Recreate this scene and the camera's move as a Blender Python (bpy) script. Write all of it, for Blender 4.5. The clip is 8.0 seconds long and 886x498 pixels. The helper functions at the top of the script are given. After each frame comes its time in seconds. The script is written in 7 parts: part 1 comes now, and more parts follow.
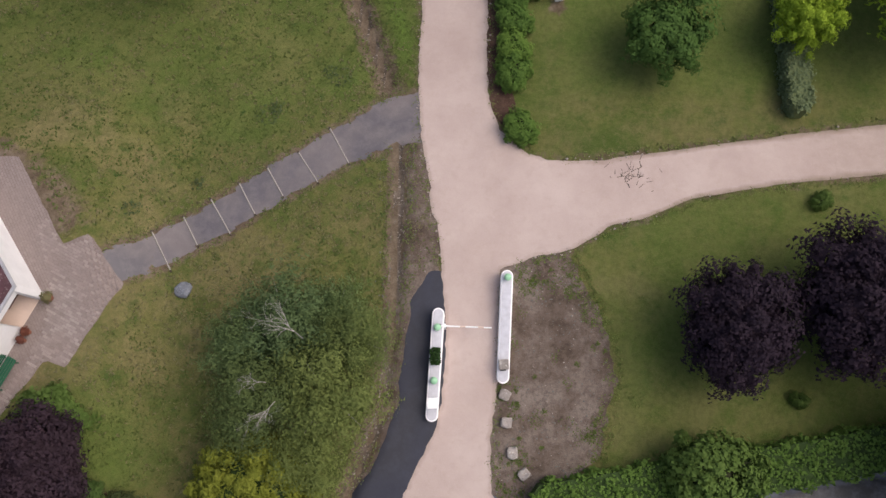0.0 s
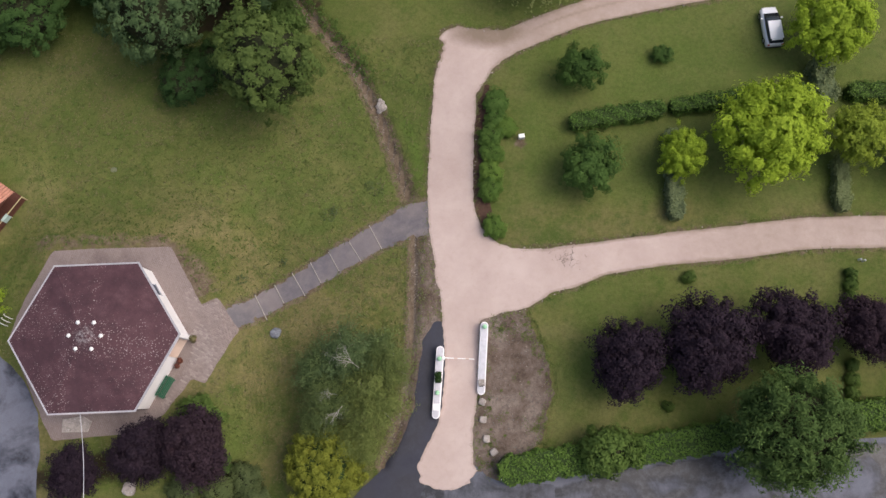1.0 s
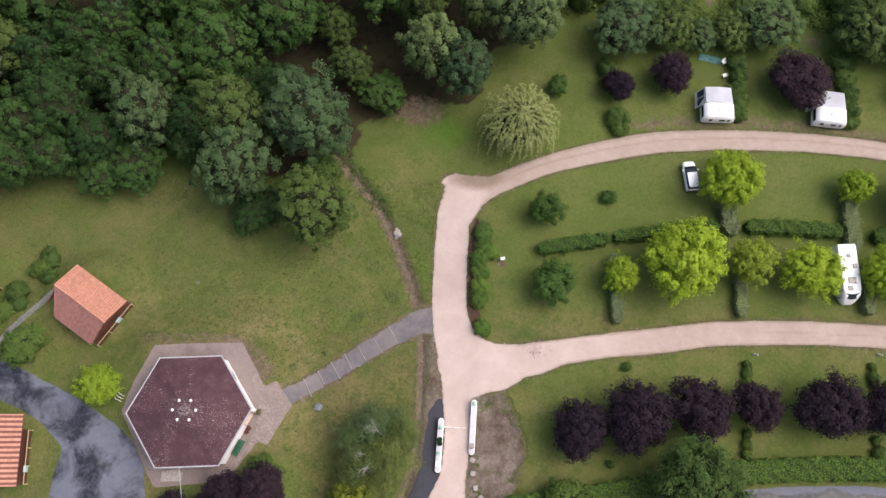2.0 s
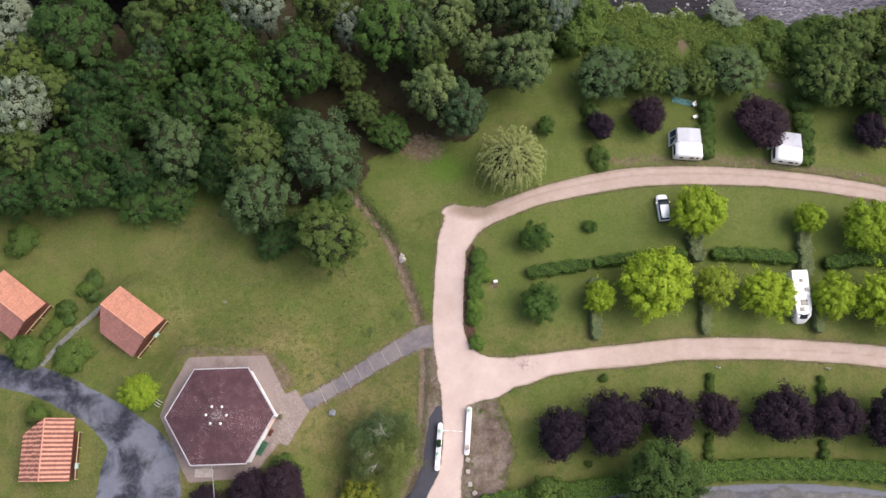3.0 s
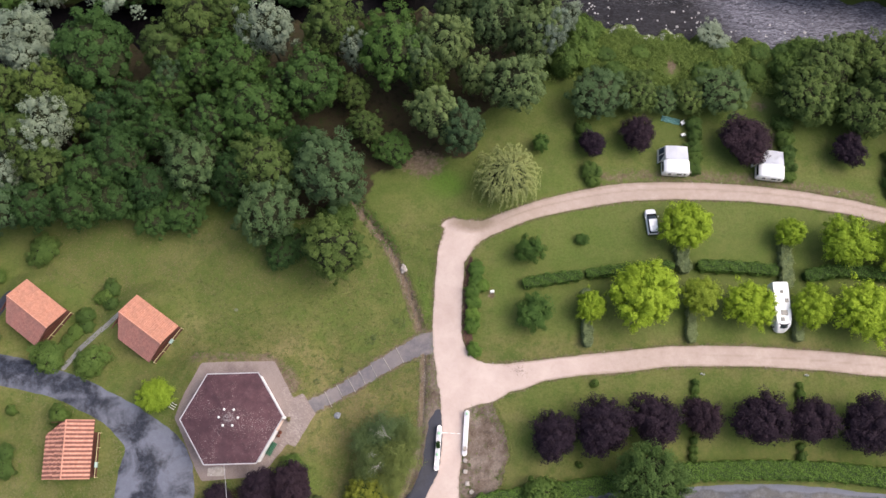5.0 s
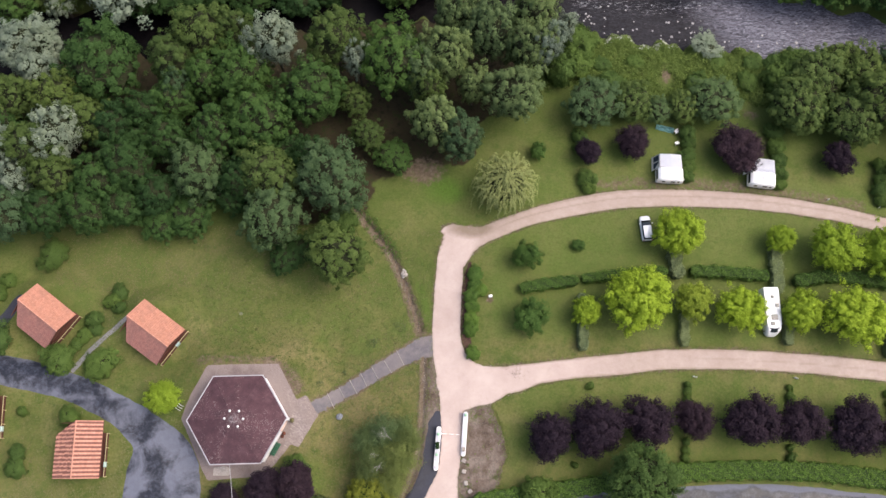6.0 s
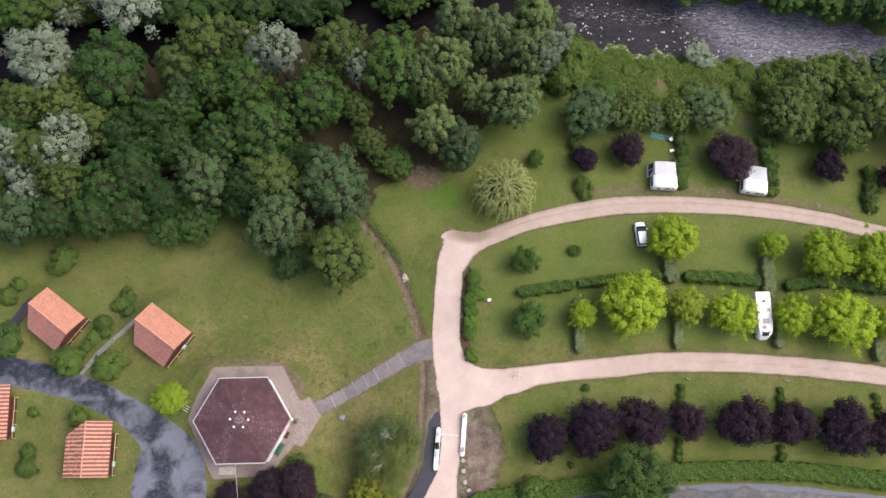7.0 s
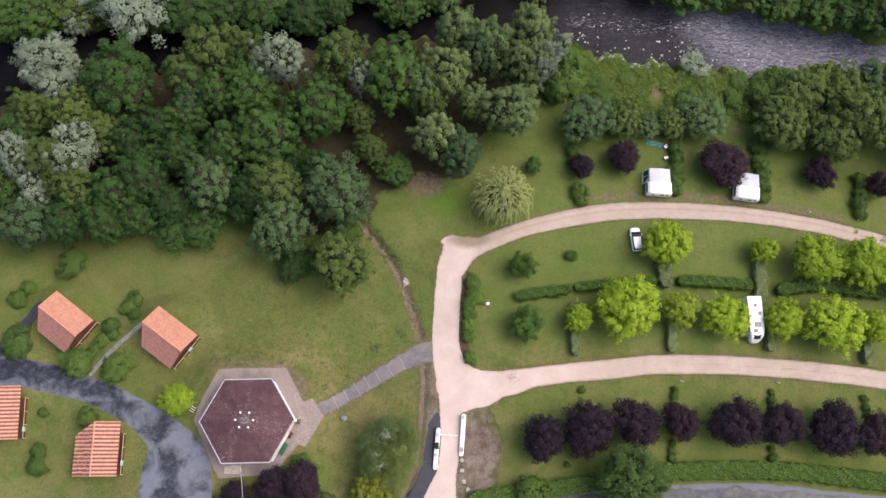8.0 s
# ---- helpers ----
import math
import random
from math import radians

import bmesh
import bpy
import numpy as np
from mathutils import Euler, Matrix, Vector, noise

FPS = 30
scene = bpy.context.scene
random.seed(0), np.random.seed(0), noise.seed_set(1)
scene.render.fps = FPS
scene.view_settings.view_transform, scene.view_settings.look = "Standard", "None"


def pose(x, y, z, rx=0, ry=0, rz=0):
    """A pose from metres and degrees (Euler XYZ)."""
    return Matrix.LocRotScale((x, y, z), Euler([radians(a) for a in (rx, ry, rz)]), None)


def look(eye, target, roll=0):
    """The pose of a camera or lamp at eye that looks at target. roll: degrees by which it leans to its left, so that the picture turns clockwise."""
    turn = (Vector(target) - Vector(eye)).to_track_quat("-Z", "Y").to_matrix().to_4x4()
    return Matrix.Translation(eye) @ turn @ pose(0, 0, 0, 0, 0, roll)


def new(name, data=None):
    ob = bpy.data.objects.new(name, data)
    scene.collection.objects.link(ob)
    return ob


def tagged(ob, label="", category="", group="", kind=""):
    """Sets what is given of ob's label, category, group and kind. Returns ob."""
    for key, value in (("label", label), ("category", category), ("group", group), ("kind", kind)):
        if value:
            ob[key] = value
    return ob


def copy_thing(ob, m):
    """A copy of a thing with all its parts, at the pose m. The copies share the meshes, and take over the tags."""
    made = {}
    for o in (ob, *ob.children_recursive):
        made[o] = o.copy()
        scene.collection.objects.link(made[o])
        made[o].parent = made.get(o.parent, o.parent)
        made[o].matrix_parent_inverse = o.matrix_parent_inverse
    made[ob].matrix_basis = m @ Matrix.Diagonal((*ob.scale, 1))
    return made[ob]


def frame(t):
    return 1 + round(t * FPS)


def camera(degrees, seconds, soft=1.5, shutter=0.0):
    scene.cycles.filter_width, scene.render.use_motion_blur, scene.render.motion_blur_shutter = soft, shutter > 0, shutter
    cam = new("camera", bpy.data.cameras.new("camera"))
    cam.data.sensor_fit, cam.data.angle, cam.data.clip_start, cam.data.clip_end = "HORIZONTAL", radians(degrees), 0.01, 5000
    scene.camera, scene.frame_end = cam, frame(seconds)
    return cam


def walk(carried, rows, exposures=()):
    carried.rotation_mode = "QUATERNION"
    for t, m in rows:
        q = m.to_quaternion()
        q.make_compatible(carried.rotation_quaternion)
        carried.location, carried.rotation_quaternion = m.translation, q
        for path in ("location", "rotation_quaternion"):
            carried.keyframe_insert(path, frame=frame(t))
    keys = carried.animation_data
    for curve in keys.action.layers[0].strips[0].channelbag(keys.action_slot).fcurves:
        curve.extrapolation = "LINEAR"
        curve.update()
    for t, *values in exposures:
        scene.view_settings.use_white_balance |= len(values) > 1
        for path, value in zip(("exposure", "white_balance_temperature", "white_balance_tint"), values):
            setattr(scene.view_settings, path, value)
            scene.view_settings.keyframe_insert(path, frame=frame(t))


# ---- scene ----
cam = camera(55.3, 8.0)
METRES, EYE, TILT, LEAN, TURN = 85.0, 48.5, -79.36, 0.6, 0.0
EXPOSURES = [(0.0, 0.08), (0.5, 0.11), (1.0, 0.22), (2.0, 0.55), (3.5, 0.66), (8.0, 0.72)]
ROWS = [
    (0.0, 0.0, 0.0, 0.0, -0.0, -0.0, 0.0),
    (0.5, -0.0028, -0.1567, 0.031, -0.17, -0.05, -0.12),
    (1.0, -0.0063, -0.3125, 0.0621, -0.36, -0.08, -0.35),
    (1.1, -0.0075, -0.3436, 0.0678, -0.40, -0.02, -0.39),
    (1.2, -0.0087, -0.3747, 0.0735, -0.46, 0.24, -0.44),
    (1.3, -0.0100, -0.4060, 0.0791, -0.52, 2.02, -0.48),
    (1.4, -0.0112, -0.4369, 0.0848, -0.57, 3.52, -0.52),
    (1.5, -0.0124, -0.4679, 0.0905, -0.61, 3.64, -0.56),
    (2.0, -0.016, -0.6243, 0.1213, -0.65, 3.57, -0.71),
    (2.2, -0.0163, -0.6880, 0.1334, -0.65, 3.56, -0.75),
    (2.4, -0.0168, -0.7420, 0.1435, -0.65, 3.56, -0.82),
    (2.7, -0.0173, -0.7740, 0.1480, -0.66, 3.56, -0.88),
    (3.3, -0.0178, -0.7970, 0.1525, -0.66, 3.60, -0.98),
    (3.5, -0.0181, -0.8056, 0.1553, -0.66, 3.55, -1.02),
    (4.0, -0.0186, -0.8251, 0.1583, -0.69, 3.58, -1.07),
    (4.5, -0.0185, -0.8444, 0.1603, -0.69, 3.64, -1.11),
    (6.0, -0.02, -0.9038, 0.173, -0.76, 3.59, -1.23),
    (6.5, -0.0205, -0.9232, 0.1761, -0.77, 3.6, -1.26),
    (7.0, -0.0209, -0.9428, 0.1795, -0.78, 3.61, -1.3),
    (7.5, -0.0213, -0.9625, 0.1824, -0.79, 3.63, -1.33),
    (8.0, -0.0221, -0.9822, 0.1851, -0.82, 3.65, -1.38),
]
walk(cam, [(t, pose(0, 0, EYE, TILT, LEAN, TURN) @ pose(METRES * x, METRES * y, METRES * z, 90 + pitch, roll, yaw)) for t, x, y, z, yaw, pitch, roll in ROWS], EXPOSURES)

# ---- light ----
SUN_ELEVATION, SUN_AZIMUTH = 58.0, 8.0  # degrees; azimuth from +x towards +y
world = bpy.data.worlds.new("overcast_sky")
scene.world = world
world.use_nodes = True
wn = world.node_tree
sky = wn.nodes.new("ShaderNodeTexSky")
sky.sky_type = "NISHITA"
sky.sun_disc = False
sky.sun_elevation = radians(SUN_ELEVATION)
sky.sun_rotation = radians(90 - SUN_AZIMUTH)
sky.dust_density = 7.0
sky.ozone_density = 0.6
wn.nodes["Background"].inputs["Strength"].default_value = 0.15
wn.links.new(sky.outputs["Color"], wn.nodes["Background"].inputs["Color"])
lamp = bpy.data.lights.new("sun", "SUN")
lamp.energy, lamp.angle, lamp.color = 0.85, radians(55), (0.97, 0.96, 1.0)
sun = new("sun", lamp)
sa, se = radians(SUN_AZIMUTH), radians(SUN_ELEVATION)
sun.matrix_world = look((60 * math.cos(sa), 60 * math.sin(sa), 120), (60 * math.cos(sa) - math.cos(sa) * math.cos(se), 60 * math.sin(sa) - math.sin(sa) * math.cos(se), 120 - math.sin(se)))


# ---- materials ----
class Nodes:
    """A small builder for node materials."""

    def __init__(self, name, rough=0.8, metal=0.0, spec=0.3):
        self.mat = bpy.data.materials.new(name)
        self.mat.use_nodes = True
        self.tree = self.mat.node_tree
        self.bsdf = self.tree.nodes["Principled BSDF"]
        self.bsdf.inputs["Roughness"].default_value = rough
        self.bsdf.inputs["Metallic"].default_value = metal
        self.bsdf.inputs["Specular IOR Level"].default_value = spec
        self.coord = None

    def node(self, kind, **values):
        n = self.tree.nodes.new(kind)
        for k, v in values.items():
            n.inputs[k].default_value = v
        return n

    def link(self, a, b):
        self.tree.links.new(a, b)

    def place(self):
        if self.coord is None:
            self.coord = self.tree.nodes.new("ShaderNodeNewGeometry").outputs["Position"]
        return self.coord

    def local(self):
        return self.tree.nodes.new("ShaderNodeTexCoord").outputs["Object"]

    def noise(self, scale, detail=4.0, rough=0.6, at=None, distort=0.0):
        n = self.node("ShaderNodeTexNoise", Scale=scale, Detail=detail, Roughness=rough, Distortion=distort)
        self.link(at or self.place(), n.inputs["Vector"])
        return n.outputs["Fac"]

    def ramp(self, fac, stops):
        r = self.tree.nodes.new("ShaderNodeValToRGB")
        el = r.color_ramp.elements
        while len(el) < len(stops):
            el.new(0.5)
        for e, (p, c) in zip(el, stops):
            e.position = p
            e.color = (*c, 1) if len(c) == 3 else c
        self.link(fac, r.inputs["Fac"])
        return r.outputs["Color"]

    def grey(self, fac, lo, hi):
        m = self.node("ShaderNodeMapRange")
        m.inputs["From Min"].default_value, m.inputs["From Max"].default_value = lo, hi
        m.clamp = True
        self.link(fac, m.inputs["Value"])
        return m.outputs["Result"]

    def mix(self, fac, a, b, how="MIX"):
        m = self.tree.nodes.new("ShaderNodeMix")
        m.data_type, m.blend_type = "RGBA", how
        for sock, v in ((0, fac), (6, a), (7, b)):
            if isinstance(v, (int, float)):
                m.inputs[sock].default_value = v
            elif isinstance(v, tuple):
                m.inputs[sock].default_value = (*v, 1)
            else:
                self.link(v, m.inputs[sock])
        return m.outputs[2]

    def maths(self, how, a, b=0.0):
        m = self.tree.nodes.new("ShaderNodeMath")
        m.operation = how
        for sock, v in ((0, a), (1, b)):
            if isinstance(v, (int, float)):
                m.inputs[sock].default_value = v
            else:
                self.link(v, m.inputs[sock])
        return m.outputs[0]

    def attr(self, name):
        a = self.tree.nodes.new("ShaderNodeAttribute")
        a.attribute_name = name
        return a.outputs["Fac"]

    def bump(self, height, strength=0.5, dist=0.05):
        b = self.node("ShaderNodeBump", Strength=strength, Distance=dist)
        self.link(height, b.inputs["Height"])
        self.link(b.outputs["Normal"], self.bsdf.inputs["Normal"])

    def colour(self, c):
        if isinstance(c, tuple):
            self.bsdf.inputs["Base Color"].default_value = (*c, 1)
        else:
            self.link(c, self.bsdf.inputs["Base Color"])
        return self

    def rough(self, r):
        self.link(r, self.bsdf.inputs["Roughness"])


def plain(name, colour, rough=0.6, metal=0.0, wear=0.15, scale=3.0, spec=0.3, fine=40.0):
    """A painted or solid surface with soft stains and fine grain."""
    n = Nodes(name, rough, metal, spec)
    dark = tuple(v * (1 - wear * 2) for v in colour)
    big = n.grey(n.noise(scale, 5), 0.3, 0.75)
    c = n.mix(big, dark, colour)
    small = n.noise(fine, 2)
    c = n.mix(n.grey(small, 0.55, 0.75), c, tuple(v * (1 - wear) for v in colour))
    n.colour(c)
    n.bump(small, 0.15, 0.01)
    return n.mat


def grass_material():
    n = Nodes("lawn_grass", 0.9, spec=0.12)
    warp = n.noise(0.11, 6, 0.66, distort=0.3)
    c = n.ramp(warp, [(0.31, (0.050, 0.080, 0.018)), (0.42, (0.088, 0.108, 0.029)), (0.51, (0.130, 0.128, 0.043)), (0.63, (0.186, 0.156, 0.074))])
    mid = n.noise(0.55, 7, 0.75)
    c = n.mix(n.maths("MULTIPLY", n.grey(mid, 0.46, 0.62), 0.85), c, (0.058, 0.090, 0.017))
    dry = n.grey(n.noise(0.34, 8, 0.72), 0.47, 0.64)
    c = n.mix(n.maths("MULTIPLY", dry, 0.52), c, (0.182, 0.140, 0.074))
    weed = n.grey(n.noise(1.1, 6, 0.7), 0.58, 0.70)
    c = n.mix(n.maths("MULTIPLY", weed, 0.55), c, (0.040, 0.075, 0.020))
    straw = n.grey(n.noise(2.1, 6, 0.72, distort=0.6), 0.50, 0.66)
    c = n.mix(n.maths("MULTIPLY", straw, 0.50), c, (0.172, 0.142, 0.070))
    lush = n.attr("lush")
    c = n.mix(n.maths("MULTIPLY", lush, 0.75), c, (0.090, 0.131, 0.029))
    c = n.mix(n.maths("MULTIPLY", n.grey(lush, 1.0, 1.3), 0.8), c, (0.070, 0.142, 0.018))
    # Shade of nearby trees, painted into the grass as a deeper green.
    c = n.mix(n.maths("MULTIPLY", n.attr("tree_shade"), 0.6), c, (0.050, 0.084, 0.017))
    fine = n.noise(3.0, 8, 0.75)
    c = n.mix(n.maths("MULTIPLY", n.grey(fine, 0.42, 0.68), 0.5), c, (0.040, 0.058, 0.012))
    tiny = n.noise(14.0, 4, 0.7)
    c = n.mix(n.maths("MULTIPLY", n.grey(tiny, 0.50, 0.72), 0.34), c, (0.190, 0.175, 0.080))
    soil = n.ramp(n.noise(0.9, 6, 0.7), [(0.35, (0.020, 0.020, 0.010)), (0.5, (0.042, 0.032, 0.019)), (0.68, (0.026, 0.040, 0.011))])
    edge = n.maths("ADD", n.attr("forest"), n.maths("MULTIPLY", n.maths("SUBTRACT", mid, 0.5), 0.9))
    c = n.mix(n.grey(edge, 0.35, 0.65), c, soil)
    mud = n.ramp(n.noise(1.6, 7, 0.75), [(0.3, (0.070, 0.050, 0.034)), (0.55, (0.150, 0.115, 0.082)), (0.75, (0.215, 0.180, 0.140))])
    mf = n.maths("ADD", n.attr("mud"), n.maths("MULTIPLY", n.maths("SUBTRACT", n.noise(1.3, 6, 0.75), 0.5), 1.3))
    c = n.mix(n.grey(mf, 0.42, 0.68), c, mud)
    n.colour(c)
    n.bump(n.maths("ADD", n.noise(5.0, 8, 0.8), n.maths("MULTIPLY", mid, 1.5)), 0.7, 0.10)
    return n.mat


def gravel_material():
    n = Nodes("pale_gravel", 0.95, spec=0.15)
    big = n.noise(0.25, 6, 0.65)
    c = n.ramp(big, [(0.3, (0.405, 0.318, 0.292)), (0.55, (0.462, 0.373, 0.346)), (0.75, (0.508, 0.423, 0.396))])
    c = n.mix(n.maths("MULTIPLY", n.grey(n.noise(1.8, 8, 0.75), 0.5, 0.72), 0.35), c, (0.36, 0.28, 0.235))
    c = n.mix(n.maths("MULTIPLY", n.grey(n.noise(18, 6, 0.8), 0.5, 0.75), 0.35), c, (0.60, 0.53, 0.49))
    worn = n.maths("ADD", n.attr("wear"), n.maths("MULTIPLY", n.maths("SUBTRACT", n.noise(0.8, 7, 0.8), 0.5), 0.6))
    c = n.mix(n.grey(worn, 0.30, 0.95), c, (0.225, 0.176, 0.138))
    n.colour(c)
    n.bump(n.noise(12, 8, 0.8), 0.5, 0.04)
    return n.mat


def asphalt_material(name, dark, pale, lean=0.5):
    n = Nodes(name, 0.7, spec=0.4)
    big = n.maths("ADD", n.noise(0.27, 5, 0.56, distort=0.5), n.maths("MULTIPLY", n.attr("dry"), 0.12))
    wet = n.grey(big, lean - 0.09, lean + 0.07)
    c = n.mix(wet, dark, pale)
    c = n.mix(n.maths("MULTIPLY", n.grey(n.noise(1.4, 8, 0.75), 0.45, 0.75), 0.45), c, tuple(v * 1.5 for v in pale))
    c = n.mix(n.maths("MULTIPLY", n.grey(n.noise(25, 4, 0.7), 0.5, 0.8), 0.4), c, tuple(v * 0.5 for v in dark))
    n.colour(c)
    n.rough(n.maths("MAXIMUM", n.grey(big, lean - 0.35, lean + 0.15), 0.42))
    n.bump(n.noise(30, 5, 0.7), 0.3, 0.02)
    return n.mat


def earth_material(name, stops, stones=(0.45, 0.42, 0.38), amount=0.66):
    n = Nodes(name, 0.95, spec=0.15)
    c = n.ramp(n.noise(0.45, 8, 0.72), stops)
    c = n.mix(n.maths("MULTIPLY", n.grey(n.noise(3.2, 7, 0.8), 0.48, 0.66), 0.55), c, tuple(v * 0.55 for v in stops[0][1]))
    v = n.node("ShaderNodeTexNoise", Scale=7.0, Detail=2.0, Roughness=0.6)
    n.link(n.place(), v.inputs["Vector"])
    c = n.mix(n.grey(v.outputs["Fac"], amount, amount + 0.06), c, stones)
    c = n.mix(n.maths("MULTIPLY", n.grey(n.noise(11, 6, 0.8), 0.5, 0.75), 0.5), c, stops[0][1])
    n.colour(c)
    n.bump(n.noise(4, 10, 0.8), 0.8, 0.12)
    return n.mat


def paving_material():
    """Small concrete blocks laid in courses, worn and stained."""
    n = Nodes("paving_blocks", 0.9, spec=0.2)
    turn = n.node("ShaderNodeMapping")
    turn.inputs["Rotation"].default_value = (0, 0, radians(62))
    n.link(n.place(), turn.inputs["Vector"])
    b = n.node("ShaderNodeTexBrick", Scale=1.0)
    b.inputs["Brick Width"].default_value, b.inputs["Row Height"].default_value, b.inputs["Mortar Size"].default_value = 0.30, 0.15, 0.012
    b.inputs["Color1"].default_value, b.inputs["Color2"].default_value, b.inputs["Mortar"].default_value = (0.205, 0.165, 0.156, 1), (0.238, 0.194, 0.184, 1), (0.148, 0.118, 0.110, 1)
    n.link(turn.outputs["Vector"], b.inputs["Vector"])
    c = n.mix(n.maths("MULTIPLY", n.grey(n.noise(0.45, 8, 0.7), 0.40, 0.66), 0.8), b.outputs["Color"], (0.225, 0.182, 0.172))
    c = n.mix(n.maths("MULTIPLY", n.grey(n.noise(0.21, 6, 0.7), 0.50, 0.66), 0.75), c, (0.135, 0.103, 0.100))
    c = n.mix(n.maths("MULTIPLY", n.grey(n.noise(5, 8, 0.8), 0.5, 0.75), 0.45), c, (0.34, 0.29, 0.28))
    n.colour(c)
    n.bump(b.outputs["Fac"], -0.4, 0.03)
    return n.mat


def paver_material():
    """Single concrete blocks, each its own shade, with moss in the pores."""
    n = Nodes("concrete_pavers", 0.9, spec=0.2)
    isl = n.tree.nodes.new("ShaderNodeNewGeometry").outputs["Random Per Island"]
    obj = n.tree.nodes.new("ShaderNodeObjectInfo").outputs["Random"]
    each = n.maths("FRACT", n.maths("ADD", isl, obj))
    c = n.ramp(each, [(0.0, (0.215, 0.176, 0.168)), (0.5, (0.265, 0.222, 0.212)), (1.0, (0.325, 0.278, 0.262))])
    c = n.mix(n.maths("MULTIPLY", n.grey(n.noise(0.35, 7, 0.7), 0.42, 0.62), 0.6), c, (0.225, 0.178, 0.168))
    c = n.mix(n.maths("MULTIPLY", n.grey(n.noise(9, 6, 0.8), 0.5, 0.72), 0.4), c, (0.12, 0.10, 0.085))
    n.colour(c)
    n.bump(n.noise(30, 5, 0.7), 0.3, 0.01)
    return n.mat


def leaf_material(name, low, high, back=0.25, vary=0.5):
    """Leaves: each clump differs a little, and each plant differs from its neighbours."""
    n = Nodes(name, 0.7, spec=0.10)
    isl = n.tree.nodes.new("ShaderNodeNewGeometry").outputs["Random Per Island"]
    obj = n.tree.nodes.new("ShaderNodeObjectInfo").outputs["Random"]
    base = tuple(a + 0.16 * (b - a) for a, b in zip(low, high))
    each = n.maths("ADD", n.maths("MULTIPLY", isl, 0.45), n.maths("MULTIPLY", n.attr("tone"), 0.55))
    c = n.mix(each, base, high)
    shift = n.mix(obj, tuple(v * k for v, k in zip(high, (0.46, 0.58, 0.66))), tuple(min(1, v * k) for v, k in zip(high, (1.08, 1.10, 0.90))))
    c = n.mix(vary, c, shift)
    c = n.mix(n.maths("MULTIPLY", n.grey(n.noise(0.6, 5, 0.7), 0.45, 0.75), 0.35), c, low)
    n.colour(c)
    thin = n.tree.nodes.new("ShaderNodeBsdfTranslucent")
    n.link(c, thin.inputs["Color"])
    m = n.tree.nodes.new("ShaderNodeMixShader")
    m.inputs[0].default_value = back
    n.link(n.bsdf.outputs[0], m.inputs[1])
    n.link(thin.outputs[0], m.inputs[2])
    n.link(m.outputs[0], n.tree.nodes["Material Output"].inputs["Surface"])
    return n.mat


def bark_material(name, a, b):
    n = Nodes(name, 0.9, spec=0.15)
    n.colour(n.mix(n.grey(n.noise(6, 6, 0.7), 0.35, 0.65), a, b))
    n.bump(n.noise(9, 6, 0.8), 0.6, 0.03)
    return n.mat


def water_material():
    n = Nodes("river_water", 0.2, spec=0.07)
    deep = n.grey(n.noise(0.07, 5, 0.6), 0.4, 0.65)
    turn = n.node("ShaderNodeMapping")
    turn.inputs["Rotation"].default_value = (0, 0, radians(-12))
    turn.inputs["Scale"].default_value = (0.7, 2.4, 1.0)
    n.link(n.place(), turn.inputs["Vector"])
    rip = n.noise(1.25, 7, 0.72, at=turn.outputs["Vector"], distort=1.5)
    # Near-black base colour imitates the trees mirrored in the water.
    c = n.mix(deep, (0.0035, 0.0030, 0.0036), (0.008, 0.007, 0.008))
    # Paler rippled tone imitates reflected sky; the shallow mask places it.
    bed = n.mix(n.grey(rip, 0.40, 0.66), (0.042, 0.041, 0.054), (0.250, 0.248, 0.310))
    c = n.mix(n.attr("shallow"), c, bed)
    foam = n.maths("MULTIPLY", n.maths("MULTIPLY", n.grey(rip, 0.60, 0.68), n.grey(n.noise(0.16, 3, 0.5), 0.48, 0.60)), n.attr("shallow"))
    crest = n.maths("MULTIPLY", n.attr("foam"), n.grey(n.noise(1.5, 6, 0.75, at=turn.outputs["Vector"], distort=0.8), 0.56, 0.64))
    foam = n.maths("MAXIMUM", foam, crest)
    c = n.mix(foam, c, (0.55, 0.55, 0.60))
    n.colour(c)
    n.bump(rip, 0.4, 0.2)
    return n.mat


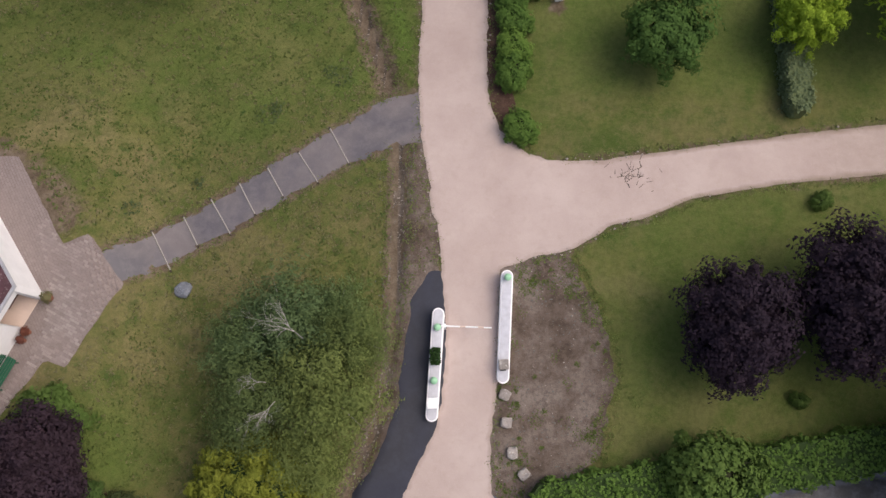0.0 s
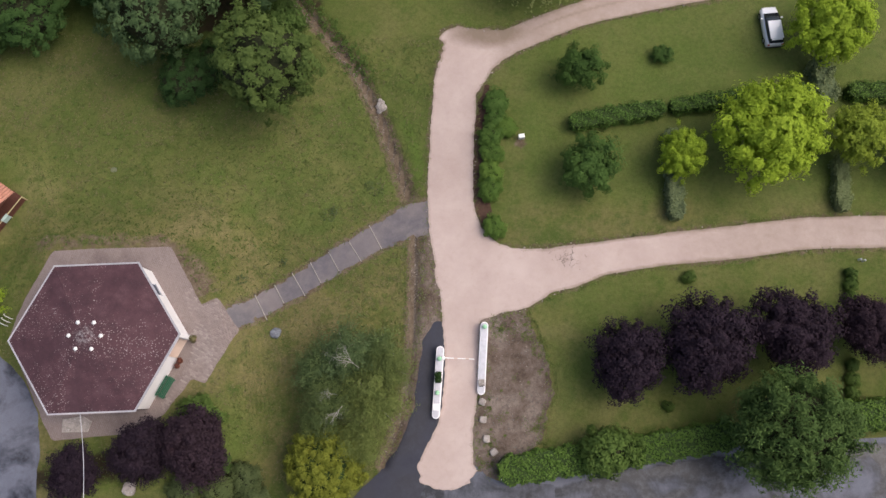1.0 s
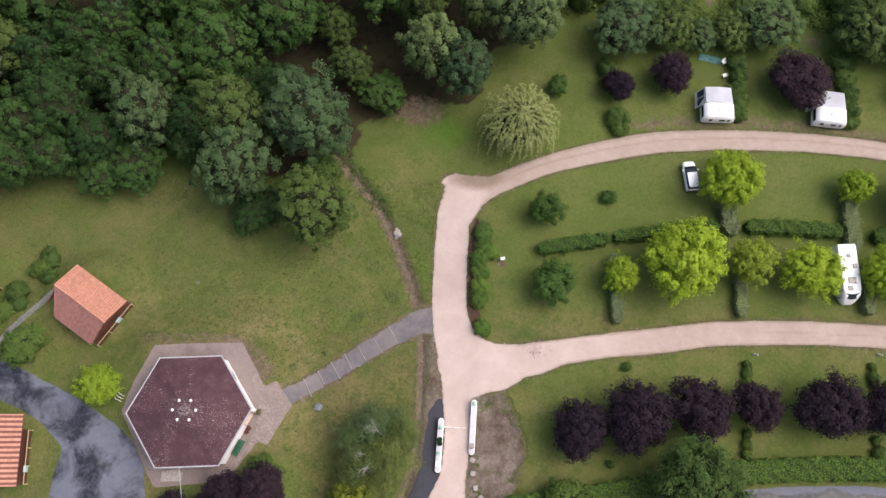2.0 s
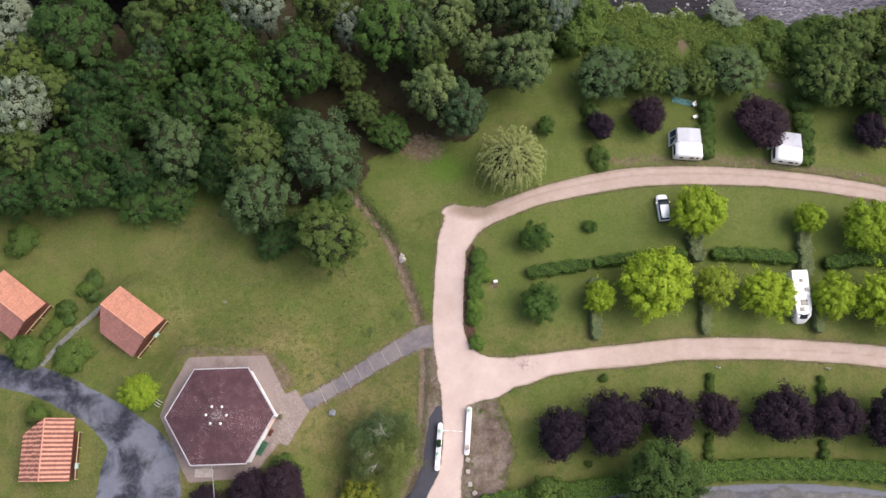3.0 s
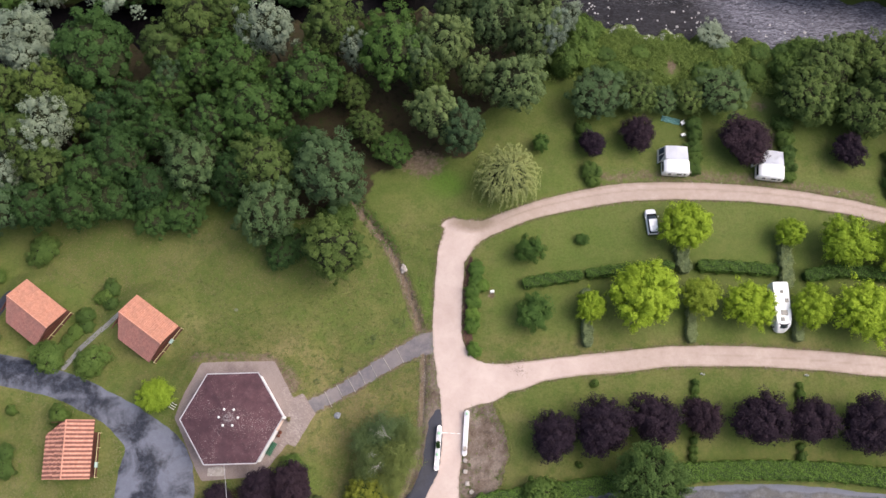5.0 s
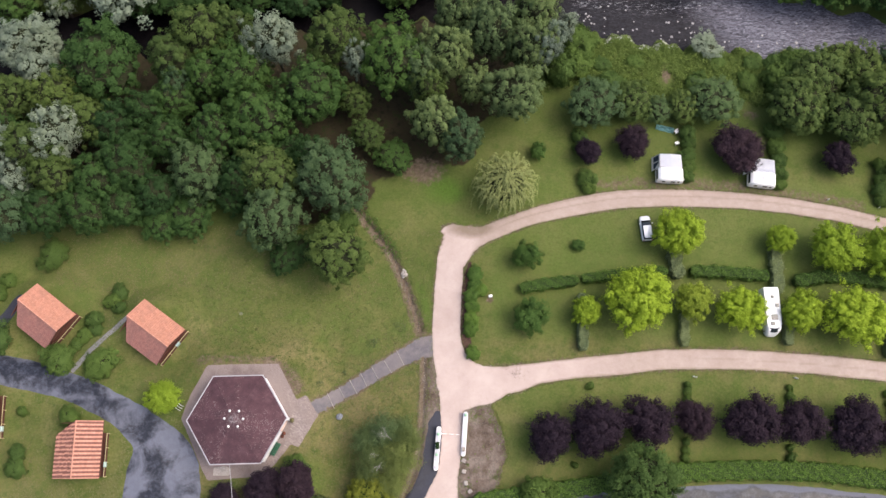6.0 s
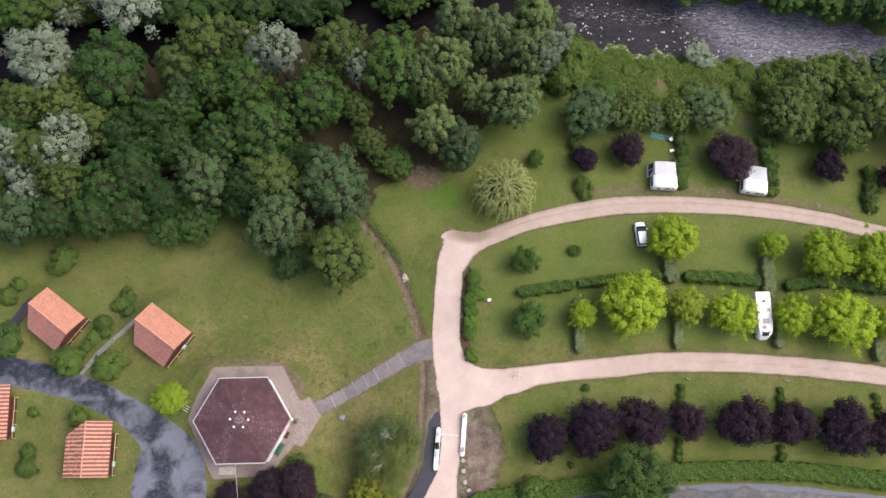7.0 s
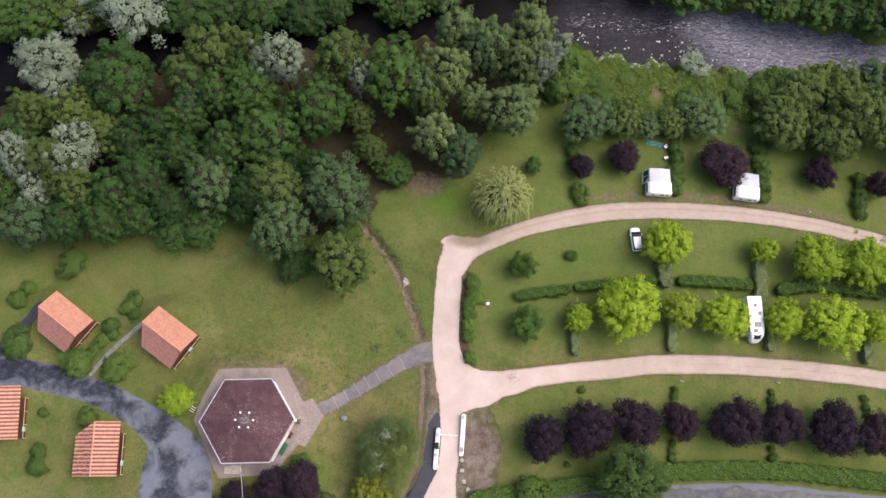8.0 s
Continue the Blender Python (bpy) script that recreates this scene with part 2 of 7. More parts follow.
def roof_felt_material():
    """Maroon shingles with pale lichen flecks."""
    n = Nodes("maroon_shingles", 0.85, spec=0.2)
    at = n.local()
    c = n.ramp(n.noise(0.8, 7, 0.7, at=at), [(0.32, (0.048, 0.026, 0.033)), (0.52, (0.074, 0.037, 0.046)), (0.70, (0.104, 0.058, 0.069))])
    c = n.mix(n.maths("MULTIPLY", n.grey(n.noise(9, 5, 0.7, at=at), 0.45, 0.7), 0.45), c, (0.044, 0.022, 0.027))
    v = n.tree.nodes.new("ShaderNodeTexVoronoi")
    v.inputs["Scale"].default_value = 6.2
    n.link(at, v.inputs["Vector"])
    spots = n.maths("SUBTRACT", 1.0, n.grey(v.outputs["Distance"], 0.14, 0.30))
    sep = n.tree.nodes.new("ShaderNodeSeparateXYZ")
    n.link(at, sep.inputs["Vector"])
    reach = n.maths("POWER", n.maths("ADD", n.maths("POWER", sep.outputs[0], 2.0), n.maths("POWER", sep.outputs[1], 2.0)), 0.5)
    plan = n.node("ShaderNodeCombineXYZ")
    n.link(sep.outputs[0], plan.inputs[0])
    n.link(sep.outputs[1], plan.inputs[1])
    ray = n.tree.nodes.new("ShaderNodeVectorMath")
    ray.operation = "NORMALIZE"
    n.link(plan.outputs[0], ray.inputs[0])
    run = n.noise(1.5, 3, 0.5, at=ray.outputs[0])
    c = n.mix(n.maths("MULTIPLY", n.grey(run, 0.44, 0.66), 0.3), c, (0.112, 0.056, 0.064))
    c = n.mix(n.maths("MULTIPLY", n.grey(run, 0.46, 0.34), 0.25), c, (0.050, 0.030, 0.038))
    hub = n.maths("SUBTRACT", 1.0, n.grey(reach, 0.3, 3.2))
    lean = n.maths("ADD", n.maths("MULTIPLY", n.maths("SUBTRACT", run, 0.5), 0.75), n.maths("MULTIPLY", hub, 0.13))
    lean = n.maths("ADD", lean, n.maths("MULTIPLY", n.maths("ADD", sep.outputs[0], sep.outputs[1]), -0.009))
    spread = n.grey(n.maths("ADD", n.noise(1.1, 8, 0.85, at=at), lean), 0.48, 0.65)
    c = n.mix(n.maths("MULTIPLY", spots, spread), c, (0.43, 0.39, 0.39))
    crust = n.maths("MULTIPLY", n.maths("SUBTRACT", 1.0, n.grey(reach, 0.2, 1.1)), n.grey(n.noise(4.0, 6, 0.75, at=at), 0.48, 0.60))
    c = n.mix(n.maths("MULTIPLY", crust, 0.55), c, (0.42, 0.40, 0.41))
    n.colour(c)
    n.bump(n.noise(14, 6, 0.7, at=at), 0.4, 0.02)
    return n.mat


def tile_material(name, a, b, stain):
    n = Nodes(name, 0.85, spec=0.2)
    at = n.local()
    c = n.mix(n.grey(n.noise(5, 4, 0.7, at=at), 0.35, 0.68), a, b)
    v = n.tree.nodes.new("ShaderNodeTexVoronoi")
    v.inputs["Scale"].default_value = 3.4
    n.link(at, v.inputs["Vector"])
    sep = n.tree.nodes.new("ShaderNodeSeparateColor")
    n.link(v.outputs["Color"], sep.inputs["Color"])
    c = n.mix(n.maths("MULTIPLY", n.grey(sep.outputs[0], 0.45, 1.0), 0.26), c, tuple(x * 0.62 for x in stain))
    c = n.mix(n.maths("MULTIPLY", n.grey(sep.outputs[1], 0.6, 1.0), 0.22), c, tuple(min(1, x * 1.3) for x in b))
    c = n.mix(n.maths("MULTIPLY", n.grey(n.noise(0.8, 7, 0.75, at=at), 0.46, 0.72), 0.65), c, stain)
    n.colour(c)
    n.bump(n.noise(20, 4, 0.7, at=at), 0.3, 0.02)
    return n.mat


def glass_material(name, tint=(0.02, 0.025, 0.03)):
    n = Nodes(name, 0.06, spec=0.6)
    n.colour(n.mix(n.noise(1.5, 2), tint, tuple(v * 1.6 for v in tint)))
    return n.mat


def wood_material(name, a, b):
    n = Nodes(name, 0.75, spec=0.25)
    turn = n.node("ShaderNodeMapping")
    turn.inputs["Scale"].default_value = (1, 14, 14)
    n.link(n.local(), turn.inputs["Vector"])
    g = n.noise(1.2, 6, 0.7, at=turn.outputs["Vector"])
    n.colour(n.mix(n.grey(g, 0.3, 0.7), a, b))
    n.bump(g, 0.4, 0.015)
    return n.mat


GRASS = grass_material()
GRAVEL = gravel_material()
ASPHALT_WET = asphalt_material("damp_asphalt", (0.011, 0.013, 0.022), (0.118, 0.126, 0.165), 0.585)
ASPHALT_NEW = asphalt_material("fresh_asphalt", (0.020, 0.021, 0.032), (0.036, 0.038, 0.054), 0.5)
ASPHALT_OLD = asphalt_material("grey_asphalt", (0.013, 0.015, 0.022), (0.128, 0.134, 0.168), 0.57)
PATH_STONE = asphalt_material("grey_stone_dust", (0.098, 0.090, 0.104), (0.162, 0.142, 0.146), 0.5)
PATH_PALE = asphalt_material("pale_concrete", (0.13, 0.13, 0.135), (0.215, 0.21, 0.21), 0.5)
EARTH = earth_material("bare_earth", [(0.36, (0.086, 0.062, 0.048)), (0.5, (0.152, 0.118, 0.098)), (0.64, (0.222, 0.182, 0.158))], (0.42, 0.39, 0.36), 0.70)
DITCH = earth_material("ditch_mud", [(0.3, (0.060, 0.045, 0.034)), (0.5, (0.135, 0.108, 0.086)), (0.7, (0.20, 0.165, 0.14))], (0.34, 0.30, 0.27), 0.60)
BED = earth_material("mulched_bed", [(0.3, (0.050, 0.030, 0.022)), (0.5, (0.085, 0.050, 0.038)), (0.7, (0.12, 0.085, 0.06))], (0.2, 0.15, 0.12), 0.68)
PAVING = paving_material()
PAVER = paver_material()
WATER = water_material()
SHINGLE = roof_felt_material()
TILE_SALMON = tile_material("salmon_tiles", (0.380, 0.172, 0.118), (0.480, 0.240, 0.172), (0.27, 0.138, 0.112))
TILE_BAND = tile_material("pale_tile_bands", (0.47, 0.225, 0.160), (0.56, 0.300, 0.225), (0.37, 0.175, 0.130))
# Tiles of the slope away from the light: weathering plus painted shade.
TILE_SHADED = tile_material("shaded_weathered_tiles", (0.205, 0.094, 0.082), (0.300, 0.146, 0.126), (0.17, 0.100, 0.092))
TILE_DEEP = tile_material("dark_tile_bands", (0.150, 0.064, 0.052), (0.225, 0.100, 0.082), (0.14, 0.075, 0.066))
WHITE_WALL = plain("white_render", (0.93, 0.91, 0.93), 0.8, wear=0.06, scale=1.2)
WHITE_TRIM = plain("white_gutter", (0.56, 0.56, 0.61), 0.5, wear=0.10)
WALL_GREY = plain("grey_coping", (0.60, 0.60, 0.66), 0.85, wear=0.12)
WHITE_PAINT = plain("white_paint", (0.87, 0.87, 0.88), 0.45, wear=0.05)
VAN_WHITE = plain("white_vehicle_paint", (0.86, 0.86, 0.88), 0.3, wear=0.04, scale=1.0, spec=0.5)
VAN_GREY = plain("grey_awning_cloth", (0.76, 0.77, 0.84), 0.8, wear=0.04, scale=1.5)
CAR_PAINT = plain("pearl_white_car_paint", (0.86, 0.86, 0.90), 0.22, 0.1, wear=0.03, scale=0.8, spec=0.6)
BLACK_PLASTIC = plain("black_plastic", (0.02, 0.02, 0.022), 0.5, wear=0.1)
RUBBER = plain("tyre_rubber", (0.018, 0.018, 0.018), 0.9, wear=0.1)
ALLOY = plain("alloy_rim", (0.45, 0.45, 0.47), 0.35, 0.8, wear=0.1)
GLASS = glass_material("dark_glass")
BLUE_GLASS = glass_material("bluish_window", (0.05, 0.07, 0.12))
MINT = plain("mint_green_cap", (0.36, 0.66, 0.42), 0.5, wear=0.08)
BENCH_GREEN = plain("green_bench_paint", (0.015, 0.105, 0.055), 0.5, wear=0.12, scale=6)
TEAL = plain("teal_tarpaulin", (0.16, 0.36, 0.36), 0.5, wear=0.15, scale=4)
PALE_CLOTH = plain("pale_blue_cloth", (0.42, 0.55, 0.53), 0.8, wear=0.1, scale=5)
RED_LAMP = plain("red_lamp", (0.45, 0.02, 0.02), 0.3, wear=0.05)
FLOWER = leaf_material("red_flowers", (0.10, 0.030, 0.022), (0.20, 0.075, 0.055))
MOSSY = plain("mossy_concrete", (0.165, 0.180, 0.105), 0.9, wear=0.2, scale=2)
TERRACOTTA = plain("terracotta", (0.34, 0.14, 0.09), 0.8, wear=0.15)
STONE = earth_material("pale_boulder", [(0.3, (0.25, 0.22, 0.20)), (0.5, (0.36, 0.32, 0.30)), (0.7, (0.46, 0.43, 0.40))], (0.5, 0.48, 0.46), 0.62)
RIVER_STONE = earth_material("river_stone", [(0.3, (0.24, 0.23, 0.24)), (0.5, (0.38, 0.37, 0.38)), (0.7, (0.50, 0.49, 0.50))], (0.5, 0.5, 0.5), 0.7)
STONE_BLUE = earth_material("blue_grey_boulder", [(0.3, (0.16, 0.17, 0.20)), (0.5, (0.22, 0.235, 0.27)), (0.7, (0.29, 0.30, 0.34))], (0.34, 0.35, 0.38), 0.62)
PEACH = plain("peach_render", (0.66, 0.52, 0.45), 0.8, wear=0.06)
LOG = wood_material("pale_log", (0.26, 0.24, 0.22), (0.40, 0.37, 0.34))
CABIN_WOOD = wood_material("dark_red_timber", (0.075, 0.030, 0.022), (0.12, 0.050, 0.036))
RAIL_WOOD = wood_material("pale_rail_timber", (0.40, 0.33, 0.18), (0.52, 0.45, 0.27))
BARK = bark_material("grey_bark", (0.055, 0.045, 0.035), (0.12, 0.10, 0.085))
DEAD_WOOD = bark_material("grey_dead_wood", (0.14, 0.13, 0.12), (0.40, 0.38, 0.35))
BIRCH_BARK = bark_material("white_birch_bark", (0.16, 0.15, 0.14), (0.46, 0.44, 0.41))
PEBBLE = leaf_material("mixed_pebbles", (0.05, 0.04, 0.033), (0.30, 0.27, 0.24), 0.0)
EDGE_STONE = leaf_material("pale_loose_stones", (0.22, 0.18, 0.16), (0.50, 0.45, 0.42), 0.0, 0.0)
# Darker than the leaves, so gaps between them look shaded by colour alone.
LEAF_GAP_SHADE = bark_material("leaf_gap_shade", (0.022, 0.040, 0.012), (0.045, 0.075, 0.022))
# Dark colour of crown cores: the shade between leaf clumps is painted in.
CORE_SHADE = bark_material("crown_core_shade", (0.016, 0.020, 0.009), (0.034, 0.038, 0.018))
LEAF_WOOD = leaf_material("woodland_leaves", (0.011, 0.028, 0.009), (0.053, 0.103, 0.031))
LEAF_MID = leaf_material("fresh_green_leaves", (0.016, 0.042, 0.010), (0.081, 0.144, 0.038))
LEAF_FRESH = leaf_material("olive_green_leaves", (0.028, 0.052, 0.012), (0.115, 0.160, 0.046))
LEAF_SALLOW = leaf_material("sallow_leaves", (0.038, 0.068, 0.016), (0.140, 0.190, 0.060))
LEAF_BLUE = leaf_material("blue_green_leaves", (0.021, 0.048, 0.018), (0.112, 0.168, 0.074))
LEAF_SILVER = leaf_material("silver_willow_leaves", (0.105, 0.145, 0.092), (0.290, 0.340, 0.262), vary=0.2)
LEAF_YELLOW = leaf_material("golden_green_leaves", (0.110, 0.180, 0.010), (0.370, 0.480, 0.052))
LEAF_DULL = leaf_material("dull_gold_leaves", (0.10, 0.145, 0.014), (0.30, 0.37, 0.055))
LEAF_OLIVE = leaf_material("olive_gold_leaves", (0.090, 0.108, 0.012), (0.262, 0.272, 0.044))
LEAF_PURPLE = leaf_material("copper_purple_leaves", (0.014, 0.009, 0.014), (0.047, 0.028, 0.042), 0.2)
LEAF_OAK = leaf_material("oak_leaves", (0.026, 0.056, 0.014), (0.128, 0.190, 0.054))
LEAF_WEEP = leaf_material("weeping_willow_leaves", (0.095, 0.128, 0.038), (0.370, 0.395, 0.160), vary=0.05)
LEAF_HEDGE = leaf_material("laurel_hedge_leaves", (0.042, 0.090, 0.015), (0.140, 0.222, 0.050))
LEAF_GREY = leaf_material("grey_green_hedge_leaves", (0.115, 0.145, 0.065), (0.235, 0.275, 0.145))
LEAF_ASPEN = leaf_material("aspen_leaves", (0.036, 0.068, 0.023), (0.168, 0.220, 0.092))
LEAF_SHRUB = leaf_material("garden_shrub_leaves", (0.032, 0.064, 0.014), (0.125, 0.188, 0.050))
LEAF_BRUSH = leaf_material("bank_grass_blades", (0.052, 0.086, 0.020), (0.160, 0.215, 0.060))
LEAF_STRAW = leaf_material("straw_blades", (0.136, 0.124, 0.056), (0.215, 0.188, 0.100))
LEAF_THISTLE = leaf_material("thistle_leaves", (0.058, 0.082, 0.030), (0.120, 0.148, 0.066))
LEAF_TUFT = leaf_material("tuft_blades", (0.068, 0.094, 0.024), (0.126, 0.156, 0.046))
FLOWER_WHITE = leaf_material("white_blossom", (0.32, 0.33, 0.28), (0.62, 0.62, 0.56), 0.1)
LEAF_BIRCH = leaf_material("birch_leaves", (0.048, 0.074, 0.020), (0.190, 0.222, 0.074))


# ---- helpers for meshes ----
def mesh_of(name, bm, mats):
    me = bpy.data.meshes.new(name)
    bm.to_mesh(me)
    bm.free()
    for m in mats if isinstance(mats, (list, tuple)) else [mats]:
        me.materials.append(m)
    return me


def part(name, bm, mats, parent=None, label="", smooth=False):
    """One mesh object under a thing or a part."""
    me = mesh_of(name, bm, mats)
    if smooth:
        me.shade_smooth()
    ob = new(name, me)
    ob.parent = parent
    return tagged(ob, label)


def thing(name, x, y, z, turn=0.0, label="", category="", group="", kind=""):
    ob = new(name)
    ob.matrix_basis = pose(x, y, z, 0, 0, turn)
    ob.empty_display_size = 0.3
    return tagged(ob, label, category, group, kind)


def box(bm, x0, x1, y0, y1, z0, z1, bevel=0.0, mat=0):
    r = bmesh.ops.create_cube(bm, size=1.0)
    bmesh.ops.transform(bm, verts=r["verts"], matrix=Matrix.Translation(((x0 + x1) / 2, (y0 + y1) / 2, (z0 + z1) / 2)) @ Matrix.Diagonal((x1 - x0, y1 - y0, z1 - z0, 1)))
    faces = list({f for v in r["verts"] for f in v.link_faces})
    for f in faces:
        f.material_index = mat
    if bevel:
        edges = list({e for f in faces for e in f.edges})
        bmesh.ops.bevel(bm, geom=edges, offset=bevel, segments=2, affect="EDGES", profile=0.5)
    return bm


def rod(bm, a, b, r0, r1=None, n=8):
    """A tapered round bar from a to b."""
    a, b = Vector(a), Vector(b)
    d = b - a
    m = Matrix.Translation((a + b) / 2) @ d.to_track_quat("Z", "Y").to_matrix().to_4x4()
    bmesh.ops.create_cone(bm, cap_ends=True, segments=n, radius1=r0, radius2=r0 if r1 is None else r1, depth=d.length, matrix=m)
    return bm


def slab(bm, outline, z0, z1, mat=0):
    """A prism over a plan outline (counter-clockwise)."""
    lo = [bm.verts.new((x, y, z0)) for x, y in outline]
    hi = [bm.verts.new((x, y, z1)) for x, y in outline]
    n = len(outline)
    fs = [bm.faces.new(hi), bm.faces.new(lo[::-1])]
    for i in range(n):
        fs.append(bm.faces.new((lo[i], lo[(i + 1) % n], hi[(i + 1) % n], hi[i])))
    for f in fs:
        f.material_index = mat
    return bm


# ---- the lie of the land ----
def ease(a, b, x):
    t = np.clip((x - a) / (b - a), 0, 1)
    return t * t * (3 - 2 * t)


SOUTH_BANK = ((-95, 56), (-80, 60.5), (-68, 66.5), (-50, 67.6), (-35, 70.5), (-18, 74.5), (0, 76), (21, 75.2), (27, 73.2), (36, 71.6), (44, 71.6), (54, 70), (62, 70.2), (78, 66.3), (120, 56))
NORTH_BANK = ((-95, 71), (-67, 74.8), (-51, 75.2), (-36, 79.3), (-21, 82.8), (21, 84.5), (32, 84.5), (42, 82.4), (54, 81.3), (63, 79.4), (73, 77.2), (80, 75.8), (120, 67))
WATER_Z = -6.9
# level ground under the buildings: x, y, inner and outer radius, height
PADS = ((-28.95, 5.65, 8.5, 12.5, 3.1), (-43.15, 18, 4.8, 8.5, 1.5), (-59.6, 20.1, 4.8, 8.5, 0.9), (-50.8, 1.2, 5, 8, 3.6), (-66.2, 6, 5, 8, 3.2))
DITCH_SOUTH = ((-3.2, 15.3), (-3.1, 12.5), (-3.2, 9.0), (-3.3, 6.0), (-3.6, 3.0), (-3.7, 0.5), (-4.4, -1.5), (-5.6, -4.5))
DITCH_NORTH = ((-3.9, 19.7), (-5.0, 23.0), (-7.0, 28.3), (-9.0, 32.3), (-11.5, 35.6), (-15.0, 39.5), (-19, 45))


def to_line(x, y, line, widths=None):
    """Distance to a polyline, less its half width where widths are given."""
    best = np.full(np.shape(x), 1e9)
    w = widths if widths is not None else [0.0] * len(line)
    for (ax, ay), (bx, by), wa, wb in zip(line[:-1], line[1:], w[:-1], w[1:]):
        dx, dy = bx - ax, by - ay
        t = np.clip(((x - ax) * dx + (y - ay) * dy) / (dx * dx + dy * dy), 0, 1)
        d = np.hypot(x - ax - t * dx, y - ay - t * dy) - (wa + t * (wb - wa))
        best = np.minimum(best, d)
    return best


def to_outline(x, y, poly):
    """Signed distance to a closed outline, negative inside."""
    d = to_line(x, y, list(poly) + [poly[0]])
    inside = np.zeros(np.shape(x), bool)
    for (ax, ay), (bx, by) in zip(poly, list(poly[1:]) + [poly[0]]):
        cross = (ay > y) != (by > y)
        with np.errstate(divide="ignore", invalid="ignore"):
            xi = ax + (y - ay) * (bx - ax) / (by - ay if by != ay else 1e-9)
        inside ^= cross & (x < xi)
    return np.where(inside, -d, d)


def land(x, y):
    """Height of the ground: it falls to the river, and rises to the pavilion."""
    x, y = np.asarray(x, float), np.asarray(y, float)
    yy = np.clip(y, -5, 90)
    z = 0.6 - 0.09 * (yy - 8) - 0.02 * np.minimum(y + 5, 0).clip(-40, 0)
    z = z + 2.4 * ease(-15, -23, x) * (1 - ease(12, 28, y))
    for cx, cy, r0, r1, level in PADS:
        w = 1 - ease(r0, r1, np.hypot(x - cx, y - cy))
        z = z * (1 - w) + level * w
    z = z - 1.3 * np.exp(-((x + 7) ** 2 + (y - 27) ** 2) / 90)
    s = np.interp(x, *zip(*SOUTH_BANK)) + 0.7 * np.sin(x * 0.9) + 0.4 * np.sin(x * 2.3)
    n = np.interp(x, *zip(*NORTH_BANK)) + 0.8 * np.sin(x * 0.7 + 1)
    river = ease(-2.5, 0.8, np.minimum(y - s, n - y))
    z = z * (1 - river) + (WATER_Z - 0.7) * river
    far = ease(0, 12, y - n - 2)
    z = z + far * (3.0 - 0.5 * z - 3.0)
    z = z - 0.35 * np.exp(-(to_line(x, y, DITCH_SOUTH) / 0.45) ** 2) - 0.55 * np.exp(-(to_line(x, y, DITCH_NORTH) / 0.6) ** 2)
    return z


def gz(x, y):
    return float(land(x, y))


def ragged(x, y, amount, size=1.0):
    """A wandering offset for edges: waves of many lengths and ways."""
    rng = np.random.default_rng(77)
    out = 0.0
    for k in range(14):
        f = 1.1 * 1.32 ** k / size
        a, ph = rng.uniform(0, 6.28, 2)
        out = out + np.sin(f * (x * math.cos(a) + y * math.sin(a)) + ph) * 0.8 * 1.32 ** (-0.8 * k)
    return amount * out


# ---- where the trees stand: x, y, crown radius, height ----
ASPEN = ((-2.3, 51.6, 4.1, 14), (-0.7, 62.4, 4.6, 18), (12.2, 64.3, 4.2, 18), (3.6, 58.3, 2.8, 14), (1.0, 69.6, 4.5, 19), (6.1, 66.5, 4.6, 19), (13.1, 69.5, 4.7, 20), (10.0, 56.8, 5.0, 15), (-4.8, 60.3, 4.2, 16))
DARK = ((-48.5, 43.3, 4.5, 15), (-42.8, 47.3, 3.6, 15), (-60.5, 35.9, 4.0, 12), (-54.4, 36.5, 4.0, 12), (-51.4, 49.4, 3.6, 14), (-46.7, 52.0, 3.7, 14),
        (-54.5, 59.7, 6.4, 17), (-28.7, 46.9, 2.7, 12), (-69.6, 49.9, 4.1, 14), (-31.2, 41.2, 3.6, 13), (-21.3, 45.6, 3.6, 12), (-78, 46, 5.0, 15), (-77, 36, 5.0, 13), (-80, 55, 5.0, 16), (-44.6, 39.6, 3.9, 10), (-33.0, 39.4, 3.0, 8), (-24.8, 46.8, 3.4, 9), (-50.0, 37.6, 3.8, 10), (-47.5, 47.3, 3.6, 12))
MIDGREEN = ((-37.9, 57.9, 3.9, 16), (-32.9, 58.5, 5.1, 16), (-21.5, 55.4, 5.3, 17), (-29.5, 50.9, 5.4, 16), (-35.7, 48.5, 4.1, 15), (-9.1, 61.8, 6.0, 17),
            (-52.7, 40.5, 4.0, 14), (-8.8, 47.5, 3.2, 5), (-42.9, 54.2, 3.7, 14), (-72, 41, 4.4, 14))
OLIVE = ((-67.3, 53.8, 4.1, 15), (-60.6, 53.7, 4.1, 16), (-55.8, 50.5, 4.1, 15), (-39.0, 65.4, 4.9, 17), (-34.6, 66.4, 3.3, 16), (-43.3, 60.3, 4.2, 16), (-18.4, 64.6, 4.6, 18),
         (-3.6, 57.0, 2.8, 15), (-15.5, 56.5, 3.0, 9), (-13.1, 50.6, 2.8, 8), (-27.3, 41.9, 5.0, 15), (-59.0, 40.8, 4.0, 14), (-62.8, 45.1, 4.9, 16))
BLUEGREEN = ((-42.0, 56.0, 2.9, 15), (1.8, 49.4, 3.7, 13), (-17.6, 41.4, 6.0, 16), (-26.1, 35.4, 5.2, 14), (-37.9, 42.6, 4.7, 14), (-66.3, 35.6, 4.8, 13))
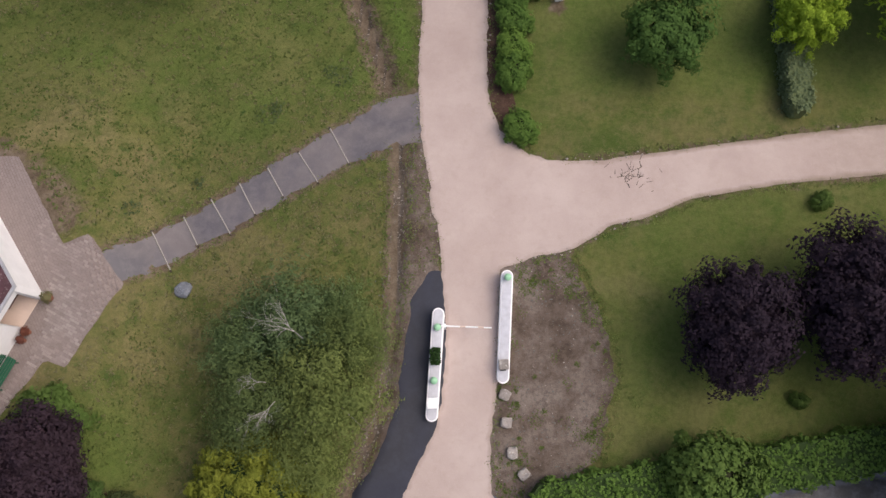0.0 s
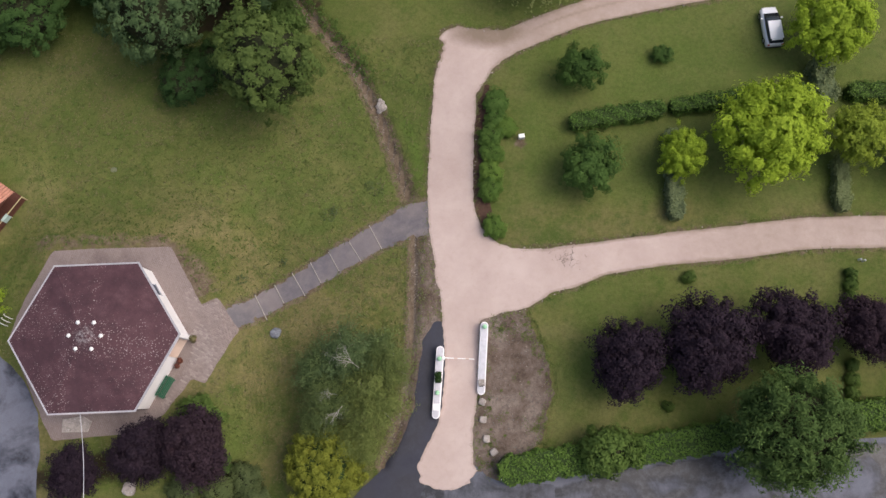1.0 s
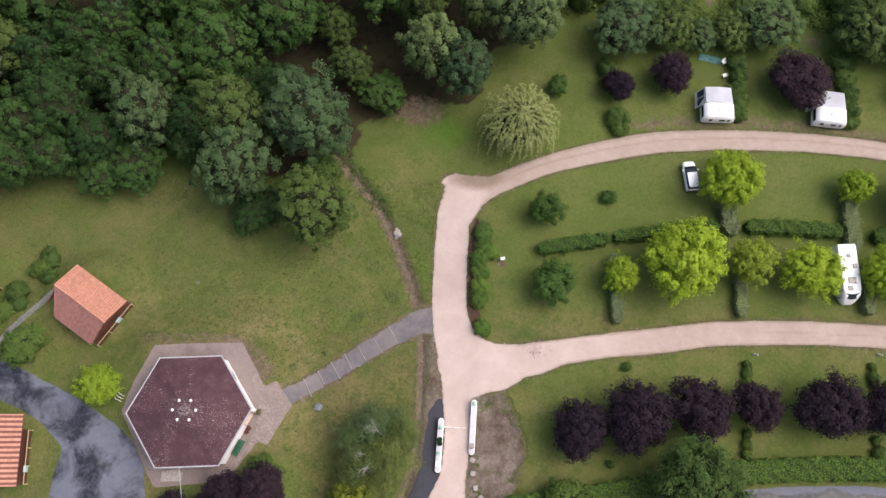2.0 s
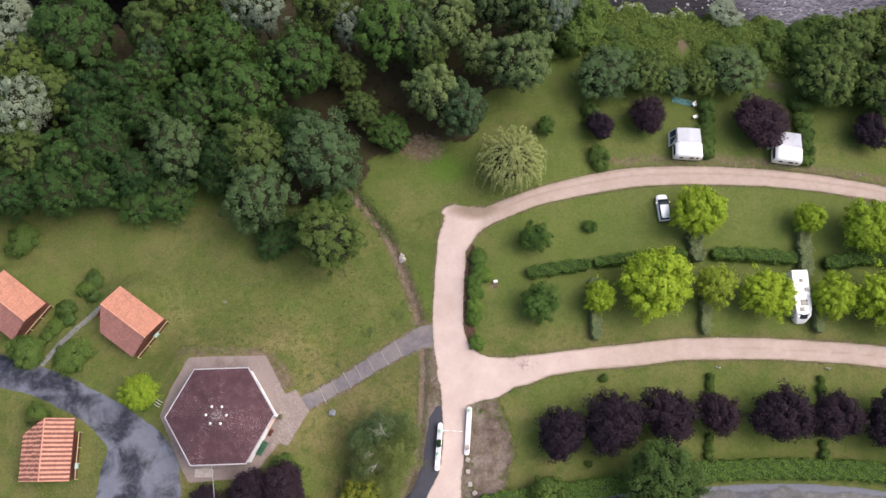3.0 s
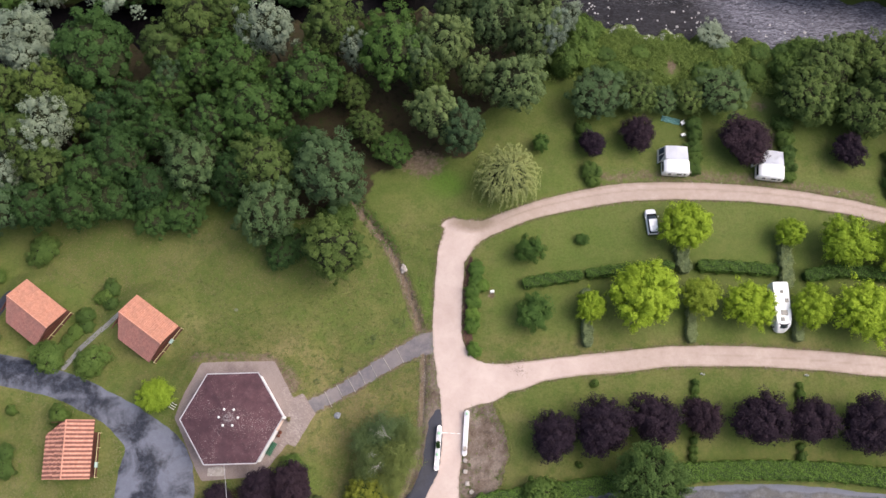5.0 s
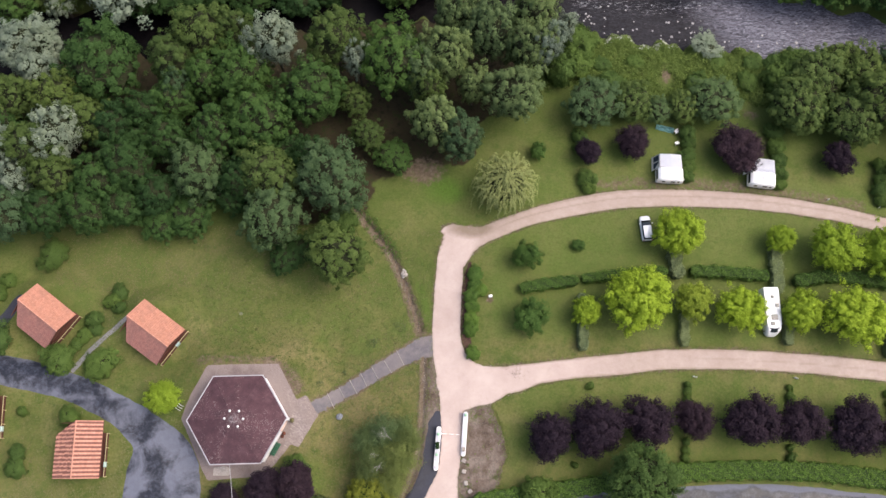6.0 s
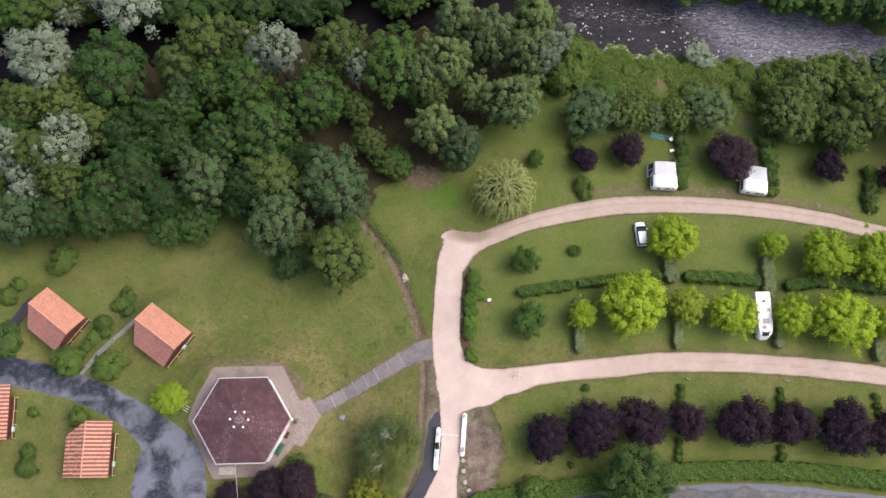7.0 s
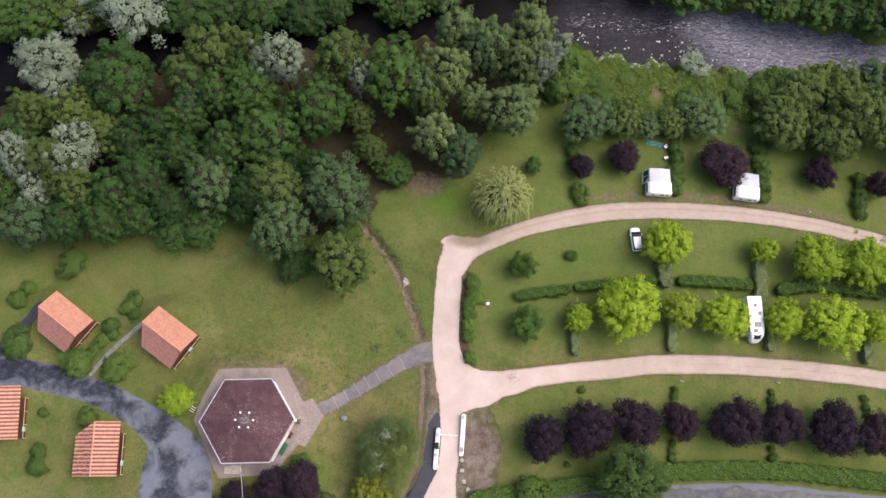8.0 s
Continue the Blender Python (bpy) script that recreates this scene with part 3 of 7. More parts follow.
SILVER = ((-69.3, 65.2, 4.6, 13), (-66.0, 65.0, 3.4, 12), (-64.9, 58.9, 3.3, 14), (-27.6, 62.8, 3.8, 20), (-58.6, 47.0, 3.7, 18), (-68.9, 46.2, 3.0, 17), (-67.1, 43.6, 2.1, 16), (-64.7, 40.4, 2.5, 14),
          (-14.7, 61.4, 2.1, 15), (15.4, 64.5, 2.6, 17), (19.1, 70.5, 1.8, 10))
FAR_BANK = ((-78.1, 74.7, 4.8, 10), (-73.4, 75.3, 5.0, 10), (-66.4, 77.0, 4.6, 9), (-52.5, 76.6, 4.4, 9), (-46.9, 77.2, 5.1, 9), (-41.0, 78.4, 4.7, 9), (-34.2, 78.8, 4.7, 9), (-26.6, 77.6, 3.9, 8), (-21.2, 79.2, 3.4, 8), (-16.3, 84.0, 4.3, 9), (-9.0, 79.4, 4.0, 9), (-3.6, 82.4, 3.8, 8),
            (36.6, 86.4, 4.2, 7), (42.3, 84.6, 5.0, 7), (48.4, 84.8, 4.4, 7), (53.4, 84.0, 4.5, 8), (59.2, 82.2, 4.6, 8), (65.1, 81.0, 4.6, 9), (69.9, 80.8, 4.5, 9), (74.9, 79.6, 4.7, 9), (80, 78.6, 5, 10))
FAR_WOOD = ((-79, 82, 5, 11), (-70, 82, 5, 11), (-62, 81, 5, 11), (-54, 83, 5, 12), (-44, 85, 5, 12), (-34, 87, 5, 12), (-24, 90, 5, 12), (-14, 91, 5, 12), (0, 88.5, 5, 11), (8, 90, 5, 12), (18, 89, 5, 11), (29, 89.6, 5, 11), (38, 90, 5, 12), (50, 89, 5, 12), (61, 87, 5, 12), (72, 84, 5, 12), (84, 82, 5, 12))
NORTH_EAST = ((23.3, 57.3, 4.3, 8), (43.1, 58.4, 4.1, 7), (34.3, 57.1, 2.2, 4), (73.9, 64.5, 4.6, 9), (80, 55, 5.5, 13), (77.5, 63, 5, 10),
              (29.4, 58.0, 3.4, 7), (38.1, 57.8, 2.9, 5), (56.0, 57.4, 4.9, 9), (60.2, 62.8, 5.0, 8), (64.8, 66.3, 3.8, 6), (64.7, 55.2, 4.8, 9), (68.9, 57.9, 5.1, 12), (68.1, 63.6, 4.2, 8))
SCRUB = ((21.4, 69.6, 3.4, 4.5), (25.4, 66.4, 1.6, 1.2), (31.3, 67.0, 1.5, 1.0), (27.1, 62.6, 2.2, 1.8), (41.5, 63.2, 1.9, 1.5), (45.2, 67.4, 1.6, 1.0), (51.4, 67.3, 1.8, 1.1),
         (50.0, 63.3, 2.0, 1.7), (55.4, 63.3, 3.2, 4), (55.1, 66.6, 2.2, 1.8), (58.5, 67.0, 3.0, 3), (21.0, 65.7, 3.2, 3.5), (18.4, 64.2, 2.8, 5), (74, 66, 3.5, 4))
YELLOW = ((35.5, 35.3, 3.9, 7.5), (51.6, 34.9, 2.3, 5.0), (59.3, 33.2, 4.1, 7.5), (67.3, 32.8, 4.3, 7.5), (28.6, 24.5, 5.0, 9.0), (21.0, 22.8, 2.4, 5.5),
          (43.9, 23.4, 3.6, 7.0), (53.0, 23.2, 3.1, 6.5), (60.6, 22.6, 4.7, 8.0), (67.4, 22.4, 2.5, 6.0), (-39.9, 8.6, 2.5, 4.5), (74.5, 31, 4, 7.5))
PURPLE = ((15.0, 4.2, 3.2, 6.5), (21.6, 5.6, 3.8, 7.5), (28.8, 6.6, 3.6, 7.0), (35.7, 7.1, 2.8, 6.0), (43.8, 7.0, 3.8, 7.5), (50.8, 6.9, 3.4, 7.0), (58.6, 6.5, 3.8, 7.5), (65.0, 5.9, 3.1, 6.5),
          (22.4, 49.2, 2.1, 4.5), (29.5, 50.9, 2.6, 5.5), (46.3, 49.9, 4.0, 6.0), (62.5, 48.8, 2.6, 5.0), (72.2, 46.9, 2.1, 5.0), (-20.3, -2.9, 3.1, 6.0), (-24.7, -3.3, 2.5, 5.0), (-30.1, -5.1, 2.2, 4.0))


# ---- ground ----
def axis(lo, hi, step, ends):
    inner = np.arange(lo, hi + step / 2, step)
    return np.concatenate([[lo - e for e in ends[::-1]], inner, [hi + e for e in ends]])


def sheet(xs, ys, zs, name, mat):
    """A quad sheet over a plan grid."""
    nx, ny = len(xs), len(ys)
    gx, gy = np.meshgrid(xs, ys)
    co = np.stack([gx, gy, zs], -1).reshape(-1, 3)
    i = (np.arange(ny - 1)[:, None] * nx + np.arange(nx - 1)[None]).ravel()
    quads = np.stack([i, i + 1, i + nx + 1, i + nx], 1)
    me = bpy.data.meshes.new(name)
    me.from_pydata(co, [], quads)
    me.materials.append(mat)
    me.shade_smooth()
    return me


def build_ground():
    ends = (4, 12, 30, 70, 160, 400, 1000, 2200)
    xs, ys = axis(-90, 90, 0.55, ends), axis(-16, 96, 0.55, ends)
    gx, gy = np.meshgrid(xs, ys)
    zs = land(gx, gy)
    zs = zs + 0.012 * np.sin(gx * 1.7 + np.sin(gy * 1.3)) * np.sin(gy * 1.9)
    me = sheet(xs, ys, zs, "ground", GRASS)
    fx, fy = gx.ravel(), gy.ravel()
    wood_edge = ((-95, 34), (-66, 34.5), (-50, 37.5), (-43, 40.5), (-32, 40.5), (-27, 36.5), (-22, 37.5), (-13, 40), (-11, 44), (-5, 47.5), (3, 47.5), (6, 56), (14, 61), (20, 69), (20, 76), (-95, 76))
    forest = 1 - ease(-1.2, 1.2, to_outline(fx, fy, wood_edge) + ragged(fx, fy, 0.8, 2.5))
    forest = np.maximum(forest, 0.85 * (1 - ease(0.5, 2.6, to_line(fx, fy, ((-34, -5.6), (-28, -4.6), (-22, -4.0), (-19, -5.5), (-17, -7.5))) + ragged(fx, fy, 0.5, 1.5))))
    south = np.interp(fx, *zip(*SOUTH_BANK))
    lush = np.zeros(len(fx))
    for x, y, r, h in YELLOW + PURPLE + NORTH_EAST:
        lush = np.maximum(lush, 1 - ease(r * 0.8, r * 1.7, np.hypot(fx - x, fy - y)))
    lush = np.maximum(lush, 0.92 * ease(4.5, 8, fx) * ease(17, 20, fy) * (1 - ease(44, 50, fy)))
    lush = np.maximum(lush, 0.9 * (1 - ease(2, 7, np.hypot((fx + 2) / 1.3, fy - 42))))
    lush = np.maximum(lush, np.maximum(0.66 * ease(13, 24, fy), 0.46 * (1 - ease(-42, -34, fx))))
    lush = np.maximum(lush, 0.6 * ease(8, 12, fx) * (1 - ease(12, 16, fy)))
    lush = np.maximum(lush, ease(-8, -3, fy - south) * ease(15, 25, fx))
    lush = lush + 0.4 * (1 - ease(1.0, 5.0, np.hypot((fx - 1) / 1.5, fy - 43.5)))
    lush = lush + 0.5 * (1 - ease(0.2, 1.6, to_line(fx, fy, ((-2.6, 20.5), (-3.2, 24), (-4.2, 27)))))
    lush = lush + 0.4 * (1 - ease(0.1, 1.6, np.abs(to_outline(fx, fy, BARE) - 1.0))) * ease(7, 8.5, fx)
    for x, y, r in ((-11.3, 17.6, 2.6), (-6.8, 20.2, 2.4), (-13.4, 16.3, 1.8), (-22.5, 21.5, 3.5)):
        lush = np.maximum(lush, 0.95 * (1 - ease(0.3, r, np.hypot(fx - x, fy - y) + ragged(fx, fy, 0.5, 2.0))))
    # Painted tree shade: north of the loop track and beside the wood.
    tree_shade = np.maximum(ease(2, 6, fx) * ease(46, 50, fy) * (0.75 + ragged(fx, fy, 0.12, 5.0)), 0.8 * (1 - ease(0, 7, to_outline(fx, fy, wood_edge) + ragged(fx, fy, 0.8, 2.5))) * (fx < 0))
    tree_shade = np.clip(tree_shade, 0, 1)
    mud = 1 - ease(0.45, 1.5, to_line(fx, fy, DITCH_NORTH))
    mud = np.maximum(mud, 1 - ease(0.4, 1.1, to_line(fx, fy, DITCH_SOUTH)))
    mud = np.maximum(mud, 0.60 * (1 - ease(0.2, 1.8, to_line(fx, fy, ((-36, 14.2), (-30, 14.3), (-25, 14.3), (-22.4, 12.6), (-20.2, 10.4))))))
    mud = np.maximum(mud, 0.95 * (1 - ease(0.3, 1.7, to_line(fx, fy, ((-25.6, 14.2), (-24.2, 12.6), (-22.8, 11.2), (-21.6, 10.3))))))
    mud = np.maximum(mud, 0.78 * (1 - ease(0.0, 1.0, to_line(fx, fy, FOOTPATH, FOOTPATH_W))))
    mud = np.maximum(mud, 0.60 * (1 - ease(0.1, 1.0, road_field(fx, fy))))
    mud = np.maximum(mud, 0.7 * (1 - ease(1.0, 4.5, np.hypot((fx + 4) / 1.4, fy - 46))))
    mud = np.maximum(mud, 0.55 * (1 - ease(0.5, 2.2, to_line(fx, fy, ((24, 44.6), (40, 44.9), (52, 44), (66, 41.5))))))
    mud = np.maximum(mud, 0.9 * (1 - ease(0.3, 1.0, np.hypot(fx - 6.7, fy - 24.8))))
    mud = np.maximum(mud, 0.75 * (1 - ease(0.3, 1.6, np.hypot(fx - 36.5, (fy - 64.5) / 1.6))))
    mud = np.maximum(mud, 0.6 * (1 - ease(0.3, 2.0, np.hypot((fx - 50) / 1.6, fy - 57.5))))
    for name, values in (("forest", forest), ("lush", lush), ("tree_shade", tree_shade), ("mud", mud)):
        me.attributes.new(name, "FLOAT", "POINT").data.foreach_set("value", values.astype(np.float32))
    ob = new("ground", me)
    tagged(ob, "uneven mown grass with dry patches sloping to a river", "ground", kind="structure")




def build_river():
    xs, ys = axis(-110, 130, 1.0, (30, 300)), axis(52, 92, 1.0, (1,))
    gx, gy = np.meshgrid(xs, ys)
    me = sheet(xs, ys, WATER_Z + 0.05 * np.sin(gx * 0.9 + gy * 2.1) + 0.03 * np.sin(gx * 2.3 - gy), "water", WATER)
    me.attributes.new("foam", "FLOAT", "POINT").data.foreach_set("value", (1 - ease(0.3, 1.6, to_line(gx, gy, ((22, 79.8), (28, 79.2), (34, 78.9), (40, 78.3), (43.5, 79.6), (47, 80.2))))).ravel().astype(np.float32))
    # Mask for the painted sky reflection: faint from x 14, strong past 38.
    me.attributes.new("shallow", "FLOAT", "POINT").data.foreach_set("value", (0.14 * ease(14, 24, gx) + 0.86 * ease(38, 50, gx + (gy - 78) * 0.8)).ravel().astype(np.float32))
    tagged(new("water", me), "shallow dark river with riffles between wooded banks", "river", kind="structure")


build_river()


def patch(name, field, bounds, step, lift, mat, label, category, wear=None, field_name="wear"):
    """A sheet that lies on the land where field(x, y) < 0, cut along its edge."""
    x0, x1, y0, y1 = bounds
    xs, ys = np.arange(x0, x1 + step, step), np.arange(y0, y1 + step, step)
    gx, gy = np.meshgrid(xs, ys)
    f = field(gx, gy)
    nx = len(xs)
    verts, index, faces = [], {}, []

    def corner(j, i):
        k = (j, i)
        if k not in index:
            index[k] = len(verts)
            verts.append((xs[i], ys[j]))
        return index[k]

    def cut(ja, ia, jb, ib):
        k = (ja, ia, jb, ib) if (ja, ia) < (jb, ib) else (jb, ib, ja, ia)
        if k not in index:
            t = f[k[0], k[1]] / (f[k[0], k[1]] - f[k[2], k[3]])
            index[k] = len(verts)
            verts.append((xs[k[1]] + t * (xs[k[3]] - xs[k[1]]), ys[k[0]] + t * (ys[k[2]] - ys[k[0]])))
        return index[k]

    lowest = np.minimum(np.minimum(f[:-1, :-1], f[1:, :-1]), np.minimum(f[:-1, 1:], f[1:, 1:]))
    for j, i in zip(*np.nonzero(lowest < 0)):
        ring = ((j, i), (j, i + 1), (j + 1, i + 1), (j + 1, i))
        poly = []
        for a, b in zip(ring, ring[1:] + ring[:1]):
            if f[a] < 0:
                poly.append(corner(*a))
            if (f[a] < 0) != (f[b] < 0):
                poly.append(cut(*a, *b))
        if len(poly) > 2:
            faces.append(poly)
    v = np.array(verts)
    z = land(v[:, 0], v[:, 1]) + lift
    me = bpy.data.meshes.new(name)
    me.from_pydata(np.column_stack([v, z]), [], faces)
    me.materials.append(mat)
    me.shade_smooth()
    if wear is not None:
        me.attributes.new(field_name, "FLOAT", "POINT").data.foreach_set("value", wear(v[:, 0], v[:, 1]).astype(np.float32))
    return tagged(new(name, me), label, category, kind="structure")


def bend(line, widths, n=5):
    """The same line and half widths with rounded bends."""
    p = np.column_stack([np.array(line, float), widths])
    q = np.concatenate([[2 * p[0] - p[1]], p, [2 * p[-1] - p[-2]]])
    out = []
    for a, b, c, d in zip(q[:-3], q[1:-2], q[2:-1], q[3:]):
        for k in range(n):
            t = k / n
            out.append(0.5 * (2 * b + (c - a) * t + (2 * a - 5 * b + 4 * c - d) * t * t + (3 * b - a - 3 * c + d) * t ** 3))
    out.append(p[-1])
    out = np.array(out)
    return [tuple(v) for v in out[:, :2]], list(out[:, 2])


MAIN = ((0.7, 34.5), (0.55, 32), (0.45, 29), (0.25, 25.6), (0.12, 21.6), (0.2, 18), (0.9, 14.5), (1.1, 11), (1.1, 7), (1.15, 3.8), (0.95, 0.7), (0.5, -1.7), (-0.1, -4.7), (-0.2, -5.4))
MAIN_W = (1.2, 1.9, 2.1, 2.1, 2.1, 2.2, 2.4, 2.0, 1.6, 1.5, 1.5, 1.55, 2.3, 2.5)
EAST = ((2.0, 12.2), (5.4, 11.6), (8.5, 12.3), (11, 12.8), (14, 13.6), (19.5, 14.4), (25.8, 15.15), (32.5, 15.95), (41.5, 16.2), (50.4, 15.95), (59.3, 15.4), (69.5, 14.3), (92, 10.5))
EAST_W = (3.3, 2.9, 2.1, 1.95, 1.6, 1.5, 1.55, 1.5, 1.5, 1.45, 1.5, 1.4, 1.4)
LOOP = ((1.4, 31.5), (3.7, 34.2), (8.1, 36.4), (13.6, 38.6), (21.8, 40.7), (29.2, 41.9), (38.8, 42.2), (48.3, 41.85), (57.5, 40.75), (65.7, 39.2), (92, 32.3))
LOOP_W = (1.9, 1.5, 1.35, 1.35, 1.5, 1.5, 1.45, 1.35, 1.3, 1.25, 1.2)
MAIN, MAIN_W = bend(MAIN, MAIN_W)
EAST, EAST_W = bend(EAST, EAST_W)
LOOP, LOOP_W = bend(LOOP, LOOP_W)


def road_field(x, y):
    d = np.minimum(to_line(x, y, MAIN, MAIN_W), np.minimum(to_line(x, y, EAST, EAST_W), to_line(x, y, LOOP, LOOP_W)))
    d = np.minimum(d, to_outline(x, y, ((1.5, 7.6), (3.6, 8.1), (6.6, 9.4), (8, 12), (5.4, 14.6), (4.4, 14.9), (3.2, 16.2), (1.5, 17.5))))
    d = np.minimum(d, to_outline(x, y, ((-0.7, 36.5), (0.6, 37.0), (2.1, 36.6), (5.6, 36.6), (4.5, 33), (-1.0, 33))) + ragged(x, y, 0.12, 0.9) + ragged(x, y + 7, 0.10, 0.2))
    south = 1 - ease(-5.5, -3.5, y)
    d = d + south * (1.6 * (1 - ease(-7.6, -5.2, y)) + ragged(x, y, 0.16, 0.3))
    return d + ragged(x, y, 0.028, 1.4) + ragged(x + 40, y, 0.030, 0.22)


def road_wear(x, y):
    loop, east = np.abs(to_line(x, y, LOOP)), np.abs(to_line(x, y, EAST))
    side = y - np.interp(x, [p[0] for p in LOOP], [p[1] for p in LOOP])
    on_loop = ease(5, 9, x) * (loop < 2.4)
    mid = 0.72 * (1 - ease(0.05, 0.5, np.abs(side - 0.25))) * on_loop
    mid = np.maximum(mid, 0.75 * ease(0.75, 1.2, side) * on_loop)
    mid = np.maximum(mid, (1 - ease(0.0, 0.4, east)) * ease(20, 40, x) * 0.66)
    mid = np.maximum(mid, (1 - ease(0.0, 0.3, np.abs(east - 0.85))) * ease(20, 40, x) * 0.42)
    edge = ease(-0.5, -0.05, road_field(x, y)) * (0.50 + 0.30 * ease(6, 14, np.maximum(x, y - 22)))
    brown = 0.95 * (1 - ease(0.5, 2.2, np.hypot((x - 4.0) / 2.6, y - 36.3) / 1.2))
    loopish = 0.56 * ease(1.5, 6, x) * (loop < 2.4)
    eastish = 0.50 * ease(10, 30, x) * (east < 2.0)
    return np.clip(np.maximum(np.maximum(mid, edge), np.maximum(np.maximum(brown, loopish), eastish)), 0, 1)


FOOTPATH = ((-1.6, 17.4), (-3.75, 17.0), (-6.8, 15.4), (-10.4, 13.1), (-14.2, 10.5), (-18.6, 7.9))
FOOTPATH_W = (1.7, 1.5, 1.2, 1.08, 1.02, 0.9)
patch("road_gravel", road_field, (-5, 92, -8.5, 46), 0.25, 0.06, GRAVEL, "pale pinkish gravel drive with a fork and worn edges", "gravel road", road_wear)

DRIVE = ((-92, 15), (-68, 12.5), (-63, 12), (-54.3, 10), (-47.5, 7.2), (-42.8, 4.2), (-40.2, 1.2), (-39.4, -2), (-39, -9), (-39, -16))
DRIVE_W = (2.2, 2.2, 2.15, 1.95, 2.0, 2.5, 3.6, 5.0, 5.6, 5.6)

DRIVE, DRIVE_W = bend(DRIVE, DRIVE_W)


def drive_dry(x, y):
    """How far each spot lies from the damp middle of the lane."""
    d = np.abs(to_line(x, y, ((-92, 15.6), (-68, 12.9), (-54.5, 10.5), (-47, 7.0), (-42, 3.2), (-39.9, -2), (-39.6, -9), (-39.6, -16))))
    return ease(0.7, 2.6, d) - 0.4 * (1 - ease(0.3, 1.2, d))


APRON = ((-37.7, 5.8), (-36.3, 3.2), (-34.3, -0.8), (-33.2, -2.7), (-26.3, -2.0), (-24.0, -0.5), (-21.8, 2.5), (-20.6, 2.1), (-18.2, 6.7), (-20.0, 9.5), (-21.3, 8.8), (-24.3, 13.9), (-34.6, 13.5), (-36.8, 8.8))
patch("road_asphalt", lambda x, y: np.maximum(to_line(x, y, DRIVE, DRIVE_W) + ragged(x, y, 0.06, 0.8), 0.1 - to_outline(x, y, APRON)), (-92, -30, -16, 18), 0.5, 0.05, ASPHALT_WET, "damp dark grey asphalt lane, patchy as it dries", "road", drive_dry, "dry")
STRIP = ((-0.9, 7.1), (-1.1, 5.6), (-1.3, 3.0), (-1.5, 0.0), (-2.2, -2.2), (-3.1, -4.2), (-4.6, -7.0), (-6.1, -9))
STRIP_W = (0.75, 1.2, 1.4, 1.5, 1.5, 1.6, 2.2, 2.6)
patch("road_strip", lambda x, y: to_line(x, y, STRIP, STRIP_W) + ragged(x, y, 0.05, 0.6), (-10, 0.9, -12, 9), 0.2, 0.05, ASPHALT_NEW, "fresh black asphalt strip beside the gate wall", "asphalt strip")


def lane_dry(x, y):
    """Pale drying edges and a wet band inside them."""
    d = -to_line(x, y, LANE, [3.6] * 11)
    return 1.8 * (1 - ease(0.55, 0.85, d)) - 1.1 * (1 - ease(0.1, 0.7, np.abs(d - 1.25))) + 0.25 * ease(1.8, 2.6, d)


LANE = ((-40, -20.9), (-10, -11.9), (-3, -10.2), (5, -10.1), (15, -7.8), (24, -6.5), (37, -5.6), (44, -5.3), (52.6, -5.6), (67, -6.9), (92, -10.4))
patch("road_lane", lambda x, y: to_line(x, y, LANE, [3.6] * 11) + ragged(x, y, 0.07, 1.0), (-40, 92, -18, 0), 0.5, 0.035, ASPHALT_OLD, "grey tarred lane along a hedge", "road", lane_dry, "dry")
footpath = patch("pavement_path", lambda x, y: to_line(x, y, FOOTPATH, FOOTPATH_W) + ragged(x, y, 0.06, 0.5) + ragged(x + 9, y, 0.07, 0.16), (-20, 0, 5, 20), 0.12, 0.03, PATH_STONE, "grey stone-dust footpath with log steps", "footpath")
MOUTH = ((-4.5, -4.0), (2.2, -4.6), (4.2, -5.9), (9, -6.2), (9, -8), (-9, -9.5))
patch("road_mouth", lambda x, y: to_outline(x, y, MOUTH) + ragged(x, y, 0.06, 0.6), (-10, 10, -10, -3), 0.3, 0.042, ASPHALT_OLD, "patched dark asphalt where the drive meets the lane", "road")
apron = patch("pavement_apron", lambda x, y: to_outline(x, y, APRON) + ragged(x, y, 0.03, 0.4), (-39, -17, -4, 15), 0.3, 0.055, PAVING, "worn brownish block paving round the pavilion", "paving")
BARE = ((2.0, 8.6), (5.2, 9.6), (6.6, 9.5), (7.5, 7.0), (8.3, 5.1), (9.0, 3.5), (8.9, 1.3), (8.4, -1.1), (7.9, -2.8), (5.4, -4.3), (4.2, -5.6), (1.6, -5.8), (1.6, -2.3), (1.7, 1.0))
build_ground()
patch("ground_earth", lambda x, y: to_outline(x, y, BARE) + ragged(x, y, 0.10, 0.9) + ragged(x, y + 30, 0.05, 0.25), (1, 11, -7, 10), 0.25, 0.04, EARTH, "freshly levelled bare brown earth with small stones", "bare earth")
patch("ground_bed", lambda x, y: to_line(x, y, ((3.6, 30.6), (3.1, 27), (2.95, 22), (3.0, 18.5), (3.9, 15.6)), (0.3, 0.75, 0.85, 0.75, 0.4)) + ragged(x, y, 0.08, 0.5), (1, 6, 14, 32), 0.25, 0.05, BED, "dark mulched planting bed along the gravel", "planting bed")
patch("ground_ditch", lambda x, y: to_line(x, y, DITCH_SOUTH, [0.32] * 8) + ragged(x, y, 0.07, 0.5), (-7, -2, -6, 16), 0.2, 0.03, DITCH, "shallow muddy drain beside the drive", "ditch")
patch("ground_verge", lambda x, y: to_line(x, y, ((-1.6, 15.3), (-1.6, 12), (-1.7, 9), (-2.2, 6.6), (-2.9, 4), (-3.0, 0), (-3.8, -2.6), (-5.0, -4.8)), (0.9, 1.1, 1.1, 0.95, 0.5, 0.35, 0.35, 0.4)) + ragged(x, y, 0.10, 0.5), (-7, 1, -6, 17), 0.25, 0.03, EARTH, "stony disturbed earth verge", "verge")
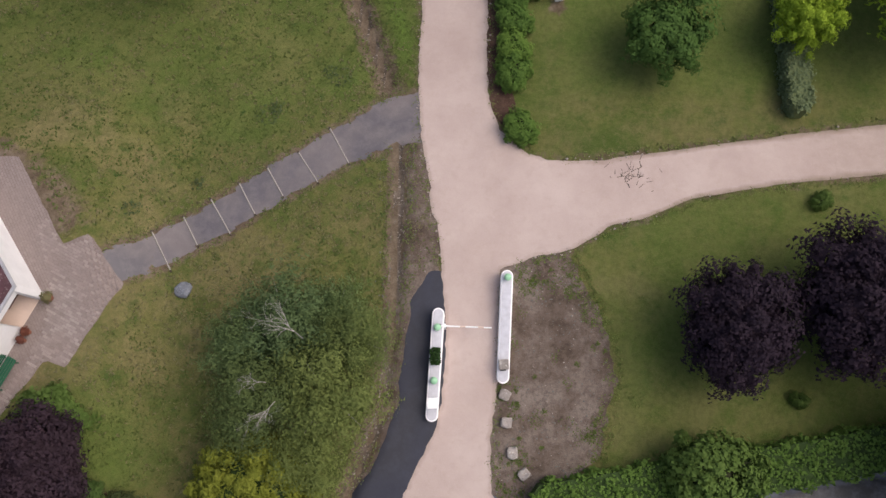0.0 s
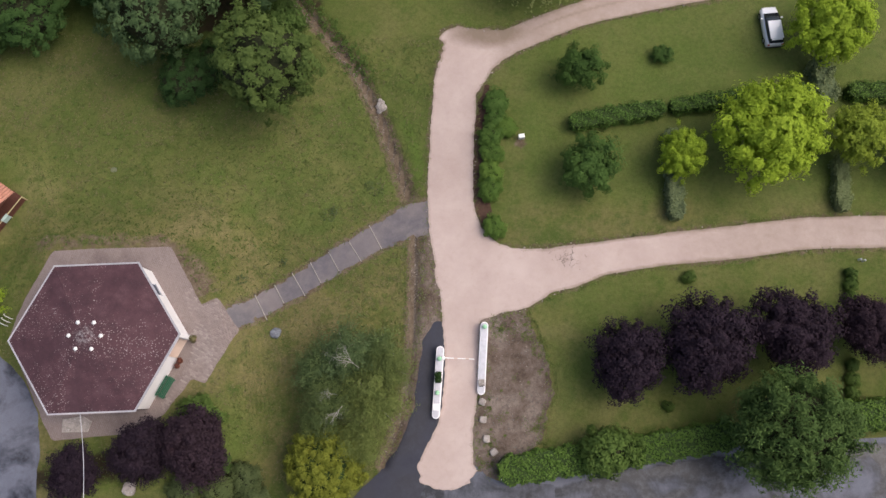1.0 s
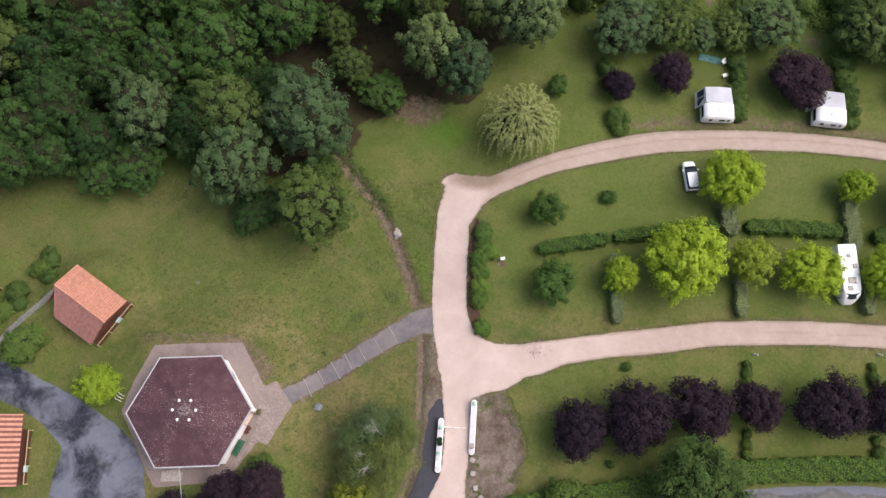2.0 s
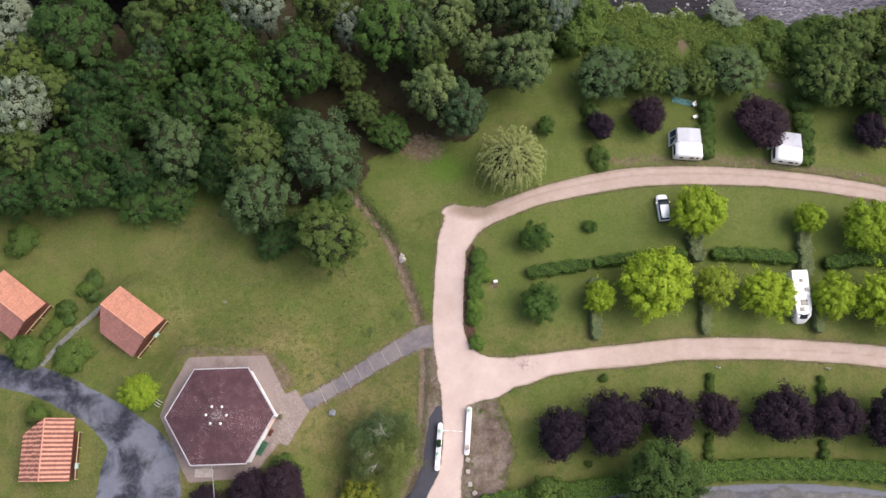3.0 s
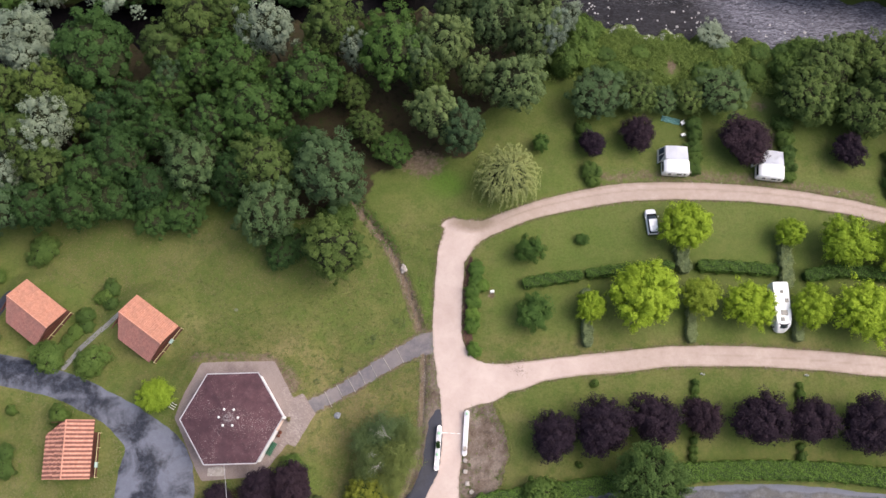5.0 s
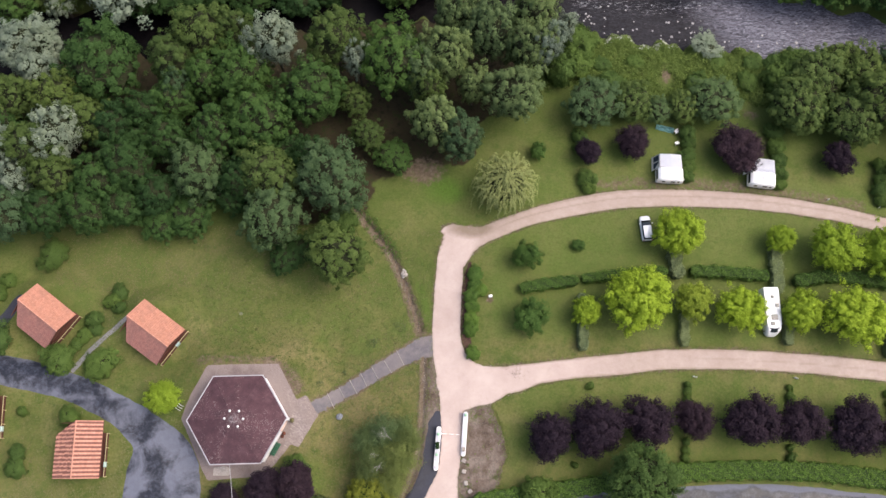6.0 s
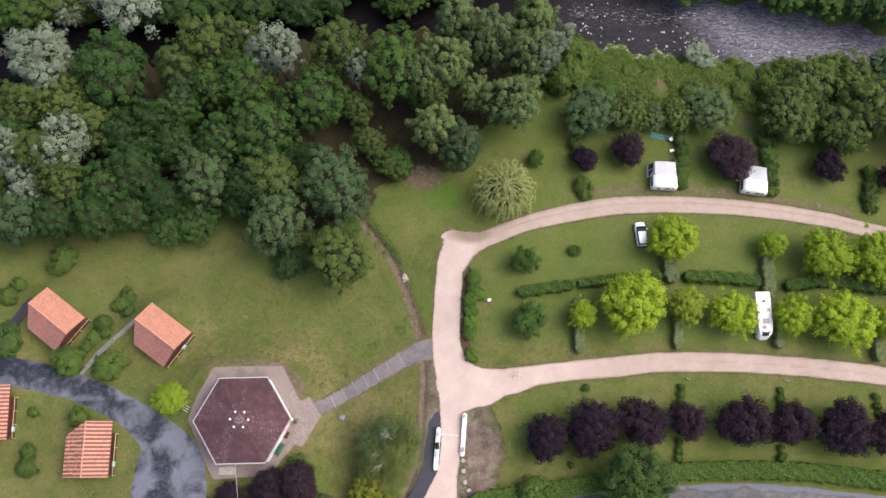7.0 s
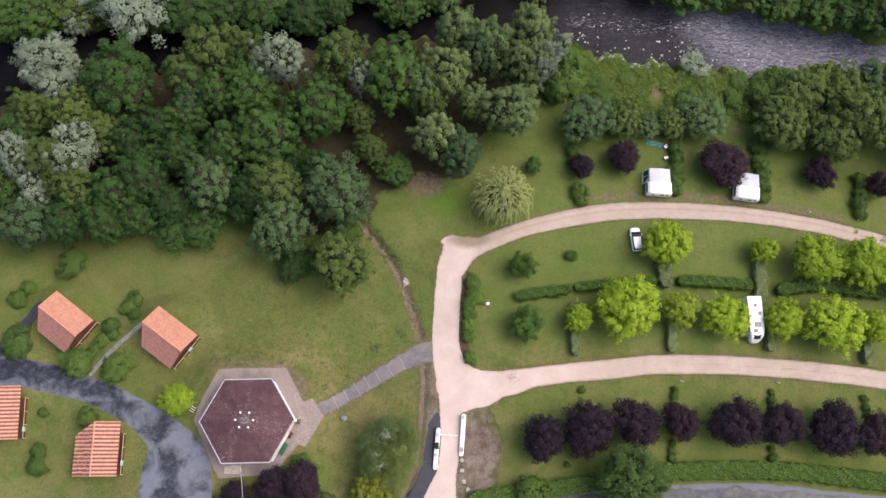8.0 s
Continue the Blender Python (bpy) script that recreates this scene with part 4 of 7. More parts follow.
patch("ground_trench", lambda x, y: to_line(x, y, DITCH_NORTH, (0.3, 0.4, 0.45, 0.5, 0.55, 0.6, 0.7)) + ragged(x, y, 0.09, 0.5), (-21, -2, 18, 46), 0.25, 0.03, DITCH, "open muddy trench running to the trees", "ditch")
patch("pavement_west", lambda x, y: to_line(x, y, ((-54.2, 12.4), (-52.3, 15.4), (-50.5, 17.6), (-47.6, 20.6)), [0.36] * 4) + ragged(x, y, 0.02, 0.4), (-56, -46, 11, 22), 0.2, 0.03, PATH_PALE, "narrow grey path to a cabin", "footpath")
patch("road_spur", lambda x, y: to_line(x, y, ((-70, 14), (-67.4, 18.4), (-65.9, 20.5), (-64.4, 23.1)), (1.0, 0.9, 0.9, 0.8)) + ragged(x, y, 0.05, 0.5), (-73, -62, 12, 25), 0.3, 0.05, ASPHALT_NEW, "short dark asphalt spur", "asphalt spur")


# ---- foliage ----
def leaves(rng, pos, nrm, size, stretch=1.5):
    """Diamond leaf clumps, folded along the rib."""
    n = len(pos)
    nrm = nrm / np.linalg.norm(nrm, axis=1, keepdims=True)
    r = rng.normal(size=(n, 3))
    u = r - (r * nrm).sum(1, keepdims=True) * nrm
    u /= np.linalg.norm(u, axis=1, keepdims=True)
    w = np.cross(nrm, u)
    s = size * rng.uniform(0.6, 1.35, (n, 1))
    a = pos - u * s * stretch * 0.5
    b = pos + w * s * 0.5 - nrm * s * 0.12
    c = pos + u * s * stretch * 0.5
    d = pos - w * s * 0.5 - nrm * s * 0.12
    return np.stack([a, b, c, d], 1).reshape(-1, 3)


def foliage_mesh(name, corners, mat, solid=None, tone=None, sides=4):
    """A mesh of loose leaves of so many corners each, over a solid inside where one is given; tone tints the clumps."""
    n = len(corners) // sides
    faces = np.arange(sides * n).reshape(n, sides).tolist()
    verts = corners
    tone = np.full(n, 0.5) if tone is None else tone
    if solid is not None:
        sv, sf = solid
        faces += (sf + len(corners)).tolist()
        verts = np.concatenate([corners, sv])
        tone = np.concatenate([tone, np.full(len(sf), 0.3)])
    me = bpy.data.meshes.new(name)
    me.from_pydata(verts, [], faces)
    me.materials.append(mat)
    me.attributes.new("tone", "FLOAT", "FACE").data.foreach_set("value", np.clip(tone, 0, 1).astype(np.float32))
    return me


def ball(sub, radius):
    bm = bmesh.new()
    bmesh.ops.create_icosphere(bm, subdivisions=sub, radius=1.0)
    v = np.array([q.co[:] for q in bm.verts])
    f = np.array([[q.index for q in p.verts] for p in bm.faces])
    bm.free()
    return v * radius, f


def crown_lobes(rng, radius, height, low, lobes, lobe_r, spread=0.22, uneven=1.0):
    """Lobe centres over the crown's envelope, uneven, denser on top."""
    zc, rz = (low + 0.94 * height) / 2, (0.94 * height - low) / 2
    k = np.arange(lobes) + 0.5
    ct = 1 - 1.62 * k / lobes
    ph = k * 2.399963 + rng.uniform(0, 6.28)
    st = np.sqrt(np.maximum(0, 1 - ct ** 2))
    d = np.stack([st * np.cos(ph), st * np.sin(ph), ct], 1) + rng.normal(size=(lobes, 3)) * 0.13
    warp = 1 + uneven * 0.13 * np.sin(2 * ph + rng.uniform(0, 6)) + uneven * 0.10 * np.sin(3 * ph + rng.uniform(0, 6))
    rr = (1 - lobe_r * 0.85) * (1 - rng.uniform(0, spread, lobes)) * warp
    c = d * rr[:, None] * np.array([radius, radius, rz])
    c[:, 2] += zc
    return c, d, zc, rz


def sprays(rng, pos, nrm, size, stretch=1.5):
    """Small three-cornered leaf sprays that point outwards and down a little."""
    n = len(pos)
    nrm = nrm / np.linalg.norm(nrm, axis=1, keepdims=True)
    r = rng.normal(size=(n, 3)) + nrm * 0.4
    u = r - (r * nrm).sum(1, keepdims=True) * nrm
    u /= np.linalg.norm(u, axis=1, keepdims=True)
    w = np.cross(nrm, u)
    s = size * rng.uniform(0.65, 1.4, (n, 1))
    a = pos - u * s * stretch * 0.42 + w * s * 0.55
    b = pos - u * s * stretch * 0.42 - w * s * 0.55
    c = pos + u * s * stretch * 0.58 - nrm * s * 0.10
    return np.stack([a, b, c], 1).reshape(-1, 3)


def crown(name, seed, radius, height, low, mat, lobes=55, lobe_r=0.30, per=110, size=0.36, spread=0.22, core=0.72, flat=0.85, spike=0.35, uneven=1.0, dome=0.9, inside=None, loose=0.38, tones=0.5, stretch=1.5):
    """Domed clumps of leaves, each with its own tint, over a solid core coloured as shade by default."""
    rng = np.random.default_rng(seed)
    c, d, zc, rz = crown_lobes(rng, radius, height, low, lobes, lobe_r, spread, uneven)
    r = radius * lobe_r * rng.uniform(0.65, 1.30, lobes)
    dirs = rng.normal(size=(lobes, per, 3))
    out = d / np.linalg.norm(d, axis=1, keepdims=True)
    dirs /= np.linalg.norm(dirs, axis=2, keepdims=True)
    dirs += out[:, None] * 0.50 + np.array([0, 0, 0.40])
    dirs /= np.linalg.norm(dirs, axis=2, keepdims=True)
    depth = 1.05 - 0.42 * rng.uniform(0, 1, (lobes, per, 1)) ** 1.6
    along = np.clip((dirs * out[:, None]).sum(2, keepdims=True), 0, 1) ** 2
    wave = 1 + 0.16 * np.sin(dirs[:, :, :1] * 7 + rng.uniform(0, 6, (lobes, 1, 1))) * np.sin(dirs[:, :, 1:2] * 6 + rng.uniform(0, 6, (lobes, 1, 1)))
    pos = c[:, None] + dirs * depth * wave * (1 + spike * along) * r[:, None, None] * np.array([1, 1, flat])
    nrm = dirs + out[:, None] * dome + np.array([0, 0, 0.32]) + rng.normal(size=dirs.shape) * loose
    tone = np.repeat(0.5 + (rng.uniform(0, 1, lobes) - 0.5) * 2 * tones * 0.8, per)
    skin = rng.normal(size=(lobes * per // 9, 3))
    skin /= np.linalg.norm(skin, axis=1, keepdims=True)
    skin = skin[skin[:, 2] > -0.35]
    at_core = skin * core * rng.uniform(0.98, 1.16, (len(skin), 1)) * np.array([radius, radius, rz]) + np.array([0, 0, zc])
    pos = np.concatenate([pos.reshape(-1, 3), at_core])
    nrm = np.concatenate([nrm.reshape(-1, 3), skin + rng.normal(size=skin.shape) * 0.5])
    tone = np.concatenate([tone, np.full(len(skin), 0.42)])
    q = sprays(rng, pos, nrm, size, stretch)
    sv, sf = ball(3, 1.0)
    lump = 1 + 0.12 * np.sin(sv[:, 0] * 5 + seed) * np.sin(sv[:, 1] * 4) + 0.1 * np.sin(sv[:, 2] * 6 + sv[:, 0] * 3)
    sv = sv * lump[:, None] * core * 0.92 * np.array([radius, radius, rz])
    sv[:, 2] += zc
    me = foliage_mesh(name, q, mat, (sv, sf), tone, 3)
    # The default core colour carries the shade seen between clumps.
    me.materials.append(inside or CORE_SHADE)
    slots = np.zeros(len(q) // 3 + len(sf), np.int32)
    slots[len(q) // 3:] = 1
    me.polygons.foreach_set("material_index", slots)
    return me


def trunk(name, seed, radius, height, low, thick, mat, lean=0.0):
    rng = np.random.default_rng(seed + 99)
    bm = bmesh.new()
    top = (lean * height, 0, height * 0.72)
    rod(bm, (0, 0, -0.5), (top[0] * 0.4, 0, height * 0.35), thick * 1.25, thick * 0.8, 9)
    rod(bm, (top[0] * 0.4, 0, height * 0.35), top, thick * 0.8, thick * 0.3, 8)
    for k in range(7):
        a = k * 2.4 + rng.uniform(-0.3, 0.3)
        z = height * rng.uniform(0.28, 0.6)
        reach = radius * rng.uniform(0.5, 0.8)
        rod(bm, (top[0] * z / height, 0, z), (reach * math.cos(a), reach * math.sin(a), min(height * 0.86, z + reach * 0.6)), thick * 0.42, thick * 0.1, 6)
    return mesh_of(name, bm, mat)


def tree_kind(name, count, label, category, leaf, bark, radius, height, low, thick, **shape):
    """Several trees of one kind, kept as patterns: (root, radius, height)."""
    made = []
    for k in range(count):
        seed = sum(map(ord, name)) * 7 + k * 13
        root = thing(name, 0, 0, -400 - 5 * k, 0, label, category)
        t = new("trunk", trunk("trunk", seed, radius, height, low, thick, bark))
        t.parent = root
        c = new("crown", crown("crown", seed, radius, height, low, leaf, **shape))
        c.parent = root
        made.append((root, radius, height))
    return made


used = {}


def plant(kinds, spots, group="", sink=0.15, label=""):
    """Stand trees of the given kinds at the spots, turned and scaled each in its own way."""
    for x, y, r, h in spots:
        rng = random.Random(int(x * 31 + y * 17))
        root, r0, h0 = kinds[rng.randrange(len(kinds))]
        m = Matrix.Translation((x, y, gz(x, y) - sink)) @ Matrix.Rotation(rng.uniform(0, 6.28), 4, "Z") @ Matrix.Diagonal((r / r0, r / r0 * rng.uniform(0.93, 1.07), h / h0, 1))
        if root.name not in used:
            used[root.name] = root
            root.matrix_basis = m
            ob = root
        else:
            root = used[root.name]
            ob = copy_thing(root, m)
            ob.matrix_basis = m
        tagged(ob, label, group=group)


def unused(kinds):
    for root, r, h in kinds:
        if root.name not in used:
            for o in (*root.children_recursive, root):
                bpy.data.objects.remove(o)


# ---- trees ----
wood_a = tree_kind("broadleaf_tree", 3, "tall dark green broadleaf tree in the riverside wood", "tree", LEAF_WOOD, BARK, 5.0, 16.0, 3.5, 0.28, lobes=170, per=62, size=0.198, lobe_r=0.125, spread=0.16, core=0.82, uneven=0.8, spike=0.2, stretch=2.0)
wood_b = tree_kind("ash_tree", 3, "tall fresh green tree in the riverside wood", "tree", LEAF_MID, BARK, 5.0, 16.0, 3.5, 0.26, lobes=185, per=57, size=0.194, lobe_r=0.115, spread=0.15, core=0.82, uneven=0.7, spike=0.25, stretch=2.0)
wood_o = tree_kind("poplar_tree", 3, "tall olive green poplar in the riverside wood", "tree", LEAF_FRESH, BARK, 4.5, 17.0, 3.5, 0.26, lobes=190, per=56, size=0.176, lobe_r=0.115, spread=0.18, core=0.80, spike=0.3, stretch=2.0)
wood_c = tree_kind("alder_tree", 2, "dark bluish green tree at the wood's edge", "tree", LEAF_BLUE, BARK, 5.0, 16.0, 3.0, 0.28, lobes=175, per=60, size=0.180, lobe_r=0.12, spread=0.17, core=0.82, uneven=0.8, spike=0.3, stretch=2.0)
aspen = tree_kind("aspen_tree", 3, "tall grey-green aspen in the riverside wood", "tree", LEAF_ASPEN, BARK, 4.5, 17.0, 2.5, 0.24, lobes=165, per=62, size=0.171, lobe_r=0.12, spread=0.24, core=0.76, flat=1.7, spike=0.3, stretch=2.0)
silver = tree_kind("white_willow_tree", 2, "tall pale silvery willow above the wood", "tree", LEAF_SILVER, BARK, 4.5, 17.0, 5.0, 0.3, lobes=120, per=72, size=0.20, lobe_r=0.13, spread=0.30, core=0.66, spike=0.8, uneven=1.9)
sallow = tree_kind("sallow_tree", 2, "light green sallow between the pitches and the river", "tree", LEAF_SALLOW, BARK, 4.5, 8.5, 0.8, 0.16, lobes=250, per=44, size=0.16, lobe_r=0.095, spread=0.22, core=0.82, spike=0.5, uneven=1.2, stretch=2.4)
golden = tree_kind("golden_tree", 3, "small golden green maple on a camping pitch", "tree", LEAF_YELLOW, BARK, 3.8, 7.5, 1.6, 0.13, lobes=190, per=70, size=0.135, stretch=2.3, lobe_r=0.095, spread=0.22, core=0.68, spike=1.5, uneven=0.5, dome=0.5, loose=0.55, tones=0.3, inside=LEAF_YELLOW)
dull_gold = tree_kind("maple_tree", 1, "dull olive-gold maple beside a grey hedge", "tree", LEAF_DULL, BARK, 3.0, 7.0, 1.4, 0.12, lobes=140, per=70, size=0.125, stretch=2.3, lobe_r=0.11, spread=0.42, core=0.5, spike=1.4, uneven=0.6, dome=0.5, loose=0.55, tones=0.3, inside=LEAF_DULL)
copper = tree_kind("purple_plum_tree", 3, "round purple-leaved plum tree on the grass", "tree", LEAF_PURPLE, BARK, 3.6, 7.0, 1.3, 0.14, lobes=130, per=105, size=0.145, lobe_r=0.17, spread=0.24, core=0.72, spike=0.6, uneven=1.1, dome=0.4, inside=LEAF_PURPLE)
oak = tree_kind("oak_tree", 1, "broad green oak with spiky twigs beside the lane", "tree", LEAF_OAK, BARK, 5.0, 12.0, 2.5, 0.3, lobes=300, per=70, size=0.13, lobe_r=0.085, spread=0.14, core=0.82, spike=2.2, uneven=0.25, dome=0.3, loose=0.7, stretch=3.2)
birch = tree_kind("birch_tree", 3, "open light green birch with pale branches", "tree", LEAF_BIRCH, BIRCH_BARK, 3.5, 10.0, 1.5, 0.07, lobes=170, per=84, size=0.080, lobe_r=0.15, spread=0.78, core=0.22, spike=1.8, loose=0.7, stretch=2.4)
rowan = tree_kind("rowan_tree", 1, "open green tree with a bare pale limb", "tree", LEAF_ASPEN, BIRCH_BARK, 3.0, 7.5, 1.0, 0.06, lobes=150, per=84, size=0.080, lobe_r=0.15, spread=0.78, core=0.22, spike=1.8, loose=0.7, stretch=2.4)
apple = tree_kind("fruit_tree", 2, "small dark green fruit tree on the lawn", "tree", LEAF_MID, BARK, 2.6, 5.0, 0.9, 0.06, lobes=95, per=100, size=0.13, lobe_r=0.18, spread=0.45, core=0.42, spike=0.6)
bush = tree_kind("shrub", 3, "rounded green shrub", "shrub", LEAF_SHRUB, BARK, 2.0, 2.4, 0.1, 0.06, lobes=60, per=100, size=0.13, lobe_r=0.24, spread=0.28, core=0.68)
gold_bush = tree_kind("golden_shrub", 1, "round olive-gold shrub with feathery leaves", "shrub", LEAF_OLIVE, BARK, 3.1, 5.0, 0.1, 0.1, lobes=320, per=70, size=0.095, lobe_r=0.10, spread=0.10, core=0.84, uneven=0.3, dome=0.3, loose=0.6, stretch=2.8, inside=LEAF_GAP_SHADE)
grey_shrub = tree_kind("grey_shrub", 2, "loose grey-green shrub in a planted bed", "shrub", LEAF_THISTLE, BARK, 1.6, 2.0, 0.1, 0.05, lobes=50, per=80, size=0.10, lobe_r=0.24, spread=0.32, core=0.64)
silver_shrub = tree_kind("silver_shrub", 1, "narrow pale silvery shrub in a planted bed", "shrub", LEAF_SILVER, BARK, 0.8, 2.4, 0.1, 0.05, lobes=40, per=60, size=0.08, lobe_r=0.24, spread=0.3, core=0.6)
laurel = tree_kind("laurel_bush", 2, "clipped bright green laurel bush in a mulched bed", "shrub", LEAF_HEDGE, BARK, 1.0, 1.6, 0.05, 0.05, lobes=55, per=80, size=0.085, lobe_r=0.27, spread=0.15, core=0.72)

plant(wood_a, [(x, y, 0.91 * r, h) for x, y, r, h in DARK], "riverside wood")
plant(wood_a, ((-24.6, 30.4, 2.7, 5.0), (-22.4, 31.8, 2.3, 4.5)), "undergrowth", label="dark low thicket under the wood's edge")
plant(wood_b, ((-44.0, 36.2, 3.5, 5.5), (-39.8, 36.7, 3.7, 6.5)), "undergrowth", label="broad low green thicket at the wood's edge")
plant(wood_b, [(x, y, 0.91 * r, h) for x, y, r, h in MIDGREEN], "riverside wood")
plant(wood_o, [(x, y, 0.91 * r, h) for x, y, r, h in OLIVE], "riverside wood")
plant(wood_c, [(x, y, 0.91 * r, h) for x, y, r, h in BLUEGREEN], "riverside wood")
plant(aspen, [(x, y, 0.91 * r, h) for x, y, r, h in ASPEN], "riverside wood")
plant(silver, SILVER, "silver willows")
plant(silver, ((-56.1, 76.5, 7.0, 13), (-66.0, 74.6, 2.6, 9)), "silver willows")
plant(wood_b + wood_a + wood_o[:1], FAR_BANK, "far bank trees", label="leafy tree leaning over the river's far bank")
plant(wood_a + wood_b, FAR_WOOD, "far bank trees", label="green tree behind the river's far bank")
plant(wood_c, NORTH_EAST[:6], "trees along the river bank", label="bluish green round tree between the pitches and the river")
plant(sallow, [(x, y, 0.96 * r, h) for x, y, r, h in NORTH_EAST[6:]], "trees along the river bank", label="light green tree between the pitches and the river")
plant(golden, [(x, y, 0.90 * r, h) for x, y, r, h in YELLOW], "golden maples")
plant(copper, PURPLE, "purple plum trees")
plant(oak, ((27.4, -1.5, 4.4, 10.5),))
plant(dull_gold, ((36.9, 24.6, 2.8, 6.8),))
plant(wood_o, ((-16.2, 29.8, 4.4, 13.5),), label="tall leaning olive green tree on the lawn")
plant(grey_shrub, ((-17.0, -5.6, 1.5, 2.0), (-19.0, -6.6, 1.6, 2.0), (-16.2, -7.4, 1.5, 2.0), (-21.6, -6.4, 1.4, 1.6)), "bed shrubs")
plant(silver_shrub, ((-30.2, -4.9, 0.8, 2.4),))
plant(birch, ((-6.2, 0.6, 3.1, 8.0), (-4.9, 3.4, 2.1, 7.5), (-9.8, 0.4, 2.5, 7), (-7.2, -2.7, 2.2, 6), (-11.0, -1.6, 1.5, 5)), "birches")
plant(rowan, ((-8.6, 4.4, 2.7, 7.5), (-11.2, 3.2, 2.1, 6), (-6.0, 4.9, 1.8, 6.5)), "birches")


def bare_limb(x, y, z, turn, size, seed):
    """A dead pale limb that forks into twigs above the crown."""
    rng = random.Random(seed)
    bm = bmesh.new()

    def fork(p, d, length, thick, depth):
        q = p + d * length
        rod(bm, p, q, thick, thick * 0.62, 6)
        if depth:
            for k in range(3 if depth > 1 else 2):
                e = (d + Vector((rng.uniform(-0.9, 0.9), rng.uniform(-0.9, 0.9), rng.uniform(-0.2, 0.5)))).normalized()
                fork(p.lerp(q, rng.uniform(0.45, 1.0)), e, length * rng.uniform(0.5, 0.8), thick * 0.55, depth - 1)

    a = radians(turn)
    main = Vector((math.cos(a), math.sin(a), 0.45)).normalized()
    base = Vector((0, 0, -0.35))
    for spread, start, reach in ((0.0, 0.0, 0.60), (0.4, 0.22, 0.34), (-0.5, 0.36, 0.30)):
        d = Vector((math.cos(a + spread), math.sin(a + spread), 0.45)).normalized()
        fork(base + main * size * start, d, size * reach, 0.010 + 0.007 * size, 4)
    ob = new("bare_limb", mesh_of("bare_limb", bm, DEAD_WOOD))
    root = min((o for o in scene.objects if o.name.startswith(("birch_tree", "rowan_tree", "sallow_tree")) and o.parent is None), key=lambda o: (o.location.xy - Vector((x, y))).length)
    ob.parent = root
    bpy.context.view_layer.update()
    ob.matrix_parent_inverse = root.matrix_basis.inverted()
    ob.location = (x, y, gz(x, y) + z)
    tagged(ob, "bare pale forked limb")


plant(apple, ((12.7, 21.7, 2.8, 5), (12.3, 31.5, 2.2, 5), (20.4, 33.7, 1.0, 1.5), (14.4, 49.4, 1.4, 3)), "lawn fruit trees")
plant(gold_bush, ((-10.2, -4.5, 3.1, 5),))
plant(bush, ((-66.2, 16.8, 2.4, 3), (-56.4, 14.0, 2.4, 3), (-49.9, 13.3, 2.4, 3), (-50.6, 23.1, 1.3, 1.5), (-49.7, 24.5, 1.3, 1.5), (-52.3, 20.1, 1.4, 2), (-53.0, 5.6, 1.5, 2.5),
             (-59.7, -1.4, 1.5, 2), (-59.8, 0.6, 1.2, 2), (-60.2, 6.4, 0.8, 1.5), (-68.1, 24.0, 1.6, 2), (-67.0, 26.1, 1.3, 1.5), (-60.6, 30.3, 2.3, 3), (-53.6, 17.6, 1.2, 1.4), (-52.0, 18.6, 1.0, 1.2), (-54.6, 16.2, 1.0, 1.2), (-49.0, 22.0, 1.0, 1.3)), "garden shrubs", label="rounded green shrub near the cabins")
plant(bush, ((-20.8, -0.5, 1.9, 2.5), (-19.0, -4.6, 1.0, 1.3), (-16.7, 36.8, 2.6, 4), (13.2, -3.3, 2.3, 4)) + SCRUB, "undergrowth", label="loose green undergrowth shrub")
plant(bush, ((39.1, 53.6, 1.4, 2.0), (39.0, 51.6, 1.2, 1.8), (38.6, 49.4, 1.4, 2.0), (38.5, 47.5, 1.35, 1.9), (38.5, 45.9, 1.2, 1.7), (53.3, 53.8, 1.5, 2.0), (53.4, 51.3, 1.6, 2.2), (53.3, 48.7, 1.5, 2.0), (53.3, 46.6, 1.4, 1.9), (53.3, 44.8, 1.1, 1.5),
             (70.0, 48.2, 1.4, 2.0), (69.9, 46.0, 1.5, 2.0), (69.3, 44.1, 1.4, 2.0), (69.2, 42.3, 1.2, 1.7), (21.4, 52.3, 1.4, 2.0), (21.2, 50.5, 1.2, 1.6), (22.3, 45.0, 1.6, 2.0), (22.4, 43.5, 1.2, 1.7)), "caravan hedges", label="bushy dark green shrub in a row beside a caravan pitch")
plant(bush, ((36.0, 12.2, 0.6, 1.1), (35.9, 11.2, 0.7, 1.0), (35.8, 10.0, 0.7, 1.2), (35.1, 4.0, 0.6, 1.0), (35.0, 2.8, 0.7, 1.0), (34.8, 1.6, 0.7, 1.1), (51.1, 12.0, 0.6, 1.0), (51.0, 10.6, 0.8, 1.2), (50.2, 3.4, 0.6, 0.9), (50.1, 2.0, 0.8, 1.1), (65.5, 11.4, 0.7, 1.1), (65.6, 10.0, 0.7, 1.1), (65.6, 8.8, 0.6, 0.9),
             (21.5, 11.8, 0.6, 1.0), (18.9, 0.4, 0.5, 0.9)), "bay shrubs", label="low loose green shrub dividing the grass bays")
plant(silver[:1], ((43.4, 70.0, 2.5, 2.8),), label="low silvery willow shrub on the river bank")
plant(laurel, ((4.4, 28.8, 1.3, 1.6), (4.3, 27.1, 1.0, 1.5), (3.9, 25.3, 1.2, 1.6), (3.9, 23.6, 1.1, 1.6), (3.8, 21.7, 1.15, 1.6), (3.8, 20.0, 1.1, 1.6), (4.1, 16.4, 1.05, 1.4), (5.3, 26.2, 1.0, 1.4)), "laurel bushes")
